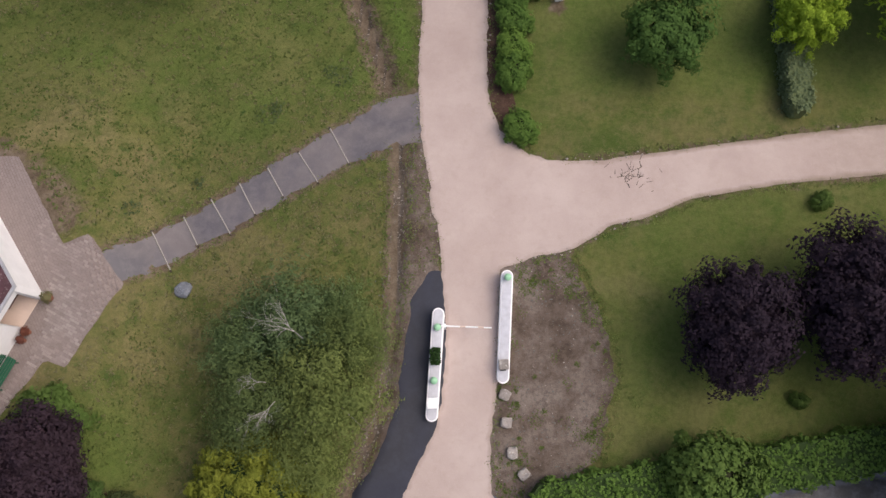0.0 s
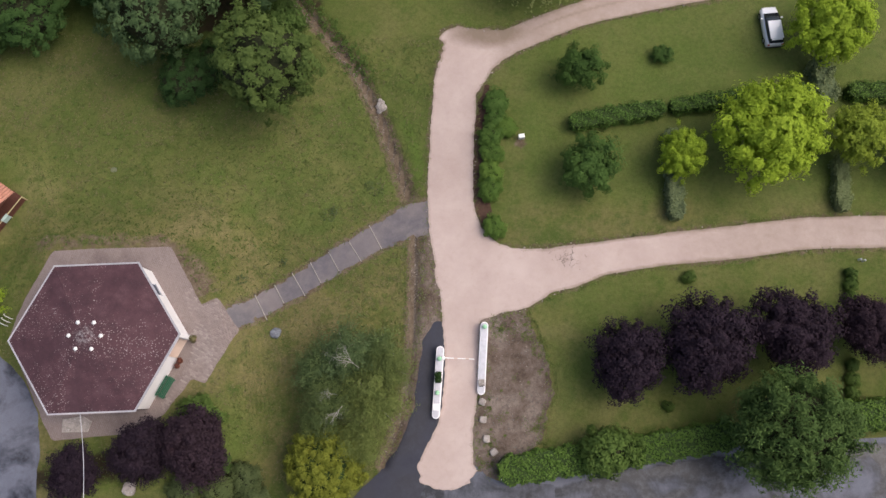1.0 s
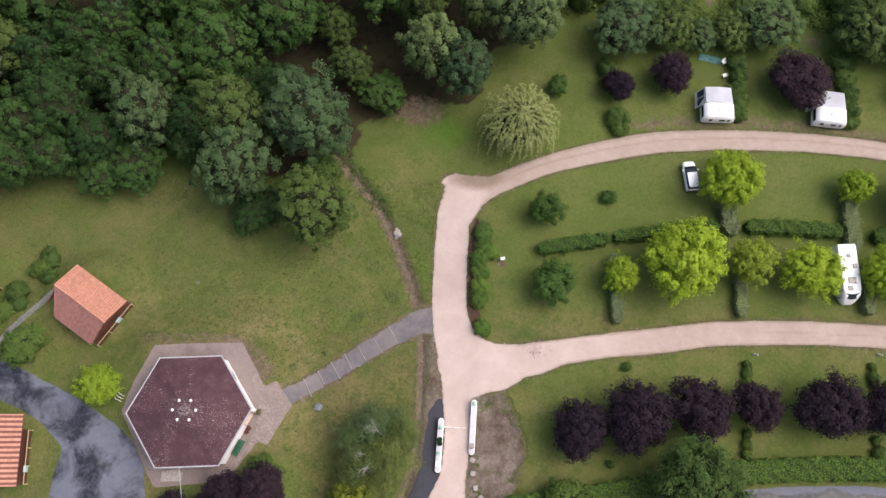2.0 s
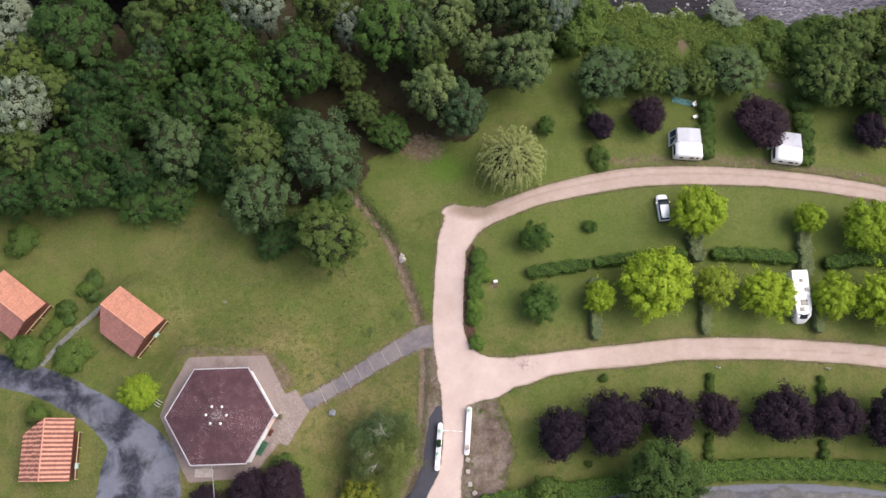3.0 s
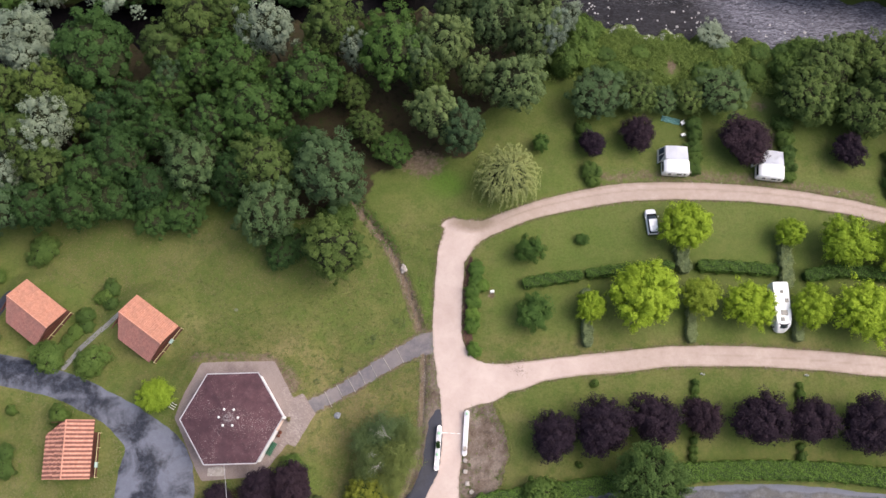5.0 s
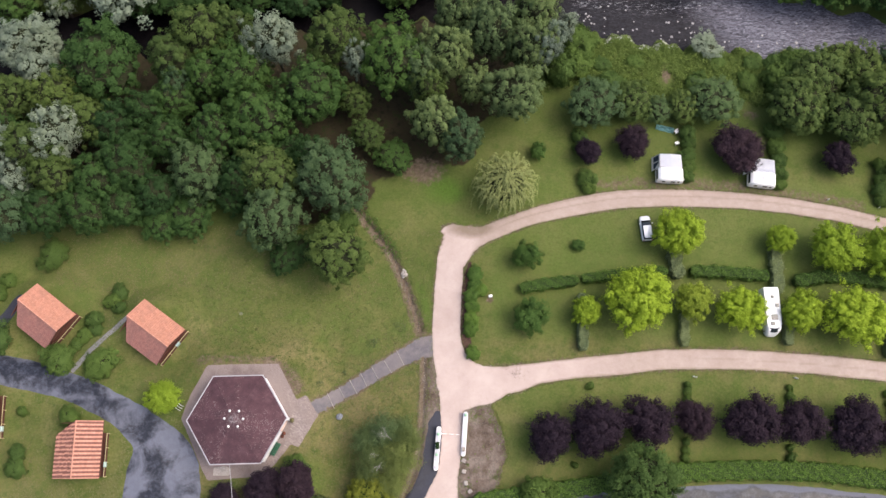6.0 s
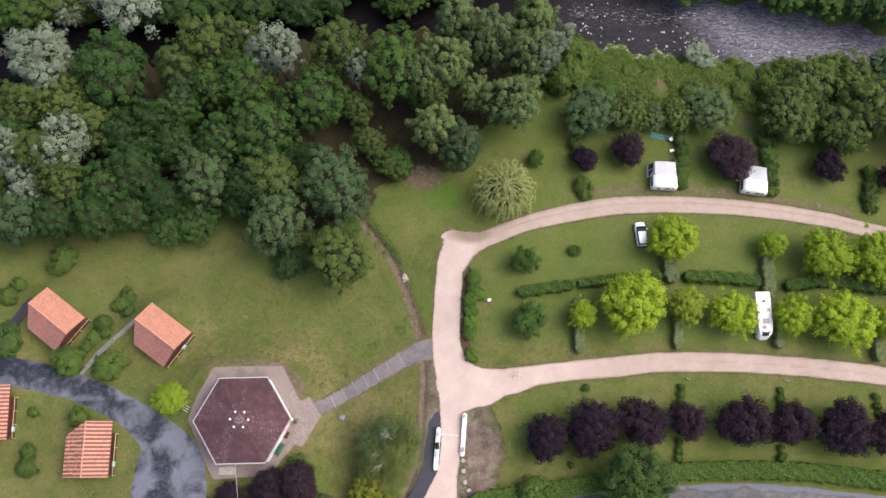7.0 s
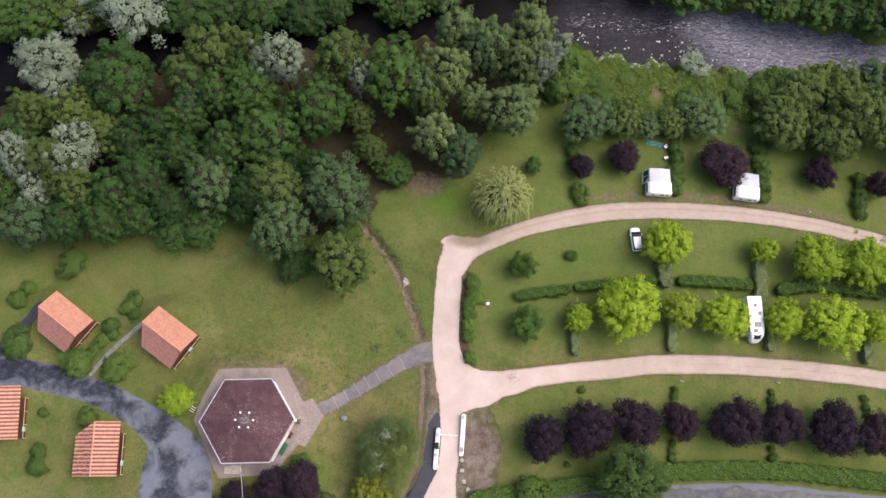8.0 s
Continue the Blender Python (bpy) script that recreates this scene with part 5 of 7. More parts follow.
for kinds in (sallow, aspen, wood_a, wood_b, wood_o, wood_c, silver, golden, copper, dull_gold, birch, rowan, apple, bush, grey_shrub, silver_shrub, laurel):
    unused(kinds)
bare_limb(-7.2, 3.3, 7.0, 140, 2.4, 4)
bare_limb(-8.4, 0.3, 6.9, 232, 1.7, 7)
bare_limb(-8.9, 1.2, 6.8, 175, 1.3, 9)
bare_limb(66.6, 55.6, 8.2, 40, 4.2, 12)


def willow():
    """A weeping willow: long strands that fall from a dome."""
    rng = np.random.default_rng(5)
    R, H = 5.5, 8.5
    root = thing("weeping_willow", 8.9, 42.7, gz(8.9, 42.7) - 0.1, 0, "pale green weeping willow with hanging strands", "tree")
    t = new("trunk", trunk("trunk", 3, R * 0.7, H, 2, 0.25, BARK))
    t.parent = root
    pos, nrm = [], []
    for k in range(260):
        a, reach = k * 2.399963 + rng.normal() * 0.1, R * math.sqrt((k + 1) / 260) * rng.uniform(0.82, 1.1)
        wob = rng.normal() * 0.25
        top = H * (1.0 - 0.28 * (reach / R) ** 2) * rng.uniform(0.93, 1.03)
        drop = rng.uniform(1.6, 3.6) + 2.0 * (reach / R) ** 2
        n = 36
        s = np.linspace(0, 1, n)
        start = max(0.0, reach - rng.uniform(0.9, 1.7))
        rad = start + (reach - start) * np.sin(s * math.pi / 2)
        ang = a + wob * s * 0.5
        z = top - drop * s ** 2.2
        p = np.stack([rad * np.cos(ang), rad * np.sin(ang), np.maximum(z, 0.6)], 1) + rng.normal(size=(n, 3)) * 0.07
        pos.append(p)
        nrm.append(np.stack([np.cos(ang) * (0.3 + s), np.sin(ang) * (0.3 + s), 1.2 - s * 0.7], 1) + rng.normal(size=(n, 3)) * 0.3)
    q = leaves(rng, np.concatenate(pos), np.concatenate(nrm), 0.13, 2.3)
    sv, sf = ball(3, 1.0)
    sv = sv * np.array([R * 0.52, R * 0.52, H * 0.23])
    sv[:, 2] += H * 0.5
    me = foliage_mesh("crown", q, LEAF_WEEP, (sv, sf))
    # Solid core below the strands, coloured dark as their shade.
    me.materials.append(CORE_SHADE)
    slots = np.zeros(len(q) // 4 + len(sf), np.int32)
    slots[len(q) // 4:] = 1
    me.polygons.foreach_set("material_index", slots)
    c = new("crown", me)
    c.parent = root


willow()


# ---- hedges ----
def hedge(name, line, width, height, mat, label, size=0.11, density=110, rough=0.10, group="", category="hedge"):
    """A clipped hedge along a plan line: a leafy skin over a dense core."""
    rng = np.random.default_rng(int(abs(line[0][0] * 13 + line[0][1] * 7)) + 1)
    pts = np.array(line, float)
    seg = np.hypot(*(pts[1:] - pts[:-1]).T)
    total = seg.sum()
    steps = max(2, int(total / 0.5))
    at = np.linspace(0, total, steps + 1)
    cum = np.concatenate([[0], np.cumsum(seg)])
    cx, cy = np.interp(at, cum, pts[:, 0]), np.interp(at, cum, pts[:, 1])
    n = int(density * total * (width + 2 * height))
    s = rng.uniform(0, total, n)
    px, py = np.interp(s, cum, pts[:, 0]), np.interp(s, cum, pts[:, 1])
    tx, ty = np.interp(s + 0.1, cum, pts[:, 0]) - np.interp(s - 0.1, cum, pts[:, 0]), np.interp(s + 0.1, cum, pts[:, 1]) - np.interp(s - 0.1, cum, pts[:, 1])
    ln = np.hypot(tx, ty) + 1e-9
    nx, ny = -ty / ln, tx / ln
    per = rng.uniform(-1, 1, n) * (width / 2 + height)
    top = np.abs(per) < width / 2
    bulge = 1 + rough * (np.sin(s * 2.3) + np.sin(s * 5.1 + per)) * 0.6
    end = np.minimum(s, total - s)
    round_end = np.clip(end / (width * 0.45), 0.25, 1) ** 0.5
    off = np.where(top, per, np.sign(per) * width / 2) * bulge * round_end
    zz = np.where(top, height, height - (np.abs(per) - width / 2)) * (1 + rough * 0.5 * np.sin(s * 3.1 + off * 4))
    pos = np.stack([px + nx * off, py + ny * off, land(px, py) + zz], 1) + rng.normal(size=(n, 3)) * rough * 0.5
    nrm = np.stack([np.where(top, 0, nx * np.sign(per)), np.where(top, 0, ny * np.sign(per)), np.where(top, 1, 0.25)], 1) + rng.normal(size=(n, 3)) * 0.5
    q = leaves(rng, pos, nrm, size)
    sv, sf = [], []
    dx, dy = np.gradient(cx), np.gradient(cy)
    ln = np.hypot(dx, dy)
    for k in range(steps + 1):
        w = (width / 2 - 0.06) * (0.55 if k in (0, steps) else 1)
        ax, ay = -dy[k] / ln[k] * w, dx[k] / ln[k] * w
        g = gz(cx[k], cy[k])
        sv += [(cx[k] + ax, cy[k] + ay, g - 0.2), (cx[k] + ax, cy[k] + ay, g + height - 0.09), (cx[k] - ax, cy[k] - ay, g + height - 0.09), (cx[k] - ax, cy[k] - ay, g - 0.2)]
        if k:
            b = 4 * k
            sf += [[b - 4, b - 3, b + 1, b], [b - 3, b - 2, b + 2, b + 1], [b - 2, b - 1, b + 3, b + 2]]
    sf += [[0, 1, 2, 3], [4 * steps + 3, 4 * steps + 2, 4 * steps + 1, 4 * steps]]
    origin = Vector((cx[0], cy[0], gz(cx[0], cy[0])))
    root = thing(name, *origin, 0, label, category, group)
    me = foliage_mesh("foliage", q, mat)
    me.transform(Matrix.Translation(-origin))
    new("foliage", me).parent = root
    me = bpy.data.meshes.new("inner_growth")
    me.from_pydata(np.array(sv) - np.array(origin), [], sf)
    # Core colour holds the shade between leaves; grey hedges keep leaf colour.
    me.materials.append(mat if mat == LEAF_GREY else LEAF_GAP_SHADE)
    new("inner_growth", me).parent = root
    return root


def pitch_hedges():
    green, grey = "clipped dark green hedge between camping pitches", "narrow clipped grey-green hedge between pitches"
    hedge("hedge", ((11.3, 26.5), (15.5, 27.3), (20.2, 28.0)), 1.5, 1.4, LEAF_HEDGE, green, 0.13, 100, 0.24, group="pitch hedges")
    hedge("hedge", ((20.8, 28.2), (24.7, 28.8), (28.0, 29.3), (34, 29.8)), 1.3, 1.3, LEAF_HEDGE, green, 0.13, 100, 0.24, group="pitch hedges")
    hedge("hedge", ((37.6, 29.8), (43, 29.7), (49.5, 29.2)), 1.6, 1.5, LEAF_HEDGE, green, 0.13, 100, 0.24, group="pitch hedges")
    hedge("hedge", ((53.5, 28.4), (59.4, 29.5), (70.9, 28.2)), 1.7, 1.6, LEAF_HEDGE, green, 0.13, 100, 0.24, group="pitch hedges")
    hedge("hedge", ((20.7, 25.8), (20.6, 17.1)), 1.35, 1.5, LEAF_GREY, grey, 0.12, 150, 0.16, group="row hedges")
    hedge("hedge", ((36.2, 23.2), (35.8, 18.0)), 1.2, 1.3, LEAF_GREY, grey, 0.13, 140, 0.2, group="row hedges")
    hedge("hedge", ((35.2, 33.0), (35.7, 28.6)), 1.7, 1.6, LEAF_GREY, grey, 0.14, 130, 0.25, group="row hedges")
    hedge("hedge", ((51.2, 34.2), (50.8, 26.5)), 1.6, 1.5, LEAF_GREY, grey, 0.14, 130, 0.2, group="row hedges")
    hedge("hedge", ((51.8, 22.3), (51.5, 18.5)), 1.2, 1.5, LEAF_GREY, grey, 0.13, 140, 0.2, group="row hedges")
    hedge("hedge", ((67.2, 22.0), (66.5, 16.8)), 1.3, 1.5, LEAF_GREY, grey, 0.13, 140, 0.2, group="row hedges")
    hedge("hedge", ((4.2, -5.1), (9.7, -4.2), (15.9, -3.3), (24.5, -1.8)), 2.3, 1.5, LEAF_HEDGE, "broad bright green laurel hedge along the lane", 0.15, 78, 0.16, "lane hedge")
    hedge("hedge", ((30.5, -0.8), (36, -0.2), (43.8, 0.2), (54.0, 0.1), (66.3, -1.1), (82, -3.3)), 2.4, 1.5, LEAF_HEDGE, "broad bright green laurel hedge along the lane", 0.15, 78, 0.16, "lane hedge")


pitch_hedges()


# ---- the pavilion ----
PX, PY, PZ, PTURN = -28.9, 5.68, 3.15, 2.6


def pavilion():
    root = thing("pavilion", PX, PY, PZ, PTURN, "white hexagonal pavilion with a low maroon shingle roof", "pavilion")
    RW, RR, WALL_H, T = 6.76, 6.88, 3.4, 0.22
    at = [Vector((math.cos(radians(60 * k)), math.sin(radians(60 * k)))) for k in range(6)]

    def side(k, a, b, z0, z1, thick=T, push=0.0):
        """A wall slab on side k from fraction a to b."""
        p, q = at[k] * RW, at[(k + 1) % 6] * RW
        out = ((p + q) / 2).normalized()
        s, e = p.lerp(q, a) + out * push, p.lerp(q, b) + out * push
        bm = bmesh.new()
        slab(bm, [s[:], e[:], (e - out * thick)[:], (s - out * thick)[:]], z0, z1)
        bmesh.ops.recalc_face_normals(bm, faces=bm.faces)
        return bm

    for k in range(5):
        if k == 0:
            # a small window in the north-east side
            part("wall", side(0, 0.0, 0.60, -1.4, WALL_H), WHITE_WALL, root)
            part("wall", side(0, 0.60, 0.76, -1.4, 1.5), WHITE_WALL, root)
            part("wall", side(0, 0.60, 0.76, 2.5, WALL_H), WHITE_WALL, root)
            part("wall", side(0, 0.76, 1.0, -1.4, WALL_H), WHITE_WALL, root)
            w = part("window", side(0, 0.60, 0.76, 1.5, 2.5, 0.05, -0.06), BLUE_GLASS, root, "small grey window")
            part("sill", side(0, 0.59, 0.77, 1.44, 1.5, 0.3, 0.08), WHITE_TRIM, w)
        else:
            part("wall", side(k, 0.0, 1.0, -1.4, WALL_H), WHITE_WALL, root)
    part("wall", side(5, 0.0, 0.70, -1.4, WALL_H), WHITE_WALL, root)
    part("porch_lintel", side(5, 0.70, 1.0, 2.55, WALL_H), WHITE_WALL, root)
    part("porch_wall", side(5, 0.62, 1.0, -1.4, WALL_H, 0.15, -1.3), PEACH, root, "peach rendered wall inside the porch")
    d = part("door", side(5, 0.78, 0.93, 0.0, 2.1, 0.06, -1.24), CABIN_WOOD, root, "dark timber door in the porch")
    b = bmesh.new()
    h = at[5].lerp(at[0], 0.80) * RW
    box(b, h.x - 1.05, h.x - 0.95, h.y + 0.66, h.y + 0.72, 1.0, 1.1, 0.01)
    part("handle", b, ALLOY, d)
    b = bmesh.new()
    e = at[0] * RW
    box(b, e.x - 0.34, e.x + 0.06, e.y - 0.2, e.y + 0.2, -1.4, WALL_H, 0.02)
    part("pier", b, WHITE_WALL, root, "white corner pier")
    b = bmesh.new()
    slab(b, [(v * (RW - 0.1))[:] for v in at], -0.3, 0.04)
    part("floor_slab", b, PEACH, root)
    # roof: six sloping sides with stepped shingle courses
    rise = 2.0
    for k in range(6):
        b = bmesh.new()
        n = 26
        p, q = at[k] * RR, at[(k + 1) % 6] * RR
        for i in range(n):
            f0, f1 = 1 - i / n, 1 - (i + 1) / n
            z0, z1 = WALL_H + 0.16 + rise * (1 - f0), WALL_H + 0.16 + rise * (1 - f1)
            m = max(1, int(12 * f0))
            lo = [b.verts.new((*p.lerp(q, j / m) * f0, z0 + 0.03)) for j in range(m + 1)]
            hi = [b.verts.new((*p.lerp(q, j / m) * f1, z1)) for j in range(m + 1)]
            for j in range(m):
                if (hi[j].co - hi[j + 1].co).length > 1e-4:
                    b.faces.new((lo[j], lo[j + 1], hi[j + 1], hi[j]))
                else:
                    b.faces.new((lo[j], lo[j + 1], hi[j]))
            under = [b.verts.new((*p.lerp(q, j / m) * f0, z0)) for j in range(m + 1)]
            for j in range(m):
                b.faces.new((under[j], under[j + 1], lo[j + 1], lo[j]))
        part("roof_side", b, SHINGLE, root)
        # hip cap along each ridge
        b = bmesh.new()
        rod(b, (*(p * 0.985), WALL_H + 0.185), (0, 0, WALL_H + 0.16 + rise), 0.035, 0.035, 6)
        part("hip_cap", b, SHINGLE, root)
        # gutter
        b = bmesh.new()
        for za, zb, ra, rb in ((WALL_H + 0.03, WALL_H + 0.19, 1.0, 1.004), (WALL_H + 0.03, WALL_H + 0.21, 1.015, 1.021), (WALL_H + 0.03, WALL_H + 0.06, 1.0, 1.021)):
            slab(b, [(p * ra)[:], (p * rb)[:], (q * rb)[:], (q * ra)[:]], za, zb)
        bmesh.ops.recalc_face_normals(b, faces=b.faces)
        part("gutter", b, WHITE_TRIM, root, "pale grey-white gutter")
        # soffit
        b = bmesh.new()
        slab(b, [(p * 0.93)[:], (p * 0.999)[:], (q * 0.999)[:], (q * 0.93)[:]], WALL_H - 0.02, WALL_H + 0.05)
        bmesh.ops.recalc_face_normals(b, faces=b.faces)
        part("soffit", b, WHITE_TRIM, root)
    for k in range(6):
        a = radians(60 * k - 3)
        b = bmesh.new()
        x, y, z = 1.28 * math.cos(a), 1.20 * math.sin(a), WALL_H + 0.2 + rise * (1 - 1.15 / 6.2)
        rod(b, (x, y, z - 0.1), (x, y, z + 0.16), 0.10, 0.10, 10)
        rod(b, (x, y, z + 0.16), (x, y, z + 0.34), 0.19, 0.04, 5)
        part("roof_vent", b, WHITE_PAINT, root, "white roof vent cap")


pavilion()


def bench():
    ang = math.degrees(math.atan2(3.0 - 0.9, -23.5 + 24.6))
    root = thing("bench", -23.75, 1.75, gz(-23.75, 1.75) + 0.06, ang, "dark green slatted bench against the white wall", "bench")
    for k in range(4):
        b = bmesh.new()
        box(b, -0.95, 0.95, -0.26 + 0.14 * k, -0.15 + 0.14 * k, 0.42, 0.46, 0.01)
        part("seat_slat", b, BENCH_GREEN, root)
    for k in range(3):
        b = bmesh.new()
        box(b, -0.95, 0.95, 0.30 + 0.03 * k, 0.34 + 0.03 * k, 0.55 + 0.14 * k, 0.66 + 0.14 * k, 0.01)
        part("back_slat", b, BENCH_GREEN, root)
    for x in (-0.8, 0.8):
        for y in (-0.22, 0.26):
            b = bmesh.new()
            box(b, x - 0.03, x + 0.03, y - 0.03, y + 0.03, 0.0, 0.42, 0.005)
            part("leg", b, BENCH_GREEN, root)
        b = bmesh.new()
        box(b, x - 0.03, x + 0.03, 0.30, 0.36, 0.42, 0.97, 0.005)
        part("back_post", b, BENCH_GREEN, root)


bench()


def flower_pot(x, y, label, leaf, r=0.28, z=None):
    root = thing("flower_pot", x, y, (gz(x, y) + 0.06) if z is None else z, 0, label, "flower pot", "pots by the porch")
    b = bmesh.new()
    rod(b, (0, 0, 0), (0, 0, 0.36), r * 0.62, r * 0.85, 14)
    rod(b, (0, 0, 0.34), (0, 0, 0.40), r * 0.95, r * 0.95, 14)
    part("pot", b, TERRACOTTA, root)
    rng = np.random.default_rng(int(abs(x * 10)))
    d = rng.normal(size=(160, 3))
    d /= np.linalg.norm(d, axis=1, keepdims=True)
    d[:, 2] = np.abs(d[:, 2])
    p = new("plant", foliage_mesh("plant", leaves(rng, d * r * 1.3 * rng.uniform(0.5, 1.2, (160, 1)) + np.array([0, 0, 0.5]), d, 0.11), leaf))
    p.parent = root


flower_pot(-22.75, 4.0, "terracotta pot with red flowers by the porch", FLOWER, 0.2)
flower_pot(-22.95, 3.55, "terracotta pot with red flowers by the porch", FLOWER, 0.17)
flower_pot(-21.75, 5.85, "brown-leaved potted plant at the porch pier", LEAF_STRAW, 0.27)


# ---- holiday cabins ----
def tiled_face(corners, waves, courses, depth, mats, band=False):
    """A tiled roof face: pan waves across, stepped courses down. Corners: ridge start, ridge end, eave end, eave start."""
    a, b, c, d = (Vector(v) for v in corners)
    nx, ny = waves * 4, courses
    nrm = (b - a).cross(d - a).normalized()
    if nrm.z < 0:
        nrm = -nrm
    bm = bmesh.new()
    last = None
    for j in range(ny):
        rows = []
        for f, lift in ((j / ny, 0.0), ((j + 1) / ny, 0.035)):
            row = []
            for i in range(nx + 1):
                u = i / nx
                p = a.lerp(b, u).lerp(d.lerp(c, u), f)
                # keep the pans square to the ridge
                w = (p - a).dot((b - a).normalized()) / (b - a).length * waves
                row.append(bm.verts.new(p + nrm * (lift + depth * (0.5 + 0.5 * math.cos(2 * math.pi * w)))))
            rows.append(row)
        if last:
            for i in range(nx):
                bm.faces.new((last[i], last[i + 1], rows[0][i + 1], rows[0][i]))
        last = rows[1]
        for i in range(nx):
            fc = bm.faces.new((rows[0][i], rows[0][i + 1], rows[1][i + 1], rows[1][i]))
            if band:
                w = (fc.calc_center_median() - a).dot((b - a).normalized()) / (b - a).length * waves
                fc.material_index = 1 if math.cos(2 * math.pi * w) > 0.1 else 0
    bmesh.ops.recalc_face_normals(bm, faces=bm.faces)
    return bm


def cabin(x, y, turn, porch, banded, label, towel=0.75):
    """A timber cabin. Local x runs along the ridge; one rear corner of the roof is cut away."""
    z = gz(x, y)
    root = thing("holiday_cabin", x, y, z, turn, label, "cabin", "holiday cabins")
    L, WN, WS, EAVE, RIDGE = 3.9, 3.3, 3.05, 2.35, 3.65
    cutx = -L + 1.95
    x1 = L - (1.5 if porch == "end" else 0.25)
    y1 = WN - (1.3 if porch == "side" else 0.3)
    for (ax, ay), (bx, by), name in (((-L + 0.3, -WS + 1.7), (-L + 0.3, y1), "wall"), ((-L + 0.3, y1), (x1, y1), "wall"), ((x1, y1), (x1, -WS + 0.3), "wall"), ((x1, -WS + 0.3), (cutx + 0.2, -WS + 0.3), "wall"), ((cutx + 0.2, -WS + 0.3), (-L + 0.3, -WS + 1.7), "wall")):
        b = bmesh.new()
        d = Vector((bx - ax, by - ay)).normalized()
        n = Vector((-d.y, d.x)) * 0.06
        for k in range(9):
            slab(b, [(ax + n.x, ay + n.y), (ax - n.x, ay - n.y), (bx - n.x, by - n.y), (bx + n.x, by + n.y)], -0.5 + 0.32 * k, -0.5 + 0.32 * (k + 1) - 0.012)
        bmesh.ops.recalc_face_normals(b, faces=b.faces)
        part(name, b, CABIN_WOOD, root)
    for s in (-1, 1):
        b = bmesh.new()
        gx = L - 0.16 if s > 0 else -L + 0.3
        f = [b.verts.new((gx + o, yy, zz)) for o in (-0.05, 0.05) for yy, zz in ((-WS + 0.5, EAVE + 0.1), (WN - 0.3 if porch == "end" else WN - 0.4, EAVE + 0.1), (0, RIDGE - 0.12))]
        for tri in ((0, 1, 2), (3, 5, 4)):
            b.faces.new([f[i] for i in tri])
        for i in range(3):
            b.faces.new((f[i], f[(i + 1) % 3], f[3 + (i + 1) % 3], f[3 + i]))
        bmesh.ops.recalc_face_normals(b, faces=b.faces)
        part("gable", b, CABIN_WOOD, root)
    mats_n = [TILE_DEEP, TILE_BAND] if banded else [TILE_SALMON]
    # Plain roofs take a darker copy here, with the slope's shade in its colour.
    mats_s = [TILE_DEEP, TILE_BAND] if banded else [TILE_SHADED]
    waves, depth = (14, 0.09) if banded else (26, 0.075)
    roof = part("roof", tiled_face(((-L, 0, RIDGE), (L, 0, RIDGE), (L, WN, EAVE), (-L, WN, EAVE)), waves, 10, depth, mats_n, banded), mats_n, root, "tiled roof")
    part("roof_slope", tiled_face(((-L, 0, RIDGE), (L, 0, RIDGE), (L, -WS, EAVE), (cutx, -WS, EAVE)), waves, 9, depth, mats_s, banded), mats_s, roof)
    b = bmesh.new()
    for k in range(22):
        rod(b, (-L + k * 2 * L / 22, 0, RIDGE + 0.03), (-L + (k + 1.08) * 2 * L / 22, 0, RIDGE + 0.05), 0.085, 0.10, 8)
    part("ridge_tiles", b, TILE_BAND, roof)
    for ya, yb, xa in ((WN, WN - 0.03, -L), (-WS, -WS + 0.03, cutx)):
        b = bmesh.new()
        box(b, xa, L, min(ya, yb), max(ya, yb), EAVE - 0.14, EAVE - 0.01)
        part("fascia", b, CABIN_WOOD, roof)
    # porch deck, posts and rail
    for k in range(10 if porch == "end" else 9):
        b = bmesh.new()
        if porch == "end":
            box(b, x1 + k * 0.15, x1 + k * 0.15 + 0.14, -WS + 0.2, WN - 0.1, 0.12, 0.17)
        else:
            box(b, -L + 1.6, L - 0.2, y1 + k * 0.15, y1 + k * 0.15 + 0.14, 0.12, 0.17)
        part("deck_plank", b, CABIN_WOOD, root)
    ends = ((L - 0.02, -WS + 0.2), (L - 0.02, WN - 0.05)) if porch == "end" else ((-L + 1.7, WN + 0.12), (L - 0.2, WN + 0.12))
    (ax, ay), (bx, by) = ends
    for k in range(4):
        f = k / 3
        b = bmesh.new()
        px, py = ax + (bx - ax) * f, ay + (by - ay) * f
        box(b, px - 0.05, px + 0.05, py - 0.05, py + 0.05, -0.4, 1.0, 0.005)
        part("post", b, RAIL_WOOD, root)
    b = bmesh.new()
    box(b, min(ax, bx) - 0.04, max(ax, bx) + 0.04, min(ay, by) - 0.04, max(ay, by) + 0.04, 0.98, 1.04, 0.01)
    part("handrail", b, RAIL_WOOD, root, "pale timber handrail")
    b = bmesh.new()
    box(b, min(ax, bx), max(ax, bx) + 0.02, min(ay, by), max(ay, by) + 0.02, 0.35, 0.9)
    part("rail_board", b, CABIN_WOOD, root)
    # window and door towards the porch
    b = bmesh.new()
    if porch == "end":
        box(b, x1 + 0.05, x1 + 0.09, 0.4, 1.4, 1.0, 1.9)
    else:
        box(b, -0.6, 0.6, y1 + 0.05, y1 + 0.09, 1.0, 1.9)
    part("window", b, GLASS, root, "dark porch window")
    b = bmesh.new()
    if porch == "end":
        box(b, x1 + 0.05, x1 + 0.09, -1.2, -0.4, 0.17, 2.05)
    else:
        box(b, 1.2, 2.0, y1 + 0.05, y1 + 0.09, 0.17, 2.05)
    part("door", b, RAIL_WOOD, root)
    if towel:
        f = towel
        px, py = ax + (bx - ax) * f, ay + (by - ay) * f
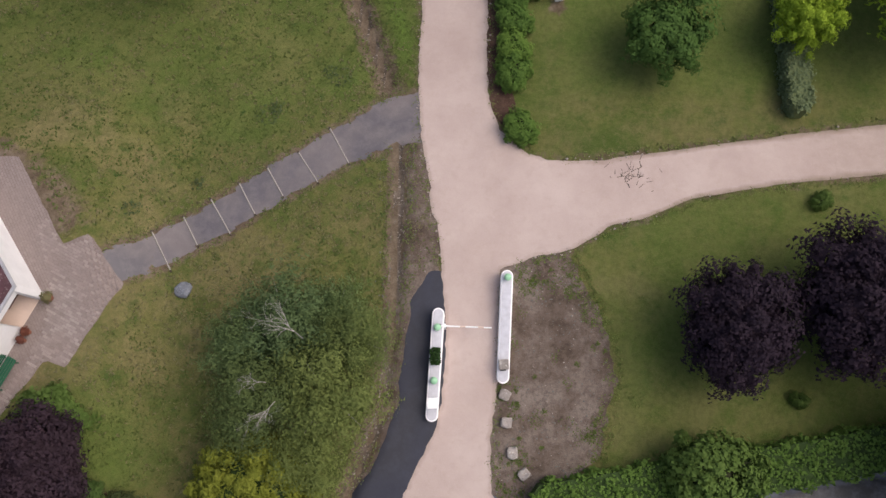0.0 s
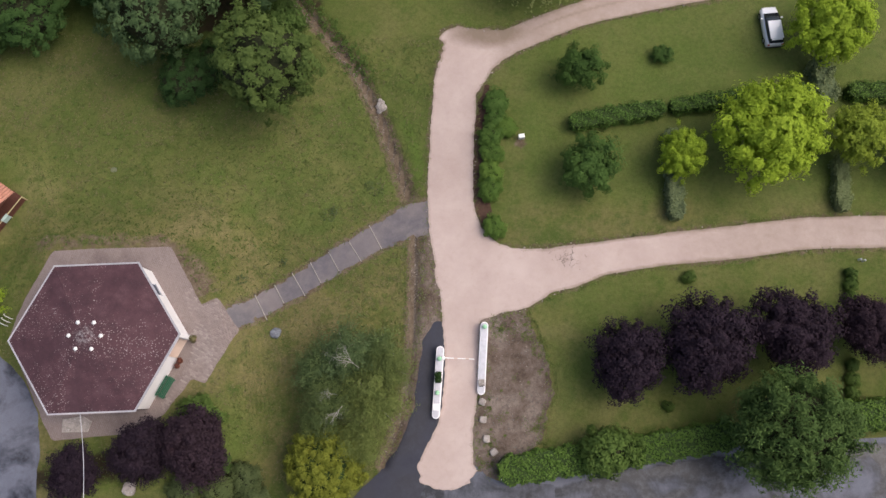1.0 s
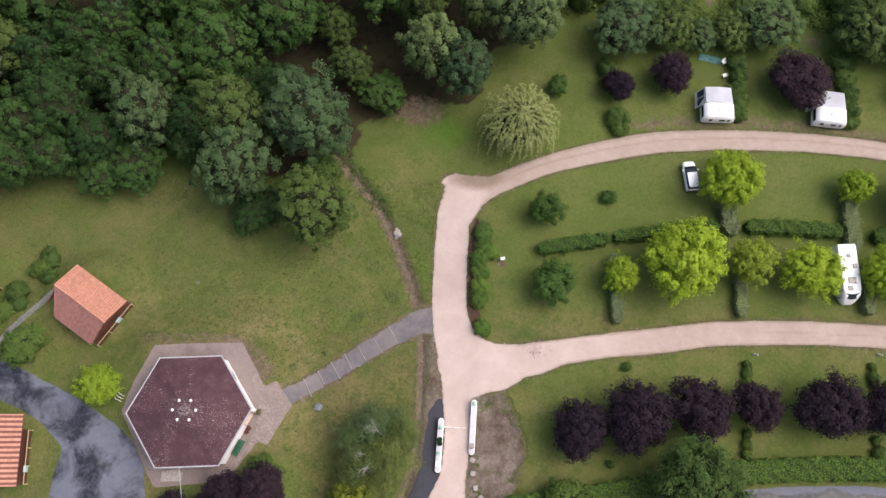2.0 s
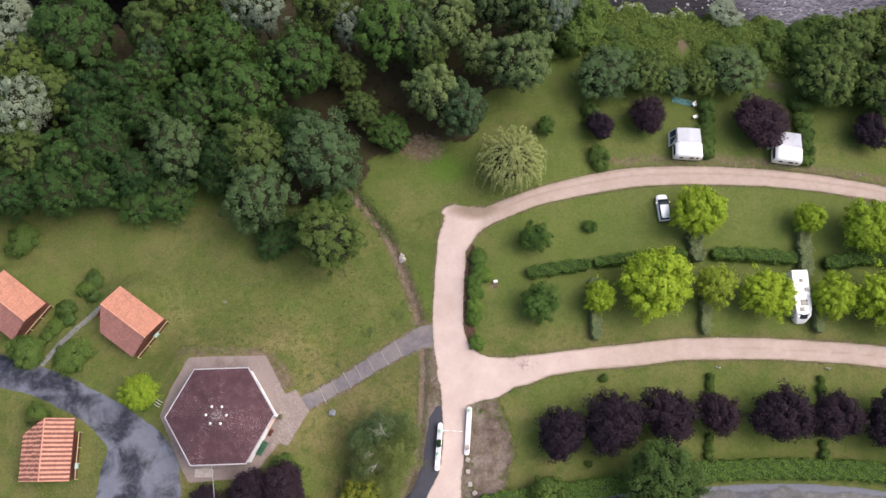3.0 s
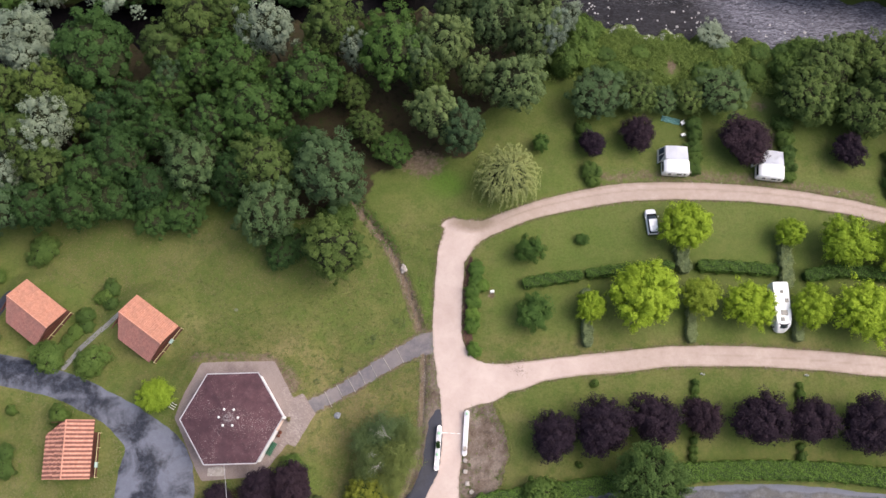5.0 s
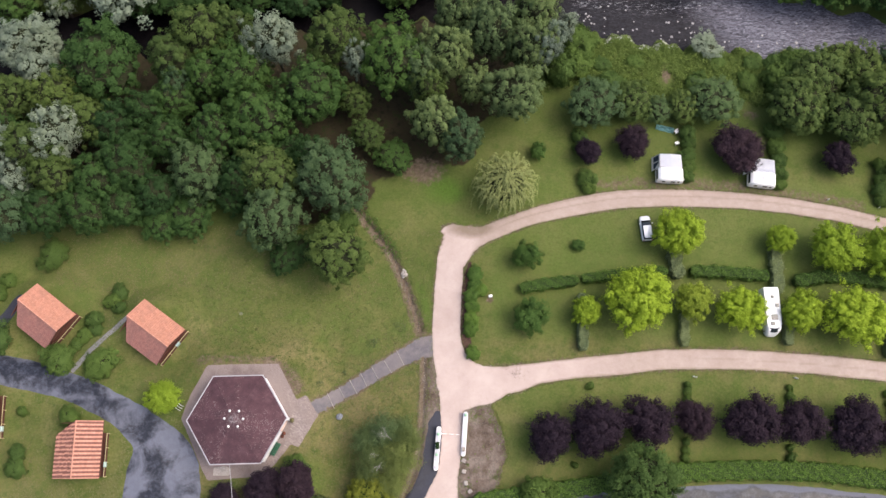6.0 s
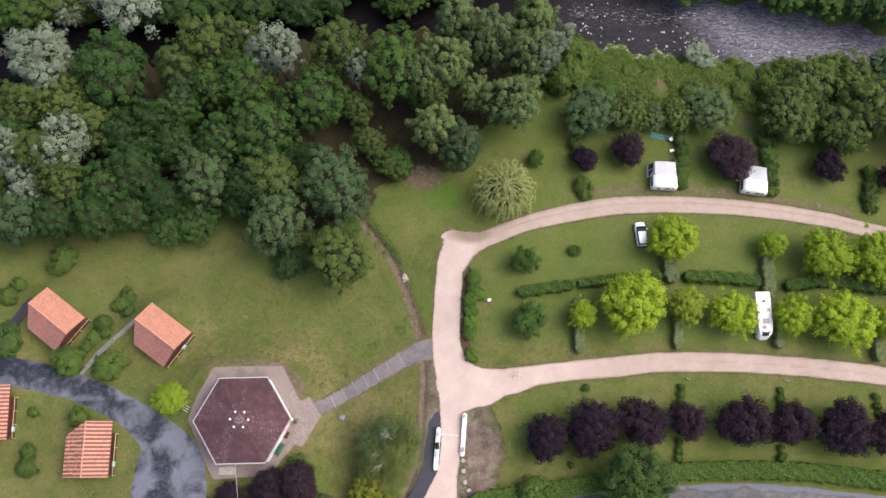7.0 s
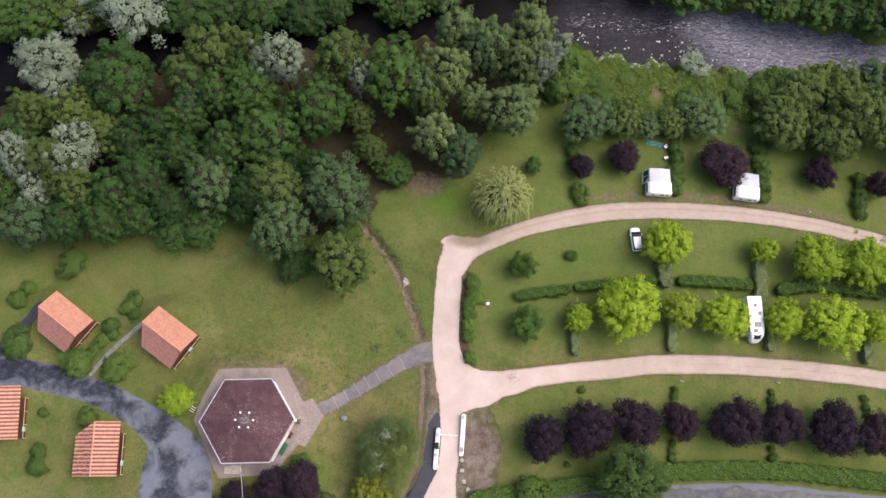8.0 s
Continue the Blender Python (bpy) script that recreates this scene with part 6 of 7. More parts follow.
        t = thing("towel", 0, 0, 0, 0, "pale blue-green cloth hung over the porch rail", "towel", "porch towels")
        t.matrix_basis = root.matrix_basis @ pose(px, py, 1.0, 0, 0, 90 if porch == "end" else 0)
        b = bmesh.new()
        box(b, -0.36, 0.36, -0.13, 0.13, 0.055, 0.075, 0.008)
        box(b, -0.36, 0.36, -0.135, -0.115, -0.62, 0.07, 0.008)
        box(b, -0.36, 0.36, 0.115, 0.135, -0.45, 0.07, 0.008)
        part("cloth", b, PALE_CLOTH, t)


cabin(-43.15, 18.0, -34.7, "end", False, "timber cabin with a salmon tiled gable roof and porch", 0.62)
cabin(-59.6, 20.1, -35.7, "end", False, "timber cabin with a salmon tiled gable roof and porch", 0.0)
cabin(-50.8, 1.2, -88.5, "side", True, "timber cabin with a striped red tile roof", 0.72)
cabin(-66.2, 6.0, -86.0, "side", True, "timber cabin with a striped red tile roof", 0.78)


# ---- the gate ----
def stadium(l, w, n=8):
    pts = []
    for s, a0 in ((1, -90), (-1, 90)):
        for k in range(n + 1):
            a = radians(a0 + 180 * k / n)
            pts.append((s * (l / 2 - w / 2) + w / 2 * math.cos(a), w / 2 * math.sin(a)))
    return pts


def gate_wall(ax, ay, bx, by, label):
    x, y = (ax + bx) / 2, (ay + by) / 2
    l, w = math.hypot(bx - ax, by - ay), 0.68
    z = gz(x, y)
    root = thing("gate_wall", x, y, z, math.degrees(math.atan2(by - ay, bx - ax)), label, "wall", "gate walls")
    b = bmesh.new()
    slab(b, stadium(l, w), -0.6, 0.80)
    bmesh.ops.bevel(b, geom=[e for e in b.edges if all(abs(v.co.z - 0.80) < 0.01 for v in e.verts)], offset=0.05, segments=2, affect="EDGES")
    part("body", b, WHITE_WALL, root)
    b = bmesh.new()
    slab(b, stadium(l - 0.15, w - 0.15), 0.70, 0.812)
    part("coping", b, WALL_GREY, root, "pale grey coping")
    return root, l, z


left_wall, left_len, left_z = gate_wall(-0.72, 5.45, -1.12, -0.75, "low white rounded wall with a pale coping at the gate")
right_wall, right_len, right_z = gate_wall(3.12, 7.6, 2.78, 1.3, "low white rounded wall with a pale coping at the gate")


def cap_light(x, y, z):
    root = thing("cap_light", x, y, z, 0, "mint green globe lamp standing on the gate wall", "lamp", "gate lamps")
    b = bmesh.new()
    rod(b, (0, 0, 0), (0, 0, 0.10), 0.10, 0.08, 12)
    part("base", b, WHITE_PAINT, root)
    b = bmesh.new()
    bmesh.ops.create_uvsphere(b, u_segments=14, v_segments=9, radius=0.21, matrix=Matrix.Translation((0, 0, 0.24)) @ Matrix.Diagonal((1, 1, 0.8, 1)))
    part("shade", b, MINT, root, smooth=True)


cap_light(-0.80, 4.35, left_z + 0.80)
cap_light(-0.98, 1.45, left_z + 0.80)
cap_light(3.12, 7.15, right_z + 0.80)


def barrier():
    root = thing("barrier", -0.45, 4.45, gz(-0.4, 4.45), 0, "closed white pole barrier across the gravel drive", "barrier")
    b = bmesh.new()
    box(b, -0.12, 0.12, -0.12, 0.12, -0.1, 1.0, 0.02)
    part("post", b, WHITE_PAINT, root)
    b = bmesh.new()
    rod(b, (-0.3, 0.0, 0.98), (2.65, -0.12, 0.98), 0.05, 0.04, 10)
    part("boom", b, WHITE_PAINT, root)
    for x in (0.9, 1.9):
        b = bmesh.new()
        rod(b, (x, -0.045 * x, 0.98), (x + 0.3, -0.045 * (x + 0.3), 0.98), 0.054, 0.053, 10)
        part("stripe", b, PEACH, root)
    b = bmesh.new()
    box(b, -0.45, -0.15, -0.09, 0.09, 0.85, 1.1, 0.02)
    part("counterweight", b, BLACK_PLASTIC, root)


barrier()


def wall_things():
    root = thing("planter", -0.90, 2.75, left_z + 0.80, 92, "dark green plant in a trough on the gate wall", "planter")
    b = bmesh.new()
    box(b, -0.45, 0.45, -0.2, 0.2, 0.0, 0.22, 0.03)
    part("trough", b, WALL_GREY, root)
    rng = np.random.default_rng(4)
    p = rng.uniform(-1, 1, (420, 3)) * np.array([0.45, 0.27, 0.22]) + np.array([0, 0, 0.42])
    f = new("plant", foliage_mesh("plant", leaves(rng, p, rng.normal(size=(420, 3)) + np.array([0, 0, 1.0]), 0.11), LEAF_WOOD))
    f.parent = root
    root = thing("letter_box", -1.04, 0.25, left_z + 0.80, 92, "white painted box on the gate wall", "box")
    b = bmesh.new()
    box(b, -0.27, 0.27, -0.3, 0.3, 0.0, 0.35, 0.02)
    part("body", b, WHITE_PAINT, root)
    b = bmesh.new()
    box(b, -0.29, 0.29, -0.32, 0.32, 0.35, 0.39, 0.01)
    part("lid", b, WHITE_PAINT, root)
    root = thing("post_box", 2.83, 2.35, right_z + 0.80, 2, "grey metal box with a dark slot on the gate wall", "box")
    b = bmesh.new()
    box(b, -0.27, 0.27, -0.3, 0.25, 0.0, 0.4, 0.03)
    part("body", b, STONE, root)
    b = bmesh.new()
    box(b, -0.22, 0.1, -0.36, -0.29, 0.1, 0.35, 0.02)
    part("slot", b, BLACK_PLASTIC, root)


wall_things()


def boulder(x, y, r, mat, label, seed, flat=0.6, group="", sink=0.12, blunt=0.7):
    rng = random.Random(seed)
    bm = bmesh.new()
    bmesh.ops.create_icosphere(bm, subdivisions=2, radius=r)
    for v in bm.verts:
        d = v.co.normalized()
        k = 1 + 0.22 * noise.noise(d * 1.7 + Vector((seed, 0, 0))) + 0.08 * noise.noise(d * 5 + Vector((0, seed, 0)))
        c = Vector((max(-blunt, min(blunt, d.x)), max(-blunt + 0.03, min(blunt - 0.03, d.y)), max(-0.6, min(blunt - 0.08, d.z))))
        v.co = Vector((c.x * 1.25, c.y * 1.2, c.z * flat * 1.5)) * r * k
    ob = new("boulder", mesh_of("boulder", bm, mat))
    ob.matrix_basis = pose(x, y, gz(x, y) + r * flat * (0.75 - sink), 0, 0, rng.uniform(0, 360))
    return tagged(ob, label, "stone", group)


for k, (x, y) in enumerate(((2.9, 0.7), (2.95, -0.8), (3.25, -2.4), (3.85, -3.5))):
    boulder(x, y, 0.35, STONE, "pale rough boulder edging the drive", 11 + k, group="drive edging stones")
boulder(-15.3, 6.6, 0.42, STONE_BLUE, "rounded blue-grey boulder on the grass beside the path", 21, 0.5, blunt=0.95)
for k in range(8):
    boulder(-6.65 + 0.33 * math.cos(k * 2.4) * (0.4 + 0.1 * k), 29.0 + 0.45 * math.sin(k * 2.4) * (0.4 + 0.12 * k), 0.20 + 0.05 * (k % 3), STONE, "pale rubble heaped beside the trench", 30 + k, group="rubble heap", blunt=0.85)



def footpath_steps():
    for ax, ay, bx, by in ((-7.4, 16.7, -6.1, 14.3), (-9.2, 15.1, -7.9, 13.1), (-11.0, 14.1, -9.9, 12.2), (-12.6, 13.1, -11.5, 11.1), (-14.2, 12.1, -12.85, 9.9), (-15.7, 11.0, -14.7, 9.2), (-17.3, 10.0, -16.1, 7.7)):
        b = bmesh.new()
        rod(b, (ax, ay, gz(ax, ay) + 0.05), (bx, by, gz(bx, by) + 0.05), 0.045, 0.038, 8)
        log = part("step_log", b, LOG, footpath)
        for px, py in ((ax, ay), (bx, by)):
            b = bmesh.new()
            rod(b, (px, py, gz(px, py) - 0.3), (px, py, gz(px, py) + 0.16), 0.07, 0.06, 8)
            part("stake", b, BARK, log, "dark stake holding the log")


footpath_steps()


# ---- vehicles ----
def wheel(root, x, y, r, w=0.2):
    b = bmesh.new()
    bmesh.ops.create_cone(b, cap_ends=True, segments=20, radius1=r, radius2=r, depth=w, matrix=Matrix.Translation((x, y, r)) @ Matrix.Rotation(radians(90), 4, "X"))
    bmesh.ops.bevel(b, geom=[e for e in b.edges if len(e.link_faces) == 2 and any(len(f.verts) > 6 for f in e.link_faces)], offset=0.03, segments=2, affect="EDGES")
    t = part("wheel", b, RUBBER, root)
    b = bmesh.new()
    bmesh.ops.create_cone(b, cap_ends=True, segments=16, radius1=r * 0.6, radius2=r * 0.6, depth=w + 0.02, matrix=Matrix.Translation((x, y, r)) @ Matrix.Rotation(radians(90), 4, "X"))
    part("rim", b, ALLOY, t)


def loft(sections, mat=0):
    """A body through cross sections (x, half width, low, high, top half width)."""
    bm = bmesh.new()
    rings = []
    for x, w, lo, hi, tw in sections:
        mid = lo + (hi - lo) * 0.62
        prof = ((-w * 0.92, lo), (-w, lo + 0.18), (-w, mid), (-tw, hi - 0.03), (-tw * 0.8, hi), (tw * 0.8, hi), (tw, hi - 0.03), (w, mid), (w, lo + 0.18), (w * 0.92, lo))
        rings.append([bm.verts.new((x, y, z)) for y, z in prof])
    for a, b in zip(rings[:-1], rings[1:]):
        for i in range(len(a)):
            j = (i + 1) % len(a)
            bm.faces.new((a[i], a[j], b[j], b[i]))
    bm.faces.new(rings[0][::-1])
    bm.faces.new(rings[-1])
    bmesh.ops.recalc_face_normals(bm, faces=bm.faces)
    return bm


def car():
    x, y = 31.25, 36.75
    root = thing("car", x, y, gz(x, y) + 0.02, 95.5, "pearl white small hatchback parked on the grass", "car")
    part("body", loft(((-2.0, 0.70, 0.35, 0.75, 0.62), (-1.93, 0.83, 0.24, 0.98, 0.72), (-1.4, 0.87, 0.2, 1.0, 0.78), (-0.2, 0.88, 0.2, 0.98, 0.80), (0.75, 0.88, 0.2, 0.97, 0.79), (1.45, 0.86, 0.2, 0.88, 0.74), (1.85, 0.78, 0.26, 0.76, 0.64), (2.0, 0.58, 0.36, 0.66, 0.5))), CAR_PAINT, root, smooth=True)
    part("cabin_glass", loft(((-1.88, 0.66, 0.93, 1.06, 0.60), (-1.55, 0.74, 0.93, 1.40, 0.62), (-0.9, 0.77, 0.93, 1.49, 0.64), (0.1, 0.77, 0.93, 1.49, 0.64), (0.45, 0.76, 0.93, 1.42, 0.62), (1.18, 0.70, 0.90, 0.98, 0.62))), GLASS, root, "dark windows all round", smooth=True)
    b = bmesh.new()
    box(b, -1.62, 0.24, -0.64, 0.64, 1.44, 1.525, 0.04)
    part("roof", b, CAR_PAINT, root)
    b = bmesh.new()
    box(b, -1.75, -1.45, -0.52, 0.52, 1.40, 1.45, 0.02)
    part("spoiler", b, CAR_PAINT, root)
    for s in (-1, 1):
        b = bmesh.new()
        box(b, 0.62, 0.80, s * 0.98 - 0.1, s * 0.98 + 0.1, 0.92, 1.06, 0.03)
        part("mirror", b, CAR_PAINT, root)
        b = bmesh.new()
        box(b, 1.72, 1.95, s * 0.56 - 0.14, s * 0.56 + 0.14, 0.62, 0.74, 0.03)
        part("headlight", b, ALLOY, root)
        b = bmesh.new()
        box(b, -2.0, -1.85, s * 0.66 - 0.1, s * 0.66 + 0.1, 0.7, 0.92, 0.03)
        part("tail_light", b, RED_LAMP, root)
        for wx in (-1.25, 1.25):
            wheel(root, wx, s * 0.80, 0.31)
    b = bmesh.new()
    box(b, -2.06, -1.9, -0.7, 0.7, 0.28, 0.45, 0.03)
    part("bumper", b, BLACK_PLASTIC, root)


car()


def motorhome():
    x, y = 49.0, 23.4
    root = thing("motorhome", x, y, gz(x, y) + 0.02, -88, "long white motorhome parked under golden trees", "motorhome")
    b = bmesh.new()
    box(b, -3.6, 2.2, -1.12, 1.12, 0.45, 2.75, 0.12)
    part("body", b, VAN_WHITE, root, smooth=False)
    part("cab", loft(((2.0, 1.12, 0.4, 2.74, 1.02), (2.45, 1.10, 0.4, 2.70, 1.0), (2.8, 1.06, 0.4, 2.5, 0.96), (3.1, 0.98, 0.42, 2.12, 0.86), (3.4, 0.84, 0.45, 1.5, 0.7), (3.6, 0.62, 0.5, 1.1, 0.5), (3.68, 0.4, 0.55, 0.95, 0.3))), VAN_WHITE, root, smooth=True)
    b = bmesh.new()
    rows = []
    for j in range(4):
        f = j / 3
        row = []
        for i in range(9):
            y = -0.86 + 1.72 * i / 8
            bow = 0.22 * (y / 0.86) ** 2
            x = 2.74 + 0.50 * f - bow
            row.append(b.verts.new((x, y, 2.66 - 0.60 * f - 0.03 * (y / 0.86) ** 2 + 0.02)))
        rows.append(row)
    for j in range(3):
        for i in range(8):
            b.faces.new((rows[j][i], rows[j + 1][i], rows[j + 1][i + 1], rows[j][i + 1]))
    bmesh.ops.recalc_face_normals(b, faces=b.faces)
    bmesh.ops.solidify(b, geom=b.faces[:], thickness=0.05)
    part("windscreen", b, GLASS, root, "dark wide windscreen")
    for hx, hy, sx, sy in ((-2.1, 0.05, 0.24, 0.24), (-0.8, 0.65, 0.28, 0.26), (1.0, 0.1, 0.40, 0.48), (1.95, -0.25, 0.28, 0.3), (-2.0, -0.5, 0.12, 0.12)):
        b = bmesh.new()
        box(b, hx - sx, hx + sx, hy - sy, hy + sy, 2.74, 2.84, 0.03)
        part("roof_hatch", b, GLASS if sx > 0.2 else WALL_GREY, root)
    for s in (-1, 1):
        for wx in (-2.0, 2.4):
            wheel(root, wx, s * 1.0, 0.34)
        b = bmesh.new()
        box(b, -2.4, -1.4, s * 1.125 - 0.02, s * 1.125 + 0.02, 1.5, 2.1, 0.01)
        part("side_window", b, GLASS, root)
        b = bmesh.new()
        box(b, 2.85, 3.0, s * 1.28 - 0.12, s * 1.28 + 0.12, 1.4, 1.75, 0.03)
        part("mirror", b, BLACK_PLASTIC, root)
    b = bmesh.new()
    rod(b, (-3.4, 1.16, 2.55), (1.4, 1.16, 2.55), 0.08, 0.08, 10)
    part("awning_roll", b, WHITE_TRIM, root)


motorhome()


def caravan(x, y, turn, label):
    """A touring caravan with a tent awning along its far side."""
    z = gz(x, y)
    root = thing("caravan", x, y, z, turn, label, "caravan", "touring caravans")
    part("body", loft(((-2.1, 0.95, 0.55, 1.6, 0.9), (-1.95, 1.05, 0.45, 2.3, 0.98), (-1.2, 1.08, 0.42, 2.52, 1.02), (1.2, 1.08, 0.42, 2.52, 1.02), (1.9, 1.05, 0.45, 2.25, 0.98), (2.15, 0.95, 0.6, 1.5, 0.9))), VAN_WHITE, root, smooth=True)
    for wx, ww in ((-1.0, 0.5), (0.5, 0.75), (1.35, 0.35)):
        b = bmesh.new()
        box(b, wx - ww / 2, wx + ww / 2, -1.10, -1.04, 1.25, 1.75, 0.02)
        part("side_window", b, GLASS, root)
    b = bmesh.new()
    v = [b.verts.new(p) for p in ((-2.14, -0.8, 1.45), (-2.14, 0.8, 1.45), (-2.02, 0.8, 2.0), (-2.02, -0.8, 2.0))]
    b.faces.new(v)
    bmesh.ops.solidify(b, geom=b.faces[:], thickness=0.05)
    part("front_window", b, GLASS, root)
    b = bmesh.new()
    box(b, -0.3, 0.15, -0.25, 0.25, 2.5, 2.6, 0.03)
    part("roof_hatch", b, WHITE_TRIM, root)
    b = bmesh.new()
    rod(b, (2.1, 0, 0.5), (3.1, 0, 0.45), 0.06, 0.05, 8)
    part("drawbar", b, ALLOY, root)
    b = bmesh.new()
    box(b, 2.2, 2.6, -0.4, 0.4, 0.5, 0.8, 0.06)
    part("gas_box", b, VAN_WHITE, root)
    for s in (-1, 1):
        wheel(root, 0.0, s * 0.95, 0.32)
    aw = thing("awning", 0, 0, 0, 0, "pale grey tent awning joined to the caravan with dark windows", "awning", "caravan awnings")
    aw.matrix_basis = root.matrix_basis
    b = bmesh.new()
    x0, x1, y0, y1 = -1.75, 1.75, 1.04, 3.4
    v = [b.verts.new(p) for p in ((x0, y0, 2.45), (x1, y0, 2.45), (x1 - 0.05, y1, 2.05), (x0 + 0.05, y1, 2.05), ((x0 + x1) / 2, y0, 2.5), ((x0 + x1) / 2, y1, 2.22))]
    b.faces.new((v[0], v[4], v[5], v[3]))
    b.faces.new((v[4], v[1], v[2], v[5]))
    bmesh.ops.solidify(b, geom=b.faces[:], thickness=0.03)
    part("roof_cloth", b, VAN_GREY, aw)
    for nm, pts in (("front_cloth", ((x0, y1, 0), (x1, y1, 0), (x1 - 0.05, y1, 2.05), (x0 + 0.05, y1, 2.05))), ("side_cloth", ((x0 - 0.8, y0, 0), (x0 - 0.8, y1, 0), (x0 + 0.03, y1, 2.04), (x0, y0, 2.42))), ("side_cloth", ((x1, y0, 0), (x1, y1, 0), (x1 - 0.04, y1, 2.04), (x1, y0, 2.42)))):
        b = bmesh.new()
        b.faces.new([b.verts.new(p) for p in pts])
        bmesh.ops.solidify(b, geom=b.faces[:], thickness=0.025)
        part(nm, b, VAN_WHITE, aw)
    for k in range(2):
        b = bmesh.new()
        ya, yb = y0 + 0.2 + k * 1.08, y0 + 1.12 + k * 1.08
        b.faces.new([b.verts.new(p) for p in ((x0 - 0.62, ya, 0.55), (x0 - 0.62, yb, 0.55), (x0 - 0.13, yb, 1.85), (x0 - 0.13, ya, 1.85))])
        bmesh.ops.solidify(b, geom=b.faces[:], thickness=0.03)
        part("window", b, BLUE_GLASS, aw, "dark bluish film window")


caravan(35.4, 45.6, -2, "white touring caravan on a grass pitch")
caravan(50.1, 45.1, -6, "white touring caravan beside a purple tree")


# ---- small things ----
def small_things():
    x, y = 6.75, 25.25
    root = thing("meter_box", x, y, gz(x, y), 10, "white service box on a post over bare soil", "box")
    b = bmesh.new()
    box(b, -0.28, 0.28, -0.18, 0.18, 0.25, 0.85, 0.03)
    part("body", b, WHITE_PAINT, root)
    b = bmesh.new()
    box(b, -0.07, 0.07, -0.07, 0.07, -0.2, 0.26)
    part("post", b, WALL_GREY, root)
    for x, y in ((37.0, 13.5), (37.35, 13.4), (52.1, 13.6), (52.4, 13.5), (60.9, 42.4), (68.9, 41.2)):
        root = thing("marker_post", x, y, gz(x, y), 20, "short white marker post at the pitch entrance", "post", "pitch markers")
        b = bmesh.new()
        rod(b, (0, 0, -0.2), (0, 0, 0.55), 0.09, 0.08, 10)
        part("shaft", b, WHITE_PAINT, root)
        b = bmesh.new()
        rod(b, (0, 0, 0.55), (0, 0, 0.62), 0.10, 0.05, 10)
        part("cap", b, WHITE_TRIM, root)
    x, y = 35.6, 54.5
    b = bmesh.new()
    n = 9
    for j in range(n):
        for i in range(n):
            b.verts.new((-1.5 + 3.0 * i / (n - 1), -0.5 + 1.0 * j / (n - 1), 0.12 + 0.10 * math.sin(i * 1.9) * math.cos(j * 1.3)))
    b.verts.ensure_lookup_table()
    for j in range(n - 1):
        for i in range(n - 1):
            b.faces.new((b.verts[j * n + i], b.verts[j * n + i + 1], b.verts[(j + 1) * n + i + 1], b.verts[(j + 1) * n + i]))
    bmesh.ops.solidify(b, geom=b.faces[:], thickness=0.03)
    ob = new("tarpaulin", mesh_of("tarpaulin", b, TEAL))
    ob.matrix_basis = pose(x, y, gz(x, y), 0, 0, -14)
    tagged(ob, "crumpled teal groundsheet spread on the grass", "groundsheet")
    for x, y, t in ((37.4, 53.9, 30), (37.3, 51.8, 200)):
        root = thing("camping_chair", x, y, gz(x, y), t, "white plastic camping chair on the grass", "chair", "camping chairs")
        b = bmesh.new()
        box(b, -0.27, 0.27, -0.25, 0.25, 0.40, 0.44, 0.01)
        part("seat", b, WHITE_PAINT, root)
        b = bmesh.new()
        box(b, -0.27, 0.27, 0.24, 0.28, 0.44, 0.92, 0.01)
        part("backrest", b, WHITE_PAINT, root)
        for sx in (-0.23, 0.23):
            for sy in (-0.22, 0.22):
                b = bmesh.new()
                rod(b, (sx * 1.1, sy * 1.1, 0), (sx, sy, 0.41), 0.02, 0.02, 6)
                part("leg", b, WHITE_PAINT, root)
            b = bmesh.new()
            box(b, sx * 1.15 - 0.03, sx * 1.15 + 0.03, -0.2, 0.26, 0.62, 0.65, 0.008)
            part("armrest", b, WHITE_PAINT, root)
    x, y = 4.3, -5.6
    root = thing("white_post", x, y, gz(x, y), 0, "slim white post at the end of the laurel hedge", "post")
    b = bmesh.new()
    rod(b, (0, 0, -0.2), (0.1, -0.05, 1.5), 0.04, 0.035, 10)
    part("shaft", b, WHITE_PAINT, root)
    x, y = -31.0, 21.6
    root = thing("manhole", x, y, gz(x, y), 0, "round mossy concrete manhole cover in the lawn", "manhole cover")
    b = bmesh.new()
    rod(b, (0, 0, -0.1), (0, 0, 0.05), 0.32, 0.30, 24)
    part("surround", b, MOSSY, root)
    b = bmesh.new()
    rod(b, (0, 0, 0.04), (0, 0, 0.07), 0.24, 0.23, 24)
    part("lid", b, MOSSY, root)
    x, y = -38.0, 7.4
    root = thing("cycle_stand", x, y, gz(x, y), 60, "white hooped cycle stand by the paving", "cycle stand")
    for k in range(3):
        b = bmesh.new()
        prev = None
        for i in range(9):
            a = math.pi * i / 8
            p = (0.35 * k - 0.35, 0.42 * math.cos(a), 0.15 + 0.55 * math.sin(a))
            if prev:
                rod(b, prev, p, 0.035, 0.035, 6)
            prev = p
        part("hoop", b, WHITE_PAINT, root)
    # overhead cable from the pavilion to a shrub-side pole
    root = thing("service_pole", -28.0, -7.6, gz(-28.0, -7.6), 0, "slim grey pole carrying a service cable", "pole")
    b = bmesh.new()
    rod(b, (0, 0, -0.5), (0, 0, 4.2), 0.08, 0.06, 10)
    part("shaft", b, WALL_GREY, root)
    b = bmesh.new()
    prev = None
    a, c = Vector((-1.3, 7.15, 3.0)), Vector((0, 0, 4.1))
    for i in range(13):
        f = i / 12
        p = a.lerp(c, f) - Vector((0, 0, 0.35 * math.sin(math.pi * f)))
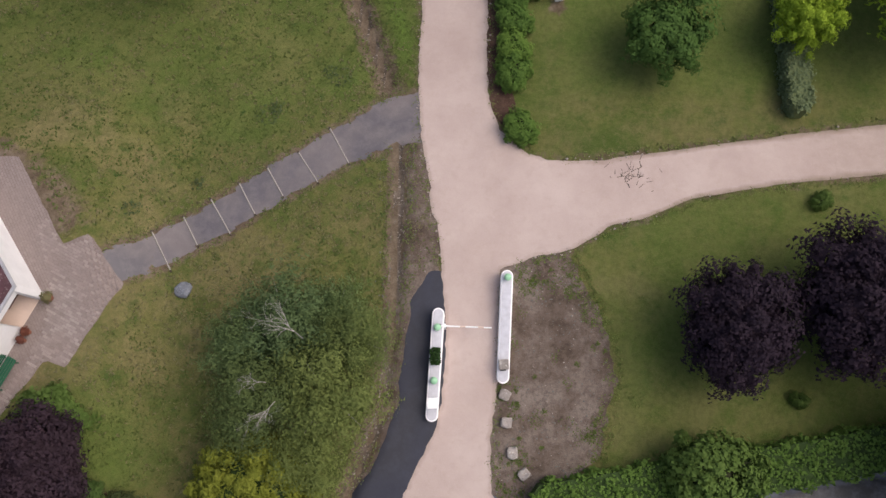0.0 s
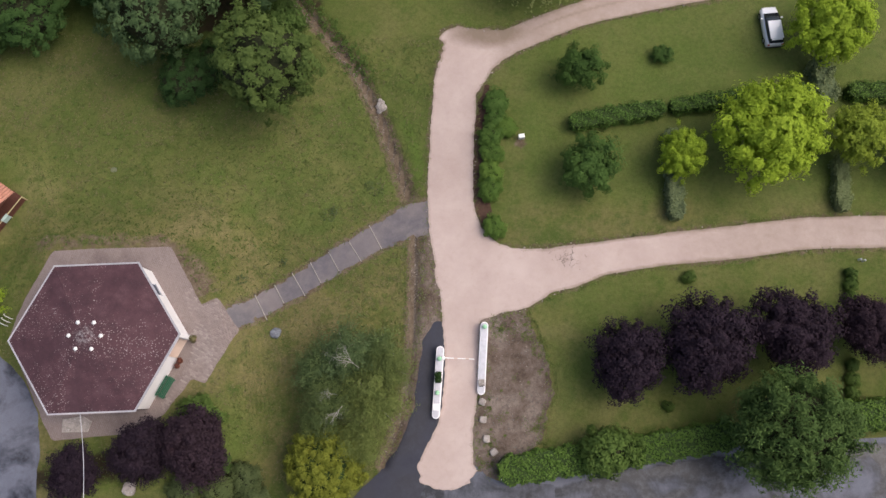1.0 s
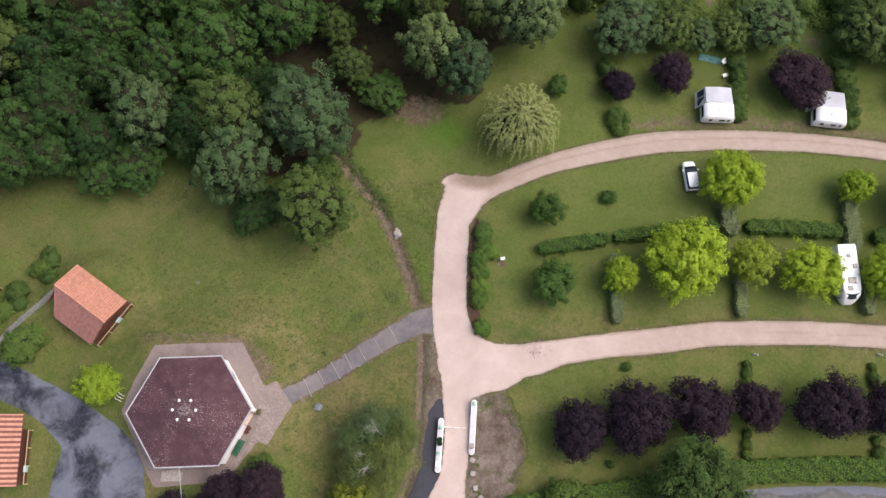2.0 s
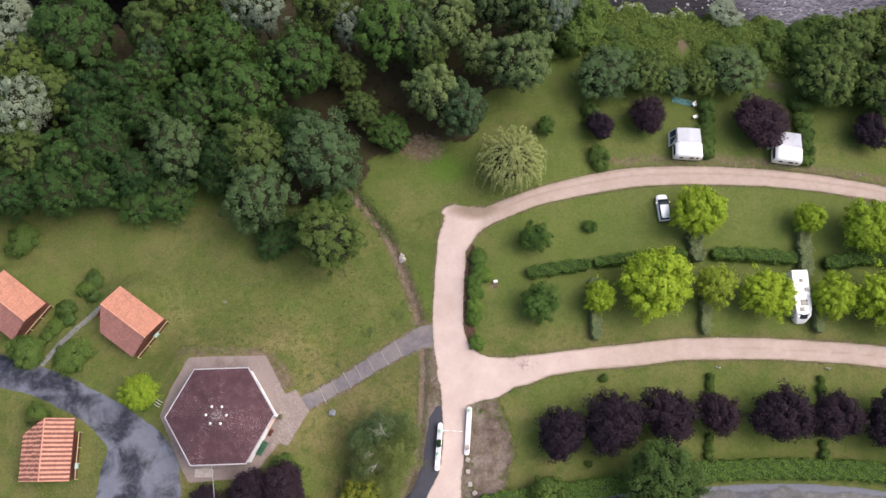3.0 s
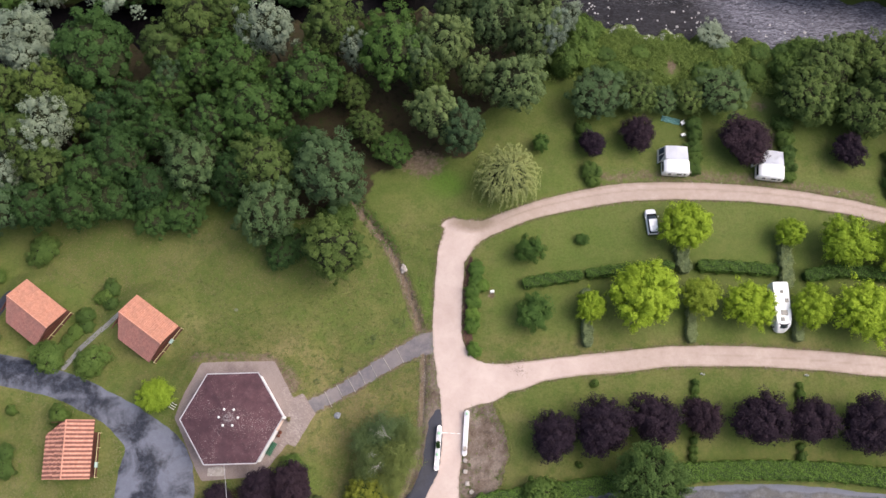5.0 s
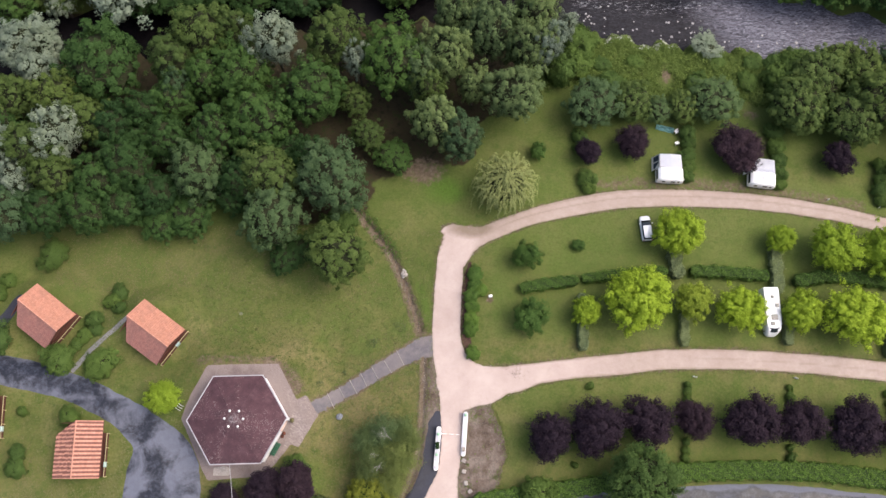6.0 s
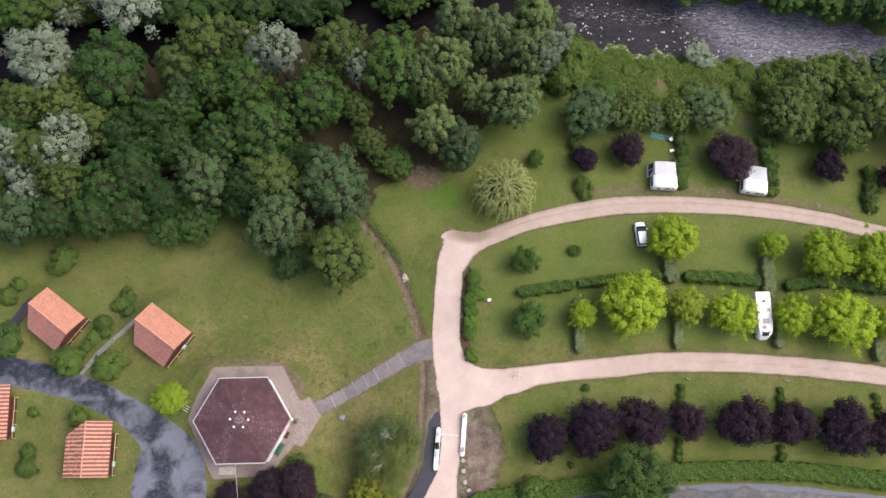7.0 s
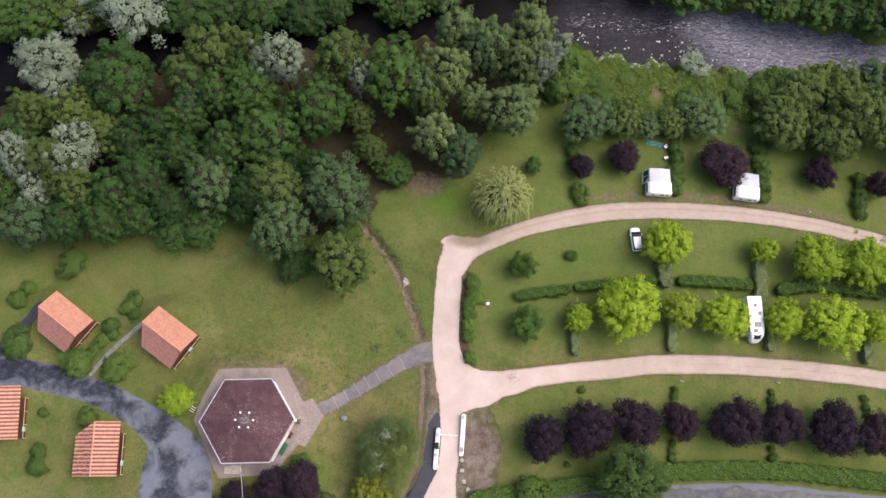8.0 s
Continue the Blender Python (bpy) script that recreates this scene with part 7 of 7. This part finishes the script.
        if prev is not None:
            rod(b, prev, p, 0.025, 0.025, 5)
        prev = p
    part("cable", b, WHITE_TRIM, root)
    b = bmesh.new()
    slab(b, [(-1.3, -0.6), (0.9, -0.75), (1.25, 0.1), (0.5, 0.62), (-1.2, 0.5)], -0.1, 0.07)
    bmesh.ops.bevel(b, geom=b.edges[:], offset=0.025, segments=1, affect="EDGES")
    ob = new("concrete_pad", mesh_of("concrete_pad", b, STONE))
    ob.matrix_basis = pose(-31.2, -1.3, gz(-31.2, -1.3) + 0.06, 0, 0, 5)
    tagged(ob, "pale rough concrete pad at the pavilion's corner", "slab")
    boulder(-26.0, -6.4, 0.6, STONE, "pale garden boulder among shrubs", 51, 0.6)
    # rocks in the river
    rng = random.Random(8)
    for k in range(90):
        x = rng.choice((rng.uniform(22, 66), rng.uniform(22, 44)))
        s = np.interp(x, *zip(*SOUTH_BANK))
        y = s + abs(rng.gauss(0, 1.0)) * 3.0 + 0.3
        r = rng.uniform(0.07, 0.19) * (1.5 if rng.random() < 0.12 else 1)
        b = boulder(x, y, r, RIVER_STONE, "pale river stone in the shallows", 60 + k, 0.5, "river stones")
        b.location.z = max(WATER_Z - 0.05, gz(x, y)) + r * 0.12


small_things()


def scatter():
    """Weeds and tufts along edges, fallen twigs on the gravel."""
    rng = np.random.default_rng(12)
    n = 90000
    x, y = rng.uniform(-24, 74, n), rng.uniform(-6, 48, n)
    d = road_field(x, y)
    d2 = to_line(x, y, FOOTPATH, FOOTPATH_W)
    d3 = to_outline(x, y, BARE)
    d4 = np.minimum(to_line(x, y, DITCH_NORTH), to_line(x, y, DITCH_SOUTH))
    keep = ((d > -0.06) & (d < 0.42)) | ((d2 > -0.02) & (d2 < 0.35) & (d > 0.1)) | ((np.abs(d3) < 0.5) & (d > 0.1)) | ((d4 > 0.35) & (d4 < 1.0) & (d > 0.1) & (d2 > 0.1))
    keep &= (to_outline(x, y, APRON) > 0.1) & (to_line(x, y, STRIP, STRIP_W) > 0.1) & (to_outline(x, y, MOUTH) > 0.1)
    x, y = x[keep], y[keep]
    x, y = np.repeat(x, 4) + rng.normal(size=4 * len(x)) * 0.10, np.repeat(y, 4) + rng.normal(size=4 * len(y)) * 0.10
    p = np.stack([x, y, land(x, y) + 0.06], 1)
    nr = rng.normal(size=p.shape) * 0.6 + np.array([0, 0, 0.8])
    me = foliage_mesh("edge_grass", leaves(rng, p, nr, 0.06, 2.2), LEAF_BIRCH)
    tagged(new("edge_grass", me), "rough olive grass tufts along path and drive edges", "grass", kind="stuff")
    rng = np.random.default_rng(31)
    n = 170
    cx, cy = rng.uniform(-40, 0, n), rng.uniform(-3, 34, n)
    ok = (to_outline(cx, cy, APRON) > 1.0) & (to_line(cx, cy, FOOTPATH, FOOTPATH_W) > 0.4) & (road_field(cx, cy) > 0.6) & (to_line(cx, cy, DITCH_SOUTH) > 0.6) & (to_line(cx, cy, STRIP, STRIP_W) > 0.8) & (to_outline(cx, cy, MOUTH) > 0.6)
    cx, cy = cx[ok], cy[ok]
    size = rng.uniform(0.12, 0.6, len(cx)) ** 1.2
    x = np.repeat(cx, 26) + rng.normal(size=26 * len(cx)) * np.repeat(size, 26)
    y = np.repeat(cy, 26) + rng.normal(size=26 * len(cx)) * np.repeat(size, 26)
    p = np.stack([x, y, land(x, y) + 0.06], 1)
    me = foliage_mesh("lawn_weeds", leaves(rng, p, rng.normal(size=p.shape) * 0.5 + np.array([0, 0, 1.0]), 0.06, 1.6), LEAF_SHRUB)
    tagged(new("lawn_weeds", me), "scattered broad-leaved weeds in the dry lawn", "weeds", kind="stuff")
    # low thistle rosettes beside the footpath
    pos, nrm = [], []
    for cx, cy, r in ((-11.3, 17.6, 0.75), (-10.7, 18.1, 0.5), (-6.8, 20.2, 0.8), (-7.5, 20.6, 0.5), (-18.4, 11.3, 0.5), (-15.0, 13.0, 0.42)):
        m = 48
        a, d = rng.uniform(0, math.tau, m), r * np.sqrt(rng.uniform(0, 1, m))
        x, y = cx + d * np.cos(a), cy + d * np.sin(a)
        out = np.stack([np.cos(a) * 0.5, np.sin(a) * 0.5, np.ones(m)], 1)
        p = np.stack([x, y, land(x, y) + 0.05 + 0.22 * (1 - (d / r) ** 2) * r / 0.5], 1)
        pos.append(p)
        nrm.append(out + rng.normal(size=p.shape) * 0.3)
    me = foliage_mesh("thistles", sprays(rng, np.concatenate(pos), np.concatenate(nrm), 0.075, 2.2), LEAF_THISTLE, sides=3)
    tagged(new("thistles", me), "low grey-green thistle rosettes in the rough lawn", "weeds", kind="stuff")
    # coarse tufts, straw-dry and green, in the unmown lawn west of the drive
    rng = np.random.default_rng(52)
    n = 20000
    cx, cy = rng.uniform(-60, -1, n), rng.uniform(-6, 36, n)
    ok = (to_outline(cx, cy, APRON) > 0.3) & (to_line(cx, cy, FOOTPATH, FOOTPATH_W) > 0.15) & (road_field(cx, cy) > 0.3) & (to_line(cx, cy, DITCH_SOUTH) > 0.5) & (to_line(cx, cy, DITCH_NORTH) > 0.5) & (to_line(cx, cy, STRIP, STRIP_W) > 0.4) & (to_line(cx, cy, DRIVE, DRIVE_W) > 0.3)
    for px, py, r0, r1, level in PADS[1:]:
        ok &= np.hypot(cx - px, cy - py) > 5.2
    cx, cy = cx[ok], cy[ok]
    straw = ragged(cx, cy, 1.0, 6.0) + rng.normal(size=len(cx)) * 0.9 > 0.15
    for name, pick, mat, label in (("straw_tufts", straw, LEAF_STRAW, "dry straw-coloured tufts in the rough lawn"), ("grass_tufts", ~straw, LEAF_TUFT, "coarse dark green grass tufts in the rough lawn")):
        k = 5
        m = int(pick.sum())
        wide = np.repeat(rng.uniform(0.04, 0.20, m), k)
        x = np.repeat(cx[pick], k) + rng.normal(size=m * k) * wide
        y = np.repeat(cy[pick], k) + rng.normal(size=m * k) * wide
        p = np.stack([x, y, land(x, y) + 0.04], 1)
        me = foliage_mesh(name, sprays(rng, p, rng.normal(size=p.shape) * 0.45 + np.array([0, 0, 1.0]), 0.075, 1.9), mat, sides=3)
        tagged(new(name, me), label, "grass", kind="stuff")
    # weeds hanging over the trench towards the wood
    rng = np.random.default_rng(90)
    n = 170
    along = 0.48 + 0.52 * rng.uniform(0, 1, n)
    cx = np.interp(along * 6, range(7), [p[0] for p in DITCH_NORTH]) + rng.choice([-0.75, 0.8, 1.1], n) + rng.normal(size=n) * 0.25
    cy = np.interp(along * 6, range(7), [p[1] for p in DITCH_NORTH]) + rng.choice([-0.3, 0.5], n) + rng.normal(size=n) * 0.25
    x, y = np.repeat(cx, 9) + rng.normal(size=9 * n) * 0.16, np.repeat(cy, 9) + rng.normal(size=9 * n) * 0.16
    p = np.stack([x, y, land(x, y) + rng.uniform(0.05, 0.35, 9 * n)], 1)
    me = foliage_mesh("trench_weeds", sprays(rng, p, rng.normal(size=p.shape) * 0.6 + np.array([0, 0, 1.0]), 0.11, 2.0), LEAF_SHRUB, sides=3)
    tagged(new("trench_weeds", me), "rank green weeds along the muddy trench", "weeds", kind="stuff")
    # rough brush and reeds on the river bank, with white blossom at the water
    rng = np.random.default_rng(66)
    n = 9000
    cx, cy = rng.uniform(14, 64, n), rng.uniform(58, 74, n)
    edge = np.interp(cx, *zip(*SOUTH_BANK)) + 0.7 * np.sin(cx * 0.9) + 0.4 * np.sin(cx * 2.3) - cy
    path = np.hypot(cx - 36.5, (cy - 64.5) / 1.6)
    ok = (edge > 0.2) & (cy > 60.5 + ragged(cx, cy, 0.8, 3.0)) & (path > 1.4 + ragged(cx, cy, 0.3, 1.0))
    cx, cy, edge = cx[ok], cy[ok], edge[ok]
    tall = 0.12 + 0.7 * rng.uniform(0, 1, len(cx)) ** 2 + 0.35 * np.sin(cx * 0.7) * np.sin(cy * 0.9)
    white = (edge < 1.8) & (cx > 27) & (cx < 40) & (ragged(cx, cy, 1.0, 1.5) > 0.2) & (rng.uniform(0, 1, len(cx)) < 0.4)
    for name, pick, mat, label, category in (("bank_brush", ~white, LEAF_BRUSH, "rough green brush and reeds along the river bank", "brush"), ("blossom", white, FLOWER_WHITE, "white flowering weeds at the water's edge", "flowers")):
        k = 12
        m = int(pick.sum())
        x = np.repeat(cx[pick], k) + rng.normal(size=m * k) * 0.28
        y = np.repeat(cy[pick], k) + rng.normal(size=m * k) * 0.28
        z = land(x, y) + np.abs(np.repeat(tall[pick], k)) * rng.uniform(0.2, 1.0, m * k)
        p = np.stack([x, y, z], 1)
        me = foliage_mesh(name, leaves(rng, p, rng.normal(size=p.shape) * 0.6 + np.array([0, 0, 0.9]), 0.15, 2.8), mat)
        tagged(new(name, me), label, category, kind="stuff")
    # stones, clods and weeds on the bare earth, the verge and along the drains
    rng = np.random.default_rng(44)
    n = 5000
    x, y = rng.uniform(-6, 10, n), rng.uniform(-6, 16, n)
    earth = to_outline(x, y, BARE)
    verge = np.abs(to_line(x, y, DITCH_SOUTH) - 0.55) - 0.6
    ok = ((earth < -0.1) | (verge < 0)) & (road_field(x, y) > 0.1) & (to_line(x, y, STRIP, STRIP_W) > 0.05)
    x, y = x[ok], y[ok]
    sv, sf = ball(1, 1.0)
    r = 0.018 + 0.045 * rng.uniform(0, 1, len(x)) ** 4
    pos = np.stack([x, y, land(x, y) + 0.045], 1)
    v = (sv[None] * np.array([1, 0.8, 0.6]) * rng.uniform(0.75, 1.25, (len(x), len(sv), 1)) * r[:, None, None] + pos[:, None]).reshape(-1, 3)
    f = (sf[None] + (np.arange(len(x)) * len(sv))[:, None, None]).reshape(-1, 3)
    me = bpy.data.meshes.new("pebbles")
    me.from_pydata(v, [], f)
    me.materials.append(PEBBLE)
    tagged(new("pebbles", me), "pale and dark stones strewn over the bare earth", "stones", kind="stuff")
    n = 26000
    x, y = rng.uniform(-3, 70, n), rng.uniform(-5, 44, n)
    d = road_field(x, y)
    ok = (d > -0.18) & (d < 0.22) & ((x < 12) | (rng.uniform(0, 1, n) < 0.3)) & (to_line(x, y, STRIP, STRIP_W) > 0.05)
    x, y = x[ok], y[ok]
    r = 0.025 + 0.075 * rng.uniform(0, 1, len(x)) ** 3
    pos = np.stack([x, y, land(x, y) + 0.06], 1)
    v = (sv[None] * np.array([1, 0.8, 0.6]) * rng.uniform(0.75, 1.25, (len(x), len(sv), 1)) * r[:, None, None] + pos[:, None]).reshape(-1, 3)
    f = (sf[None] + (np.arange(len(x)) * len(sv))[:, None, None]).reshape(-1, 3)
    me = bpy.data.meshes.new("edge_stones")
    me.from_pydata(v, [], f)
    me.materials.append(EDGE_STONE)
    tagged(new("edge_stones", me), "pale loose stones along the edges of the gravel drive", "stones", kind="stuff")
    n = 420
    cx, cy = rng.uniform(1, 10, n), rng.uniform(-6, 10, n)
    earth = to_outline(cx, cy, BARE) + ragged(cx, cy, 0.5, 1.2)
    ok = ((np.abs(earth) < 0.55) | ((earth < 0) & ((cy > 6.0) | (cx < 3.9) | (rng.uniform(0, 1, n) < 0.10)))) & (road_field(cx, cy) > 0.12)
    cx, cy = cx[ok], cy[ok]
    size = rng.uniform(0.06, 0.26, len(cx))
    x = np.repeat(cx, 24) + rng.normal(size=24 * len(cx)) * np.repeat(size, 24)
    y = np.repeat(cy, 24) + rng.normal(size=24 * len(cx)) * np.repeat(size, 24)
    p = np.stack([x, y, land(x, y) + 0.07], 1)
    me = foliage_mesh("earth_weeds", leaves(rng, p, rng.normal(size=p.shape) * 0.5 + np.array([0, 0, 1.0]), 0.065, 1.7), LEAF_TUFT)
    tagged(new("earth_weeds", me), "low green weeds creeping over the bare earth", "weeds", kind="stuff")
    rng = np.random.default_rng(3)
    b = bmesh.new()
    for k in range(46):
        cx, cy = 10.6 + rng.normal() * 0.55, 13.55 + rng.normal() * 0.42
        a = rng.choice([0.5, 1.2, 2.2]) + rng.normal() * 0.3
        l = rng.uniform(0.12, 0.45)
        z = gz(cx, cy) + 0.06
        rod(b, (cx, cy, z), (cx + l * math.cos(a), cy + l * math.sin(a), z + 0.015), 0.018, 0.008, 5)
    ob = new("twigs", mesh_of("twigs", b, BARK))
    tagged(ob, "scatter of broken brown twigs on the gravel", "twigs", kind="stuff")


scatter()


def pavers():
    """Concrete blocks in courses over the apron's wing by the porch."""
    ax, ay = Vector((math.cos(radians(-28)), math.sin(radians(-28)))), Vector((math.cos(radians(62)), math.sin(radians(62))))
    rng = random.Random(15)
    u, v = np.meshgrid(np.arange(-12, 12), np.arange(-60, 60))
    off = 0.5 * (v % 2)
    x = -20.6 + ((u + off) * 0.31) * ax.x + v * 0.16 * ay.x
    y = 5.8 + ((u + off) * 0.31) * ax.y + v * 0.16 * ay.y
    inside = (to_outline(x, y, APRON) < -0.14) & (np.hypot(x - PX, y - PY) > 7.0) & (x > -24.2)
    spots = sorted(zip(x[inside], y[inside]), key=lambda p: -p[0])
    bm = bmesh.new()
    box(bm, -0.148, 0.148, -0.073, 0.073, -0.05, 0.0)
    top = [e for e in bm.edges if all(w.co.z > -0.01 for w in e.verts)]
    bmesh.ops.bevel(bm, geom=top, offset=0.012, segments=1, affect="EDGES")
    verts = np.array([w.co[:] for w in bm.verts])
    faces = [[w.index for w in f.verts] for f in bm.faces]
    me = mesh_of("paver", bm, PAVER)
    rest_v, rest_f = [], []
    for k, (px, py) in enumerate(spots):
        m = pose(px, py, gz(px, py) + 0.072 + rng.uniform(0, 0.012), rng.uniform(-1, 1), rng.uniform(-1, 1), -28 + rng.uniform(-1.2, 1.2))
        if k < 300:
            ob = new("paver", me)
            ob.parent = apron
            ob.matrix_basis = m
        else:
            base = len(rest_v)
            rest_v += [m @ Vector(w) for w in verts]
            rest_f += [[base + i for i in f] for f in faces]
    if rest_f:
        joined = bpy.data.meshes.new("pavers")
        joined.from_pydata(rest_v, [], rest_f)
        joined.materials.append(PAVER)
        ob = new("pavers", joined)
        ob.parent = apron
        tagged(ob, kind="stuff")


pavers()
